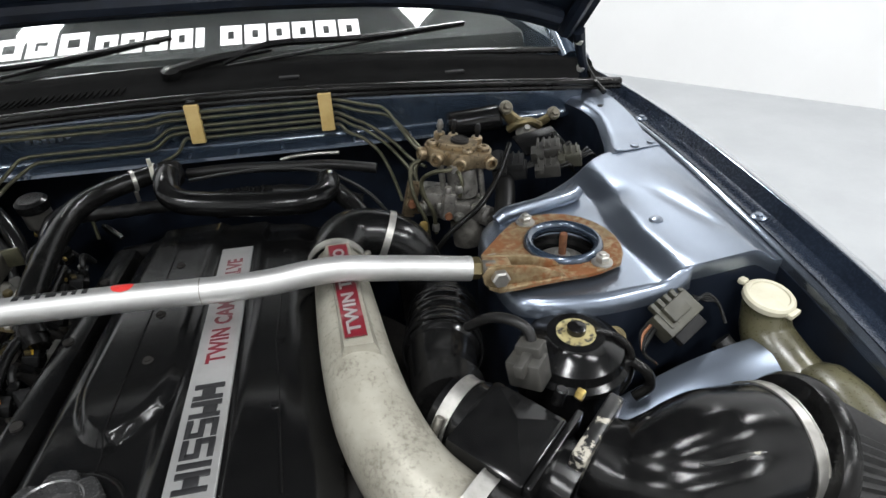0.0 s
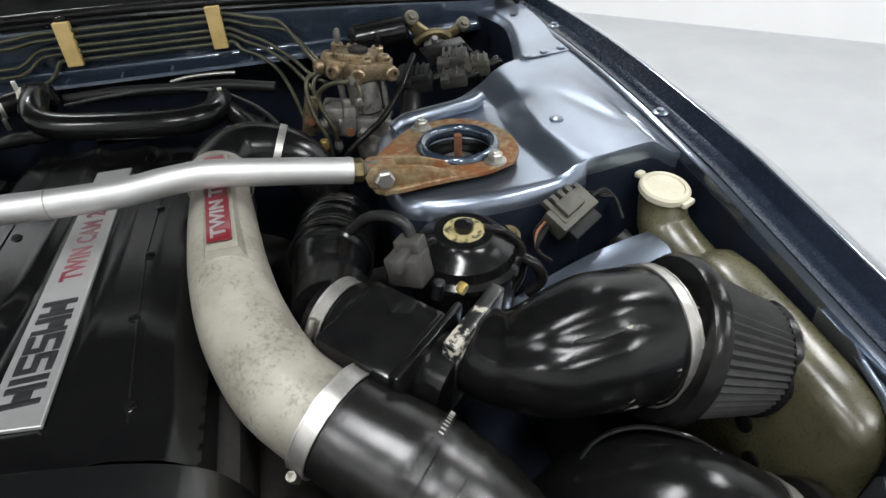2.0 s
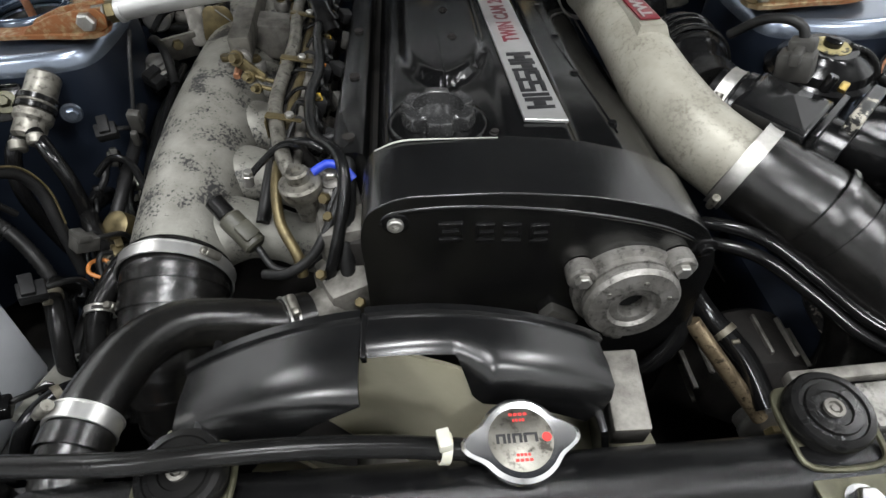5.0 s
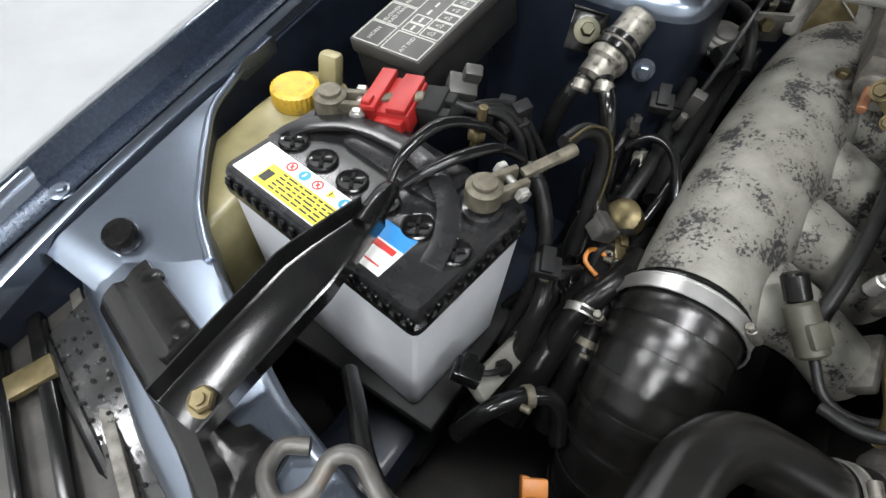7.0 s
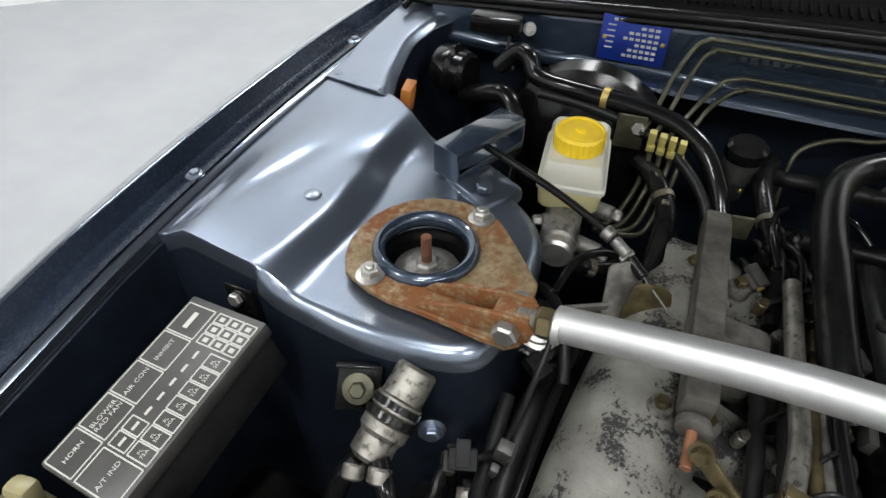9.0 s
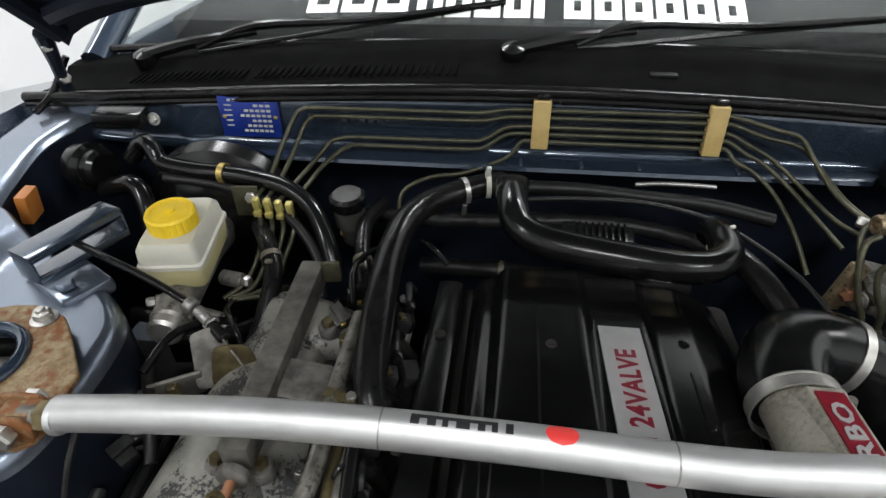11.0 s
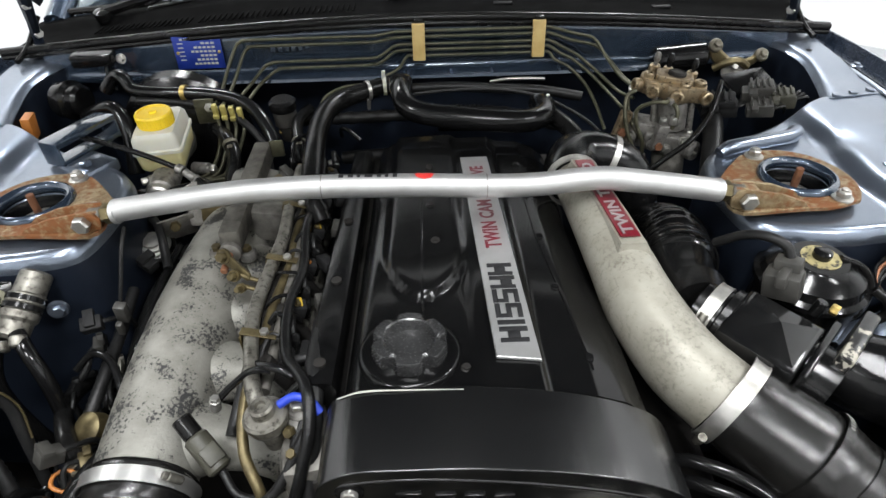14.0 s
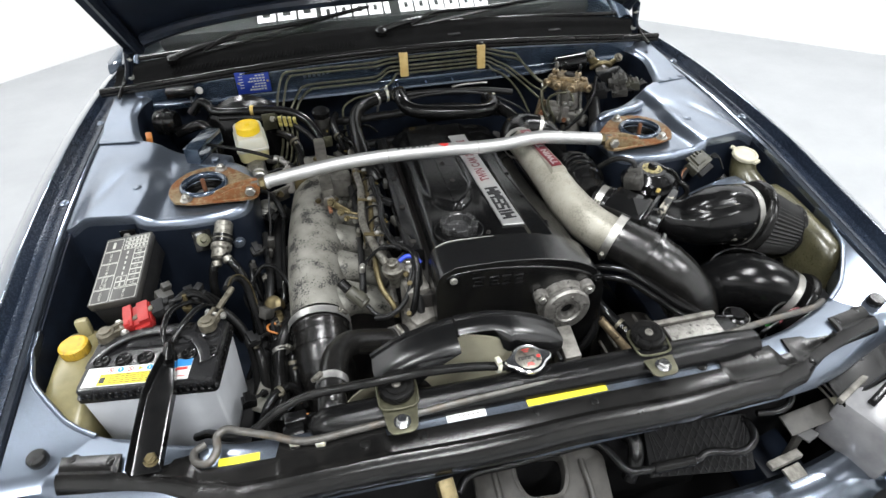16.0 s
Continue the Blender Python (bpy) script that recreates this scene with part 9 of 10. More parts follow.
for p, m, s in (((0.565, 0.335, 0.898), "grey_plastic", 1.0), ((0.595, 0.318, 0.892), "olive_plastic", 0.9), ((0.555, 0.300, 0.885), "grey_plastic", 0.8), ((0.50, 0.325, 0.880), "black_matte", 1.1)):
    t = thing("wiring_plug", p, "grey multi-way wiring plug beside the strut tower", "wiring plug", "wiring plugs")
    part("shell", join(box((0.05 * s, 0.026 * s, 0.020 * s), p, (8, -8, -20), 0.002), box((0.030 * s, 0.034 * s, 0.012 * s), V(*p) + V(0.006, 0, 0.012 * s), (8, -8, -20), 0.002), box((0.012 * s, 0.040 * s, 0.008), V(*p) + V(-0.014, -0.006, 0.010), (8, -8, -20), 0.001)), M[m], t)
    for k in range(3):
        part("wire", tube([V(*p) + V(0.025 * s, 0.004 * k, 0), V(*p) + V(0.045 * s, 0.012 * k - 0.005, 0.008), V(*p) + V(0.060 * s, 0.015 * k + 0.01, -0.012)], 0.0022, 6, 4), M["wire_tape"], t)
    for k in range(4):
        part("rib", box((0.0035 * s, 0.030 * s, 0.004), V(*p) + V(-0.016 + 0.010 * k, 0.001, 0.0195 * s), (8, -8, -20), 0.0008), M[m], t)
t = thing("wiring_loom", (0.50, 0.27, 0.85), "black wrapped wiring loom beside the brake unit", "wiring loom", "looms")
part("loom", tube([(0.50, 0.40, 0.87), (0.495, 0.35, 0.87), (0.485, 0.30, 0.86), (0.47, 0.25, 0.83), (0.46, 0.21, 0.78)], 0.016, 14, 5), M["wire_tape"], t)

# folded blue brace behind the east plate
t = thing("tower_gusset", (0.48, 0.17, 0.89), "folded blue gusset welded to the strut tower", "gusset")
part("gusset", join(tube([(0.432, 0.160, 0.885), (0.45, 0.165, 0.892), (0.50, 0.178, 0.893), (0.545, 0.192, 0.892), (0.562, 0.205, 0.893)], [0.010, 0.012, 0.011, 0.011, 0.012], 10, 4)), M["paint"], t)


# ---- east side: canister, plugs, washer bottle ----
t = thing("charcoal_canister", (0.455, -0.065, 0.70), "glossy black canister with a yellowed top label", "canister")
part("body", lathe([(0.055, 0), (0.056, 0.01), (0.056, 0.115), (0.061, 0.118), (0.061, 0.124), (0.055, 0.128), (0.052, 0.138), (0.040, 0.146), (0.032, 0.150), (0.030, 0.153), (0.027, 0.153)], (0.455, -0.062, 0.722), (0, -0.04, 1), 40), M["black_gloss"], t)
part("label", lathe([(0.021, 0), (0.021, 0.0012)], (0.4555, -0.068, 0.8745), (0, -0.04, 1), 32), M["worn_label"], t, "worn yellowed round label")
part("nut", lathe([(0.009, 0), (0.010, 0.002), (0.010, 0.008), (0.006, 0.010)], (0.4555, -0.068, 0.875), (0, -0.04, 1), 18), M["black_gloss"], t)
part("hose", tube([(0.475, -0.072, 0.876), (0.498, -0.078, 0.868), (0.512, -0.086, 0.85), (0.510, -0.094, 0.825), (0.498, -0.10, 0.81)], 0.0045, 10, 5), M["black_rubber"], t)
part("hose", tube([(0.508, -0.098, 0.85), (0.520, -0.108, 0.842), (0.524, -0.112, 0.825), (0.510, -0.11, 0.81)], 0.006, 10, 5), M["black_rubber"], t)
part("bolt", join(lathe([(0.012, 0), (0.012, 0.003)], (0.512, -0.050, 0.842), (0, -0.5, 1), 18), hexa(V(0.512, -0.051, 0.844), (0, -0.5, 1), 0.008, 0.006)), M["zinc_gold"], t)
t = thing("relay_plug", (0.585, -0.045, 0.84), "grey-green multi-way wiring plug on the tower front", "wiring plug", "wiring plugs")
pr = (28, -10, 28)
part("shell", join(box((0.060, 0.030, 0.022), (0.583, -0.047, 0.856), pr, 0.002), box((0.030, 0.020, 0.012), (0.580, -0.050, 0.868), pr, 0.002)), M["olive_plastic"], t)
for k in range(5):
    part("rib", box((0.006, 0.034, 0.008), (0.562 + 0.0105 * k, -0.054 + 0.0055 * k, 0.864 + 0.001 * k), pr, 0.001), M["olive_plastic"], t)
part("lower_shell", box((0.046, 0.018, 0.010), (0.594, -0.060, 0.846), pr, 0.002), M["black_matte"], t)
for k in range(4):
    part("wire", tube([(0.553, -0.060 + 0.004 * k, 0.853), (0.540, -0.070 + 0.005 * k, 0.846), (0.535, -0.075, 0.835), (0.55, -0.08, 0.82)], 0.002, 6, 4), M["wire_tape"] if k != 2 else M["copper"], t)
    part("wire", tube([(0.615, -0.036 + 0.003 * k, 0.864), (0.632, -0.030, 0.866 - 0.003 * k), (0.645, -0.035, 0.855), (0.65, -0.05, 0.835)], 0.002, 6, 4), M["wire_tape"], t)
# blue sloping panel between tower and filter
solid("sloping_apron_east", shell(sheet(lambda u, v: (0.49 + 0.19 * u, -0.165 + 0.075 * v + 0.02 * u, 0.752 + 0.045 * u + 0.028 * math.sin(1.6 * v) + 0.012 * math.sin(3 * u)), 12, 6), 0.004), M["paint"], "gunmetal blue sloping inner apron beside the filter", "panel", kind="structure")
# washer bottle
t = thing("washer_bottle", (0.71, -0.20, 0.68), "yellowed washer bottle with a yellowed flip cap", "washer bottle")
part("neck", tube([(0.697, -0.050, 0.858), (0.697, -0.052, 0.845), (0.698, -0.062, 0.822), (0.703, -0.088, 0.803), (0.708, -0.120, 0.790), (0.712, -0.150, 0.775)], [0.0255, 0.0255, 0.028, 0.031, 0.033, 0.034], 28, 6, wide=1.05), M["washer_plastic"], t, angle=60)
body = []
for y, x0, z0, z1, r in ((-0.112, 0.704, 0.74, 0.800, 0.014), (-0.118, 0.692, 0.70, 0.822, 0.022), (-0.135, 0.684, 0.64, 0.834, 0.024), (-0.17, 0.681, 0.60, 0.838, 0.024), (-0.23, 0.680, 0.58, 0.832, 0.024), (-0.30, 0.684, 0.58, 0.822, 0.024), (-0.335, 0.690, 0.60, 0.813, 0.022), (-0.352, 0.697, 0.62, 0.802, 0.018), (-0.360, 0.708, 0.66, 0.78, 0.012)):
    body.append([(x, y, z) for x, z in rounded([(x0, z0), (0.7405, z0), (0.7405, z1), (x0, z1)], r, 4)])
part("body", loft(body), M["washer_plastic"], t, "yellowed tank along the wing with its shade in dark patches", angle=60)
part("cap", lathe([(0.0255, -0.006), (0.0285, -0.003), (0.0285, 0.003), (0.026, 0.0055), (0.022, 0.0055), (0.021, 0.0040), (0.006, 0.0048)], (0.697, -0.050, 0.864), (0.04, -0.14, 1), 44), M["cap_plastic"], t, "yellowed round cap")
part("cap_tab", box((0.012, 0.010, 0.007), (0.682, -0.022, 0.871), (0, 0, 25), 0.003), M["cap_plastic"], t)
part("cap_hinge", box((0.020, 0.008, 0.007), (0.710, -0.076, 0.858), (0, 0, 25), 0.002), M["cap_plastic"], t)
for y, z in ((-0.262, 0.722), (-0.285, 0.69)):
    part("grommet", lathe([(0.010, 0), (0.010, 0.003), (0.005, 0.004)], (0.681, y, z), (-1, 0, 0.1), 16), M["black_rubber"], t)
dark_hose([(0.64, -0.06, 0.82), (0.655, -0.085, 0.80), (0.66, -0.115, 0.78), (0.655, -0.15, 0.76)], 0.012, "wire_tape", "black wrapped loom beside the washer bottle", "wiring_loom", "wiring loom", "looms")

# ---- east front: power steering cap, pipes, low metalwork ----
t = thing("steering_reservoir", (0.462, -0.42, 0.70), "black round power steering reservoir cap", "reservoir")
part("body", rod((0.470, -0.408, 0.62), (0.470, -0.409, 0.746), 0.020, 26), M["black_satin"], t)
part("cap", lathe([(0.0195, 0), (0.0225, 0.002), (0.0225, 0.006), (0.018, 0.008), (0.015, 0.010), (0.0145, 0.014), (0.013, 0.0155), (0.006, 0.0155)], (0.470, -0.409, 0.746), (0, -0.05, 1), 36), M["black_satin"], t)
part("cap_ring", band((0.470, -0.4092, 0.7500), (0, -0.05, 1), 0.0227, 0.003, 0.0006, 36), M["cast"], t)
STEER = lambda o: [(0.235, -0.25 - o, 0.775 - o), (0.258, -0.266 - o, 0.796 - o), (0.299, -0.292 - o, 0.798 - o), (0.336, -0.328 - o, 0.783 - o), (0.375, -0.375 - o * 0.7, 0.766 - o), (0.42, -0.410, 0.760 - o), (0.452, -0.415, 0.757 - o)]
for off in (0.0, 0.014):
    dark_hose(STEER(off), 0.0068, "black_gloss", "shiny black rubber pipe under the intake hose", "steering_hose", "hose")
dark_hose([(0.235, -0.315, 0.735), (0.228, -0.335, 0.70), (0.205, -0.345, 0.67), (0.185, -0.34, 0.65)], 0.009, "black_gloss", "shiny black curved pipe beside the timing cover", "coolant_pipe", "pipe")
dark_hose([(0.24, -0.33, 0.72), (0.275, -0.365, 0.68), (0.31, -0.40, 0.64)], 0.0085, "abs_gold", "brassy dipstick tube low beside the engine", "dipstick_tube", "tube")
t = thing("radiator_side_plate", (0.33, -0.49, 0.80), "glossy black radiator side plate", "bracket")
part("plate", join(box((0.11, 0.034, 0.006), (0.345, -0.478, 0.818), (-4, 5, 6), 0.002), box((0.15, 0.010, 0.012), (0.30, -0.462, 0.824), (-4, 5, 6), 0.003)), M["black_wet"], t)
t = thing("alternator", (0.33, -0.36, 0.60), "grimy alternator low beside the engine", "alternator")
part("case", lathe([(0.05, 0), (0.06, 0.01), (0.06, 0.08), (0.045, 0.095), (0.02, 0.10)], (0.33, -0.28, 0.62), (0, -1, 0), 30), M["grime"], t)
for k in range(12):
    a = math.pi * k / 6
    part("fin", box((0.004, 0.050, 0.010), (0.33 + 0.060 * math.cos(a), -0.325, 0.62 + 0.060 * math.sin(a)), (0, 90 - 30 * k, 0), 0.001), M["cast_dark"], t)
part("pulley", lathe([(0.012, 0.0), (0.034, 0.002), (0.034, 0.006), (0.029, 0.010), (0.034, 0.014), (0.034, 0.018), (0.012, 0.022)], (0.33, -0.382, 0.62), (0, -1, 0), 30), M["steel"], t, "worn steel pulley")
part("bolt", hexa(V(0.33, -0.404, 0.62), (0, -1, 0), 0.011, 0.008), M["zinc_gold"], t)
t = thing("exhaust_heat_shield", (0.27, 0.0, 0.66), "dark heat shield below the turbo pipe", "heat shield")
part("shield", shell(sheet(lambda u, v: (0.20 + 0.13 * u, -0.24 + 0.42 * v, 0.76 - 0.09 * u * u), 8, 10), 0.002), M["grime"], t)
for p in ((0.53, -0.42, 0.745), (0.545, -0.435, 0.74)):
    dark_hose([p, V(*p) + V(0.02, 0.01, 0.012), V(*p) + V(0.05, 0.015, 0.012), V(*p) + V(0.08, 0.0, -0.005)], 0.0024, "red_badge" if p[0] > 0.54 else "wire_tape", "thin wires beside the front filter", "wire", "wire", "wires")

# wiring loom along the cam cover
t = thing("engine_loom", (-0.10, -0.15, 0.80), "black wrapped engine loom beside the timing cover", "wiring loom", "looms")
part("loom", tube([(-0.108, 0.0, 0.83), (-0.106, -0.08, 0.845), (-0.104, -0.16, 0.856), (-0.100, -0.20, 0.858), (-0.098, -0.24, 0.842), (-0.102, -0.28, 0.80), (-0.100, -0.31, 0.75), (-0.094, -0.33, 0.70)], [0.007, 0.008, 0.009, 0.010, 0.009, 0.008, 0.006, 0.006], 12, 6), M["wire_tape"], t)
part("branch", tube([(-0.103, -0.17, 0.857), (-0.122, -0.175, 0.856), (-0.138, -0.172, 0.846)], 0.005, 10, 4), M["wire_tape"], t)
part("branch", tube([(-0.100, -0.225, 0.85), (-0.115, -0.25, 0.83), (-0.118, -0.27, 0.80), (-0.11, -0.285, 0.775)], 0.004, 8, 5), M["wire_tape"], t)
part("branch", tube([(-0.106, -0.19, 0.85), (-0.128, -0.20, 0.835), (-0.132, -0.215, 0.81)], 0.004, 8, 5), M["wire_tape"], t)
for k in range(5):
    p = V(-0.118 + 0.006 * (k % 2), -0.15 + 0.075 * k, 0.838)
    part("plug", box((0.016, 0.026, 0.014), p, (0, 15, 20 * (k % 3)), 0.002), M["grey_plastic"] if k % 2 else M["black_matte"], t)



# ---- dark pipework, looms and small fittings deep in the bay ----
def clipped_hose(pts, r, clamps=(), mat="black_rubber", label="black rubber hose deep in the engine bay", name="hose", ribs=0.0):
    t = thing(name, pts[0], label, "hose", "bay hoses")
    n = 60 * len(pts) * r / 0.012
    part("hose", tube(pts, r, 14, 14 if ribs else 6, ripple=(lambda f: 1 + ribs * math.sin(f * n)) if ribs else None), M[mat], t, angle=60)
    path = catmull(pts, 8)
    for f in clamps:
        i = max(1, min(len(path) - 2, int(f * (len(path) - 1))))
        w = path[i + 1] - path[i - 1]
        part("clamp", join(band(path[i], w, r * 1.04, 0.007, 0.0012, 20), rod(path[i] + V(0, -r - 0.004, 0.004), path[i] + V(0.008, -r - 0.004, 0.006), 0.003)), M["dull_lead"], t, "dull steel hose clamp")
    return t


# between the battery and the plenum
clipped_hose([(-0.440, -0.05, 0.70), (-0.425, -0.12, 0.735), (-0.40, -0.17, 0.745), (-0.375, -0.20, 0.735), (-0.35, -0.215, 0.725)], 0.010, (0.8,))
clipped_hose([(-0.43, -0.20, 0.62), (-0.425, -0.22, 0.70), (-0.415, -0.25, 0.745), (-0.40, -0.285, 0.74), (-0.395, -0.32, 0.70), (-0.40, -0.36, 0.62)], 0.009, (0.5,))
clipped_hose([(-0.352, -0.13, 0.70), (-0.358, -0.18, 0.715), (-0.352, -0.235, 0.71), (-0.348, -0.29, 0.68), (-0.345, -0.34, 0.62)], 0.013, (0.45, 0.7))
clipped_hose([(-0.47, -0.20, 0.79), (-0.445, -0.215, 0.775), (-0.425, -0.235, 0.74), (-0.42, -0.26, 0.69), (-0.425, -0.29, 0.63)], 0.0075, (), "wire_tape", "ribbed black wiring conduit beside the battery", "conduit", 0.10)
clipped_hose([(-0.39, 0.03, 0.78), (-0.385, -0.04, 0.765), (-0.38, -0.10, 0.76), (-0.385, -0.15, 0.74), (-0.40, -0.20, 0.70)], 0.0075, (), "wire_tape", "ribbed black wiring conduit along the plenum", "conduit", 0.10)
clipped_hose([(-0.345, 0.10, 0.80), (-0.35, 0.03, 0.79), (-0.352, -0.05, 0.77), (-0.355, -0.12, 0.75), (-0.36, -0.16, 0.73)], 0.005, (), "black_gloss", "thin shiny black vacuum hose beside the plenum", "vacuum_hose")
clipped_hose([(-0.41, -0.10, 0.77), (-0.39, -0.09, 0.785), (-0.365, -0.10, 0.785), (-0.345, -0.13, 0.77), (-0.335, -0.16, 0.75)], 0.0045, (), "black_gloss", "thin shiny black vacuum hose beside the plenum", "vacuum_hose")
clipped_hose([(-0.40, -0.42, 0.70), (-0.385, -0.40, 0.73), (-0.365, -0.375, 0.735), (-0.345, -0.36, 0.72), (-0.33, -0.37, 0.68)], 0.008, (0.5,), "black_gloss", "shiny black hose behind the radiator")
for p, r, m in (((-0.405, -0.285, 0.775), (20, 15, 30), "black_matte"), ((-0.383, -0.215, 0.77), (0, 30, 50), "grey_plastic"), ((-0.40, -0.055, 0.80), (30, 0, 20), "black_matte"), ((-0.372, 0.055, 0.805), (10, 20, -30), "black_matte"), ((-0.415, -0.385, 0.735), (0, 10, 15), "black_gloss")):
    t = thing("wiring_plug", p, "small dark wiring plug on a loom in the bay", "wiring plug", "wiring plugs")
    part("shell", join(box((0.024, 0.018, 0.016), p, r, 0.002), box((0.012, 0.022, 0.008), V(*p) + V(0, 0, 0.010), r, 0.001)), M[m], t)
    part("wire", tube([V(*p), V(*p) + V(0.015, 0.012, -0.004), V(*p) + V(0.022, 0.035, -0.025), V(*p) + V(0.018, 0.05, -0.07)], 0.003, 8, 5), M["wire_tape"], t)
t = thing("orange_plug", (-0.335, -0.43, 0.70), "small orange plug near the radiator hose", "wiring plug")
part("shell", join(box((0.020, 0.014, 0.010), (-0.328, -0.425, 0.712), (20, 0, 30), 0.002), box((0.006, 0.018, 0.014), (-0.334, -0.428, 0.708), (20, 0, 30), 0.001)), M["orange"], t)

# beside the booster and behind the plenum
clipped_hose([(-0.47, 0.24, 0.80), (-0.43, 0.22, 0.815), (-0.39, 0.20, 0.81), (-0.35, 0.215, 0.80), (-0.32, 0.25, 0.79)], 0.009, (0.7,))
clipped_hose([(-0.345, 0.35, 0.86), (-0.32, 0.31, 0.865), (-0.30, 0.27, 0.85), (-0.30, 0.22, 0.82), (-0.31, 0.17, 0.79)], 0.011, (0.4,))
clipped_hose([(-0.20, 0.42, 0.86), (-0.21, 0.36, 0.865), (-0.20, 0.30, 0.855), (-0.185, 0.25, 0.84), (-0.18, 0.18, 0.82)], 0.010, (0.5,))
clipped_hose([(-0.24, 0.44, 0.83), (-0.16, 0.42, 0.84), (-0.06, 0.415, 0.845), (0.06, 0.425, 0.845), (0.16, 0.42, 0.84), (0.26, 0.40, 0.82)], 0.011, (), "wire_tape", "ribbed black wiring conduit behind the engine", "conduit", 0.10)
clipped_hose([(-0.15, 0.42, 0.76), (-0.05, 0.40, 0.775), (0.05, 0.40, 0.77), (0.15, 0.41, 0.76), (0.22, 0.43, 0.74)], 0.012, (0.3,), "wire_tape")
clipped_hose([(-0.38, 0.12, 0.84), (-0.37, 0.16, 0.85), (-0.35, 0.19, 0.845), (-0.325, 0.21, 0.83)], 0.0045, (), "black_gloss", "thin shiny black vacuum hose behind the plenum", "vacuum_hose")
clipped_hose([(-0.41, 0.16, 0.80), (-0.385, 0.13, 0.825), (-0.36, 0.09, 0.825), (-0.345, 0.05, 0.80)], 0.006, (), "wire_tape", "black wrapped wiring loom behind the plenum", "wiring_loom")
t = thing("cable_bracket", (-0.35, 0.13, 0.80), "dull grey bracket for the throttle cable", "bracket")
part("plate", box((0.050, 0.004, 0.040), (-0.352, 0.125, 0.815), (15, 0, 30), 0.001), M["cast_dark"], t)
part("nut", hexa(V(-0.352, 0.120, 0.822), (0.4, -0.9, 0.2), 0.008, 0.012), M["zinc_gold"], t)

# injector wiring between the rail and the cam cover
for k in range(6):
    y = -0.165 + 0.075 * k
    t = thing("injector_plug", (-0.138, y, 0.835), "black injector plug with a wrapped lead", "wiring plug", "injector plugs")
    part("shell", join(box((0.020, 0.024, 0.018), (-0.139, y + 0.02, 0.832), (0, 25, 8 * (k % 3)), 0.002), box((0.010, 0.014, 0.026), (-0.136, y + 0.028, 0.838), (0, 25, 8), 0.002)), M["black_satin"], t)
    part("lead", tube([(-0.135, y + 0.03, 0.842), (-0.136, y + 0.042, 0.855), (-0.139, y + 0.058, 0.85), (-0.136, y + 0.07, 0.832)], 0.0042, 8, 5), M["wire_tape"], t)
    if k in (1, 3):
        part("tag", box((0.008, 0.012, 0.006), (-0.137, y + 0.008, 0.848), (10, 20, 20), 0.001), M["amber_cap"], t, "yellow locking tag")
    part("screw", hexa(V(-0.143, y + 0.045, 0.838), (0, 0, 1), 0.005, 0.006), M["steel"], t)
clipped_hose([(-0.20, 0.16, 0.83), (-0.19, 0.08, 0.825), (-0.187, 0.0, 0.815), (-0.19, -0.08, 0.805), (-0.195, -0.15, 0.79), (-0.20, -0.20, 0.77)], 0.007, (), "wire_tape", "black wrapped wiring loom along the fuel rail", "wiring_loom")
clipped_hose([(-0.12, -0.20, 0.862), (-0.135, -0.195, 0.868), (-0.155, -0.185, 0.862), (-0.17, -0.17, 0.85)], 0.0045, (), "black_gloss", "short shiny vacuum hose over the fuel rail", "vacuum_hose")
clipped_hose([(-0.098, -0.24, 0.85), (-0.118, -0.27, 0.82), (-0.135, -0.285, 0.80), (-0.16, -0.29, 0.785), (-0.185, -0.28, 0.775)], 0.005, (), "wire_tape", "black wrapped lead to the sensor", "wiring_loom")

rnd = random.Random(41)
t = thing("injector_loom", (-0.15, 0.0, 0.85), "black taped injector loom with branching leads", "wiring loom")
part("trunk", tube([(-0.147, 0.22, 0.862), (-0.141, 0.12, 0.858), (-0.146, 0.05, 0.862), (-0.138, -0.03, 0.857), (-0.142, -0.10, 0.861), (-0.132, -0.17, 0.860), (-0.105, -0.215, 0.868), (-0.098, -0.25, 0.852), (-0.108, -0.28, 0.815), (-0.12, -0.295, 0.78)], 0.0062, 12, 6), M["black_wet"], t, "shiny taped trunk")
for k in range(11):
    y = -0.19 + 0.038 * k + rnd.uniform(-0.008, 0.008)
    a, b = V(-0.143, y, 0.862), V(rnd.uniform(-0.205, -0.170), y + rnd.uniform(-0.03, 0.03), rnd.uniform(0.815, 0.842))
    part("lead", tube([a, a.lerp(b, 0.3) + V(0, rnd.uniform(-0.008, 0.008), 0.012), a.lerp(b, 0.7) + V(0, rnd.uniform(-0.010, 0.010), 0.006), b], rnd.choice((0.0022, 0.003, 0.0036)), 8, 5), M[rnd.choice(("wire_tape", "black_wet", "black_gloss"))], t)
    part("joint", join(rod(b - V(0, 0, 0.008), b + V(0.002, 0, 0.006), 0.0055, 10), hexa(b + V(0.002, 0, 0.005), (0.2, 0, 1), 0.0048, 0.005)), M[rnd.choice(("zinc_gold", "valve_alu", "grime", "steel"))], t)
for y, z in ((-0.145, 0.862), (-0.02, 0.861), (0.09, 0.866)):
    c = thing("pipe_clip", (-0.17, y, z), "tarnished bracket clipping the fuel pipes together", "pipe clip", "pipe clips")
    part("saddle", join(box((0.038, 0.010, 0.002), (-0.164, y, z + 0.003), (0, 8, rnd.uniform(-12, 12)), 0.0006), box((0.002, 0.010, 0.020), (-0.183, y, z - 0.008), bevel=0.0006)), M["zinc_gold"], c)
    part("screw", hexa(V(-0.158, y, z + 0.003), (0.1, 0, 1), 0.0050, 0.005), M["steel"], c)
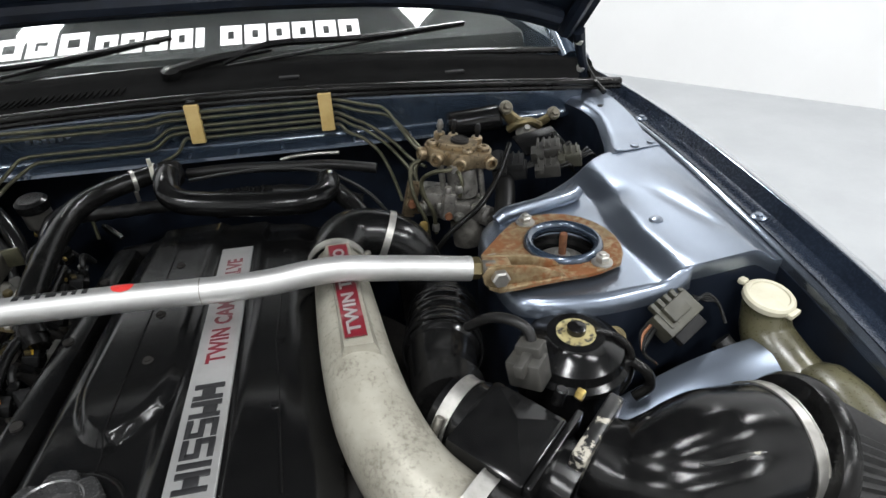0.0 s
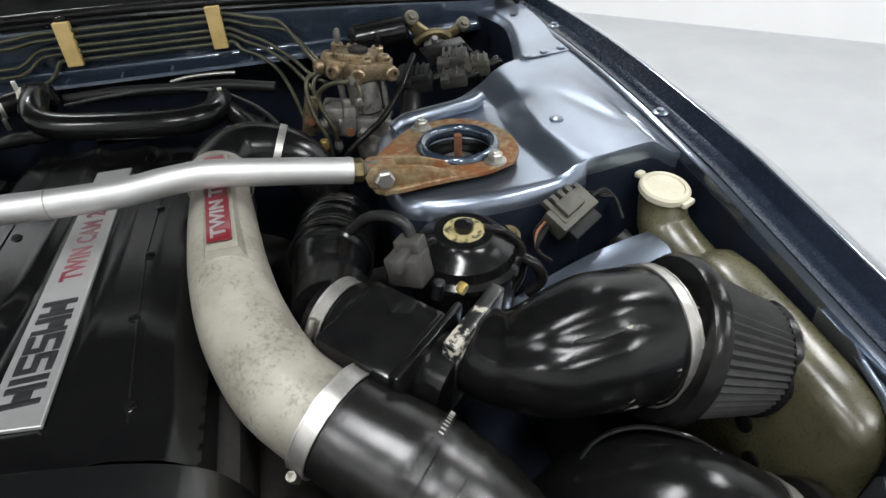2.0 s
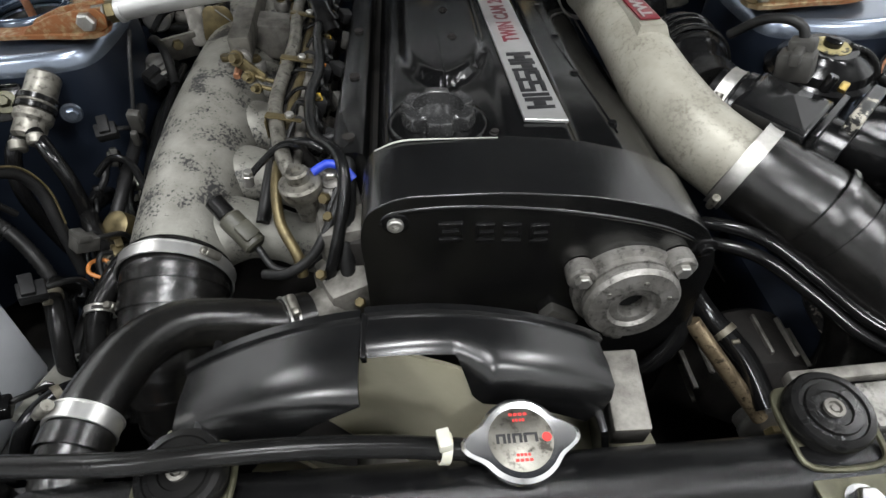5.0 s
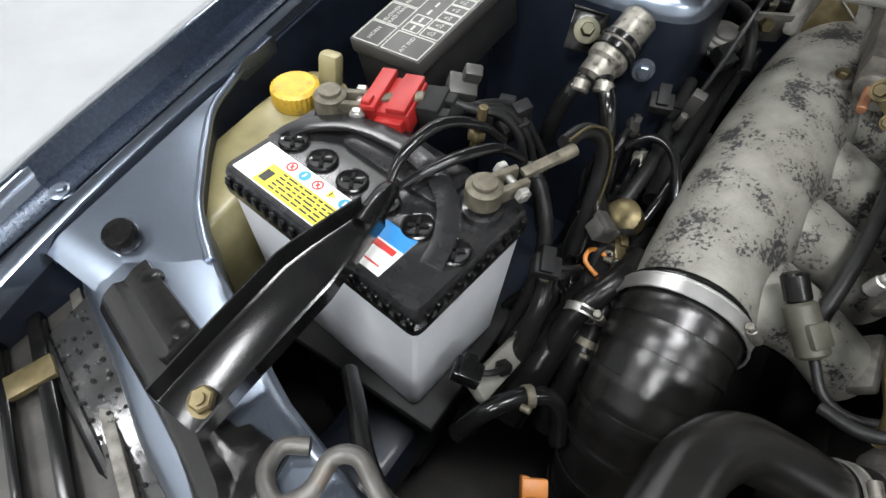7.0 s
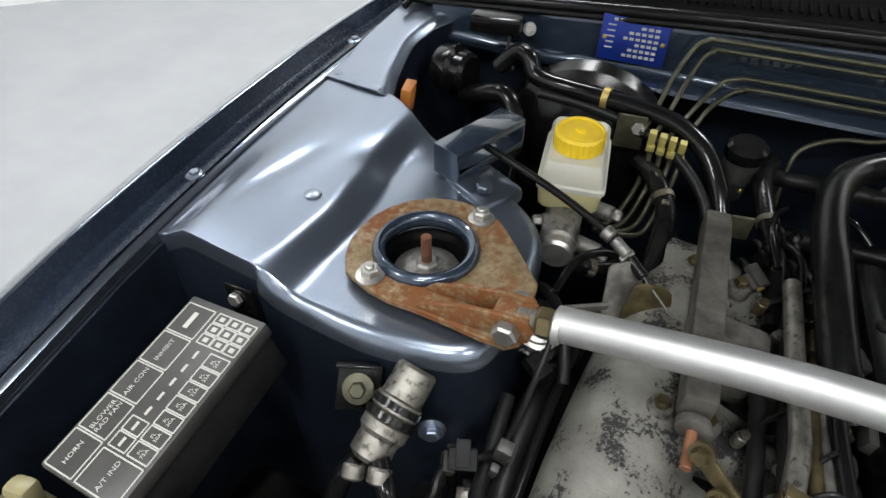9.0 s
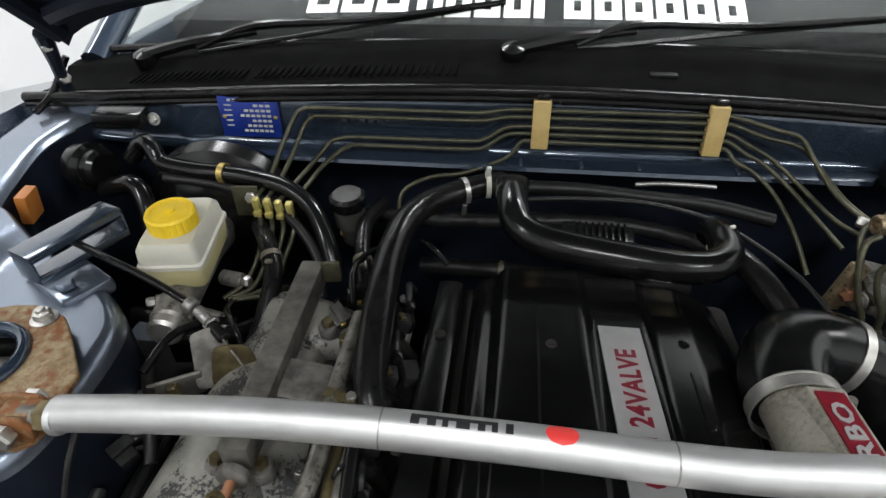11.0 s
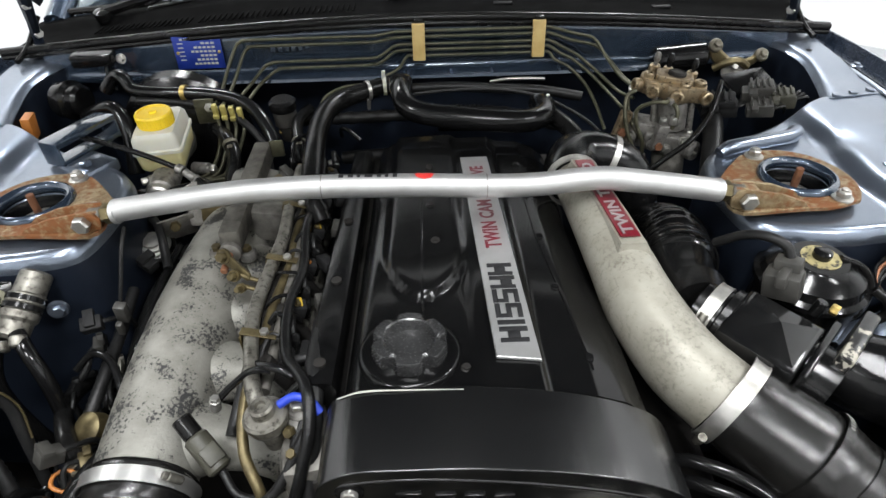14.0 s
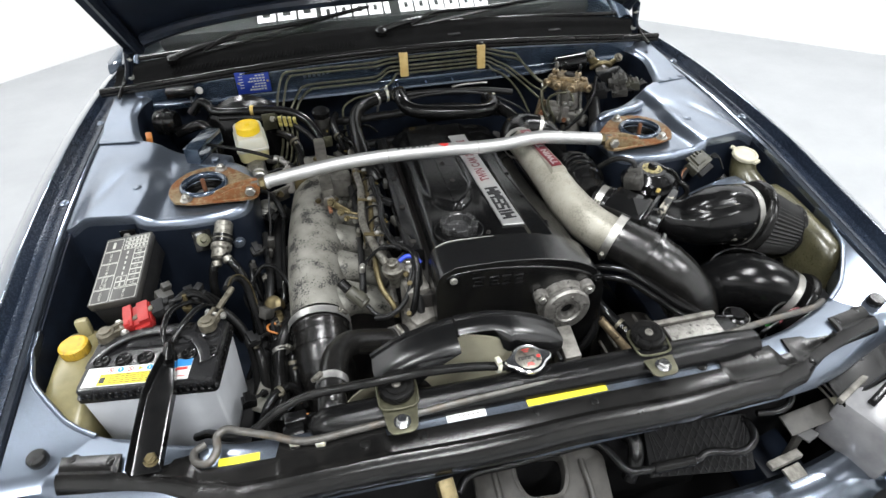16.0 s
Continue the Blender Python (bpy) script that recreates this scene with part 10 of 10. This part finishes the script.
t = thing("water_outlet", (-0.10, -0.225, 0.80), "pale cast aluminium water outlet beside the timing cover", "water outlet")
part("casting", join(box((0.036, 0.046, 0.050), (-0.108, -0.222, 0.818), (0, 0, 12), 0.008), rod((-0.108, -0.222, 0.83), (-0.112, -0.226, 0.850), 0.013, 20)), M["cast"], t)
part("bolt", hexa(V(-0.112, -0.226, 0.850), (0, 0, 1), 0.0075, 0.006), M["steel"], t)
part("bolt", hexa(V(-0.118, -0.244, 0.838), (-0.3, -0.8, 0.5), 0.0060, 0.007), M["zinc_gold"], t)

# thin leads and plugs low between battery, tower and plenum
rnd = random.Random(77)
for k in range(16):
    y = -0.27 + 0.0175 * k
    x = rnd.uniform(-0.425, -0.372)
    z = rnd.uniform(0.68, 0.755)
    t = thing("wiring_lead", (x, y, z), "thin dark lead with a small plug low beside the plenum", "wiring lead", "bay leads")
    e = V(x + rnd.uniform(-0.012, 0.012), y + rnd.uniform(0.01, 0.03), z)
    part("lead", tube([(rnd.uniform(-0.435, -0.37), y - 0.06, 0.60), (x + rnd.uniform(-0.02, 0.02), y - 0.04, z - 0.045), (x, y - 0.012, z - 0.008), (x, y + 0.004, z + rnd.uniform(0.0, 0.010)), e], rnd.choice((0.0022, 0.003, 0.0045)), 8, 5), M[rnd.choice(("wire_tape", "black_gloss", "black_wet", "black_wet"))], t)
    part("plug", join(box((0.012, 0.020, 0.011), e, (rnd.uniform(-30, 30), rnd.uniform(-30, 30), rnd.uniform(0, 90)), 0.0015), box((0.008, 0.012, 0.015), e + V(0, 0.008, 0.002), (rnd.uniform(-30, 30), 10, 30), 0.001)), M[rnd.choice(("black_gloss", "black_wet", "grey_plastic", "olive_plastic", "zinc_gold", "valve_alu"))], t)

t = thing("wire_loop", (-0.372, -0.225, 0.745), "small loop of orange wire beside the plenum", "wire loop")
part("wire", tube([(-0.368, -0.215, 0.735), (-0.378, -0.214, 0.742), (-0.386, -0.222, 0.745), (-0.384, -0.233, 0.742), (-0.370, -0.236, 0.735)], 0.0022, 8, 5), M["orange"], t)

# low on the east side, under the intake pipes
clipped_hose([(0.24, -0.26, 0.74), (0.27, -0.30, 0.70), (0.30, -0.35, 0.68), (0.31, -0.40, 0.66)], 0.012, (0.5,), "black_gloss", "shiny black hose low beside the engine")
clipped_hose([(0.36, -0.44, 0.70), (0.40, -0.45, 0.715), (0.43, -0.452, 0.72), (0.455, -0.448, 0.715), (0.48, -0.44, 0.70)], 0.009, (0.35, 0.75), "black_gloss", "short shiny hose below the steering reservoir")
clipped_hose([(0.33, -0.42, 0.74), (0.37, -0.435, 0.748), (0.40, -0.437, 0.742), (0.42, -0.43, 0.73)], 0.006, (), "black_gloss", "thin shiny hose below the intake hose")
clipped_hose([(0.50, -0.42, 0.66), (0.51, -0.44, 0.70), (0.525, -0.455, 0.715), (0.545, -0.46, 0.70)], 0.006, (), "wire_tape", "black wrapped lead near the corner", "wiring_loom")
t = thing("pipe_union", (0.43, -0.445, 0.74), "dark pipe union with a brass end", "pipe union")
part("body", rod((0.428, -0.448, 0.70), (0.428, -0.452, 0.742), 0.009, 16), M["black_gloss"], t)
part("end", hexa(V(0.428, -0.452, 0.742), (0, -0.1, 1), 0.007, 0.006), M["brass"], t)
t = thing("wire_cluster", (0.53, -0.43, 0.75), "green and red wires beside the front filter", "wire", "wires")
part("green_wire", tube([(0.522, -0.432, 0.735), (0.524, -0.434, 0.75), (0.526, -0.436, 0.764)], 0.0028, 8, 4), stuff("green_insulation", (0.05, 0.42, 0.06), 0.4, scale=60), t, "bright green wire end")
part("bracket", box((0.05, 0.006, 0.03), (0.515, -0.445, 0.735), (0, 0, 20), 0.002), M["black_satin"], t)

# cable stay, vacuum actuator and wiring behind the plenum
t = thing("vacuum_actuator", (-0.385, 0.12, 0.77), "round black vacuum actuator with pressed steel rings", "actuator")
part("body", lathe([(0.020, -0.03), (0.028, -0.024), (0.030, -0.010), (0.030, 0.0), (0.024, 0.004)], (-0.385, 0.105, 0.795), (0.1, -0.25, 1), 28), M["black_satin"], t)
part("ring", lathe([(0.024, 0.004), (0.024, 0.007), (0.019, 0.008), (0.018, 0.011), (0.013, 0.012), (0.012, 0.015), (0.006, 0.016)], (-0.385, 0.105, 0.795), (0.1, -0.25, 1), 28), M["steel"], t, "bright stepped steel rings")
t = thing("cable_stay", (-0.322, 0.115, 0.83), "dull folded steel stay for the throttle cable", "bracket")
part("plate", prism(rounded([(-0.018, -0.040), (0.014, -0.046), (0.022, 0.004), (0.010, 0.022), (-0.012, 0.018)], 0.006), 0.003, pose(-0.325, 0.150, 0.850, 68, 0, 28), 0.0008), M["cast_dark"], t)
part("clamp_nut", hexa(V(-0.328, 0.172, 0.866), (0.8, -0.5, -0.2), 0.0085, 0.007), M["steel"], t)
for pts in ([(-0.30, 0.17, 0.83), (-0.315, 0.19, 0.845), (-0.335, 0.215, 0.84), (-0.35, 0.25, 0.82)], [(-0.19, 0.22, 0.86), (-0.20, 0.26, 0.87), (-0.195, 0.30, 0.865), (-0.18, 0.34, 0.85)], [(-0.165, 0.20, 0.85), (-0.17, 0.24, 0.862), (-0.185, 0.27, 0.855), (-0.19, 0.30, 0.83)], [(-0.10, 0.31, 0.85), (-0.12, 0.325, 0.862), (-0.135, 0.345, 0.855), (-0.14, 0.37, 0.83)]):
    clipped_hose(pts, 0.0035, (), "black_gloss", "thin shiny black vacuum hose behind the plenum", "vacuum_hose")
for p, r, m in (((-0.195, 0.245, 0.845), (10, 10, 20), "black_satin"), ((-0.175, 0.285, 0.842), (0, 20, -30), "black_satin"), ((-0.205, 0.215, 0.84), (20, 0, 45), "grey_plastic"), ((-0.16, 0.235, 0.838), (0, 0, 15), "black_satin")):
    t = thing("wiring_plug", p, "small black wiring plug behind the plenum", "wiring plug", "wiring plugs")
    part("shell", join(box((0.022, 0.018, 0.016), p, r, 0.002), box((0.012, 0.024, 0.008), V(*p) + V(0, 0, 0.009), r, 0.001)), M[m], t)
    part("clip", box((0.006, 0.004, 0.005), V(*p) + V(0.006, -0.011, 0.004), r, 0.0008), M["brass"], t)
    part("wire", tube([V(*p), V(*p) + V(-0.010, 0.018, 0.006), V(*p) + V(-0.012, 0.04, -0.01), V(*p) + V(0.0, 0.055, -0.04)], 0.0028, 8, 5), M["wire_tape"], t)
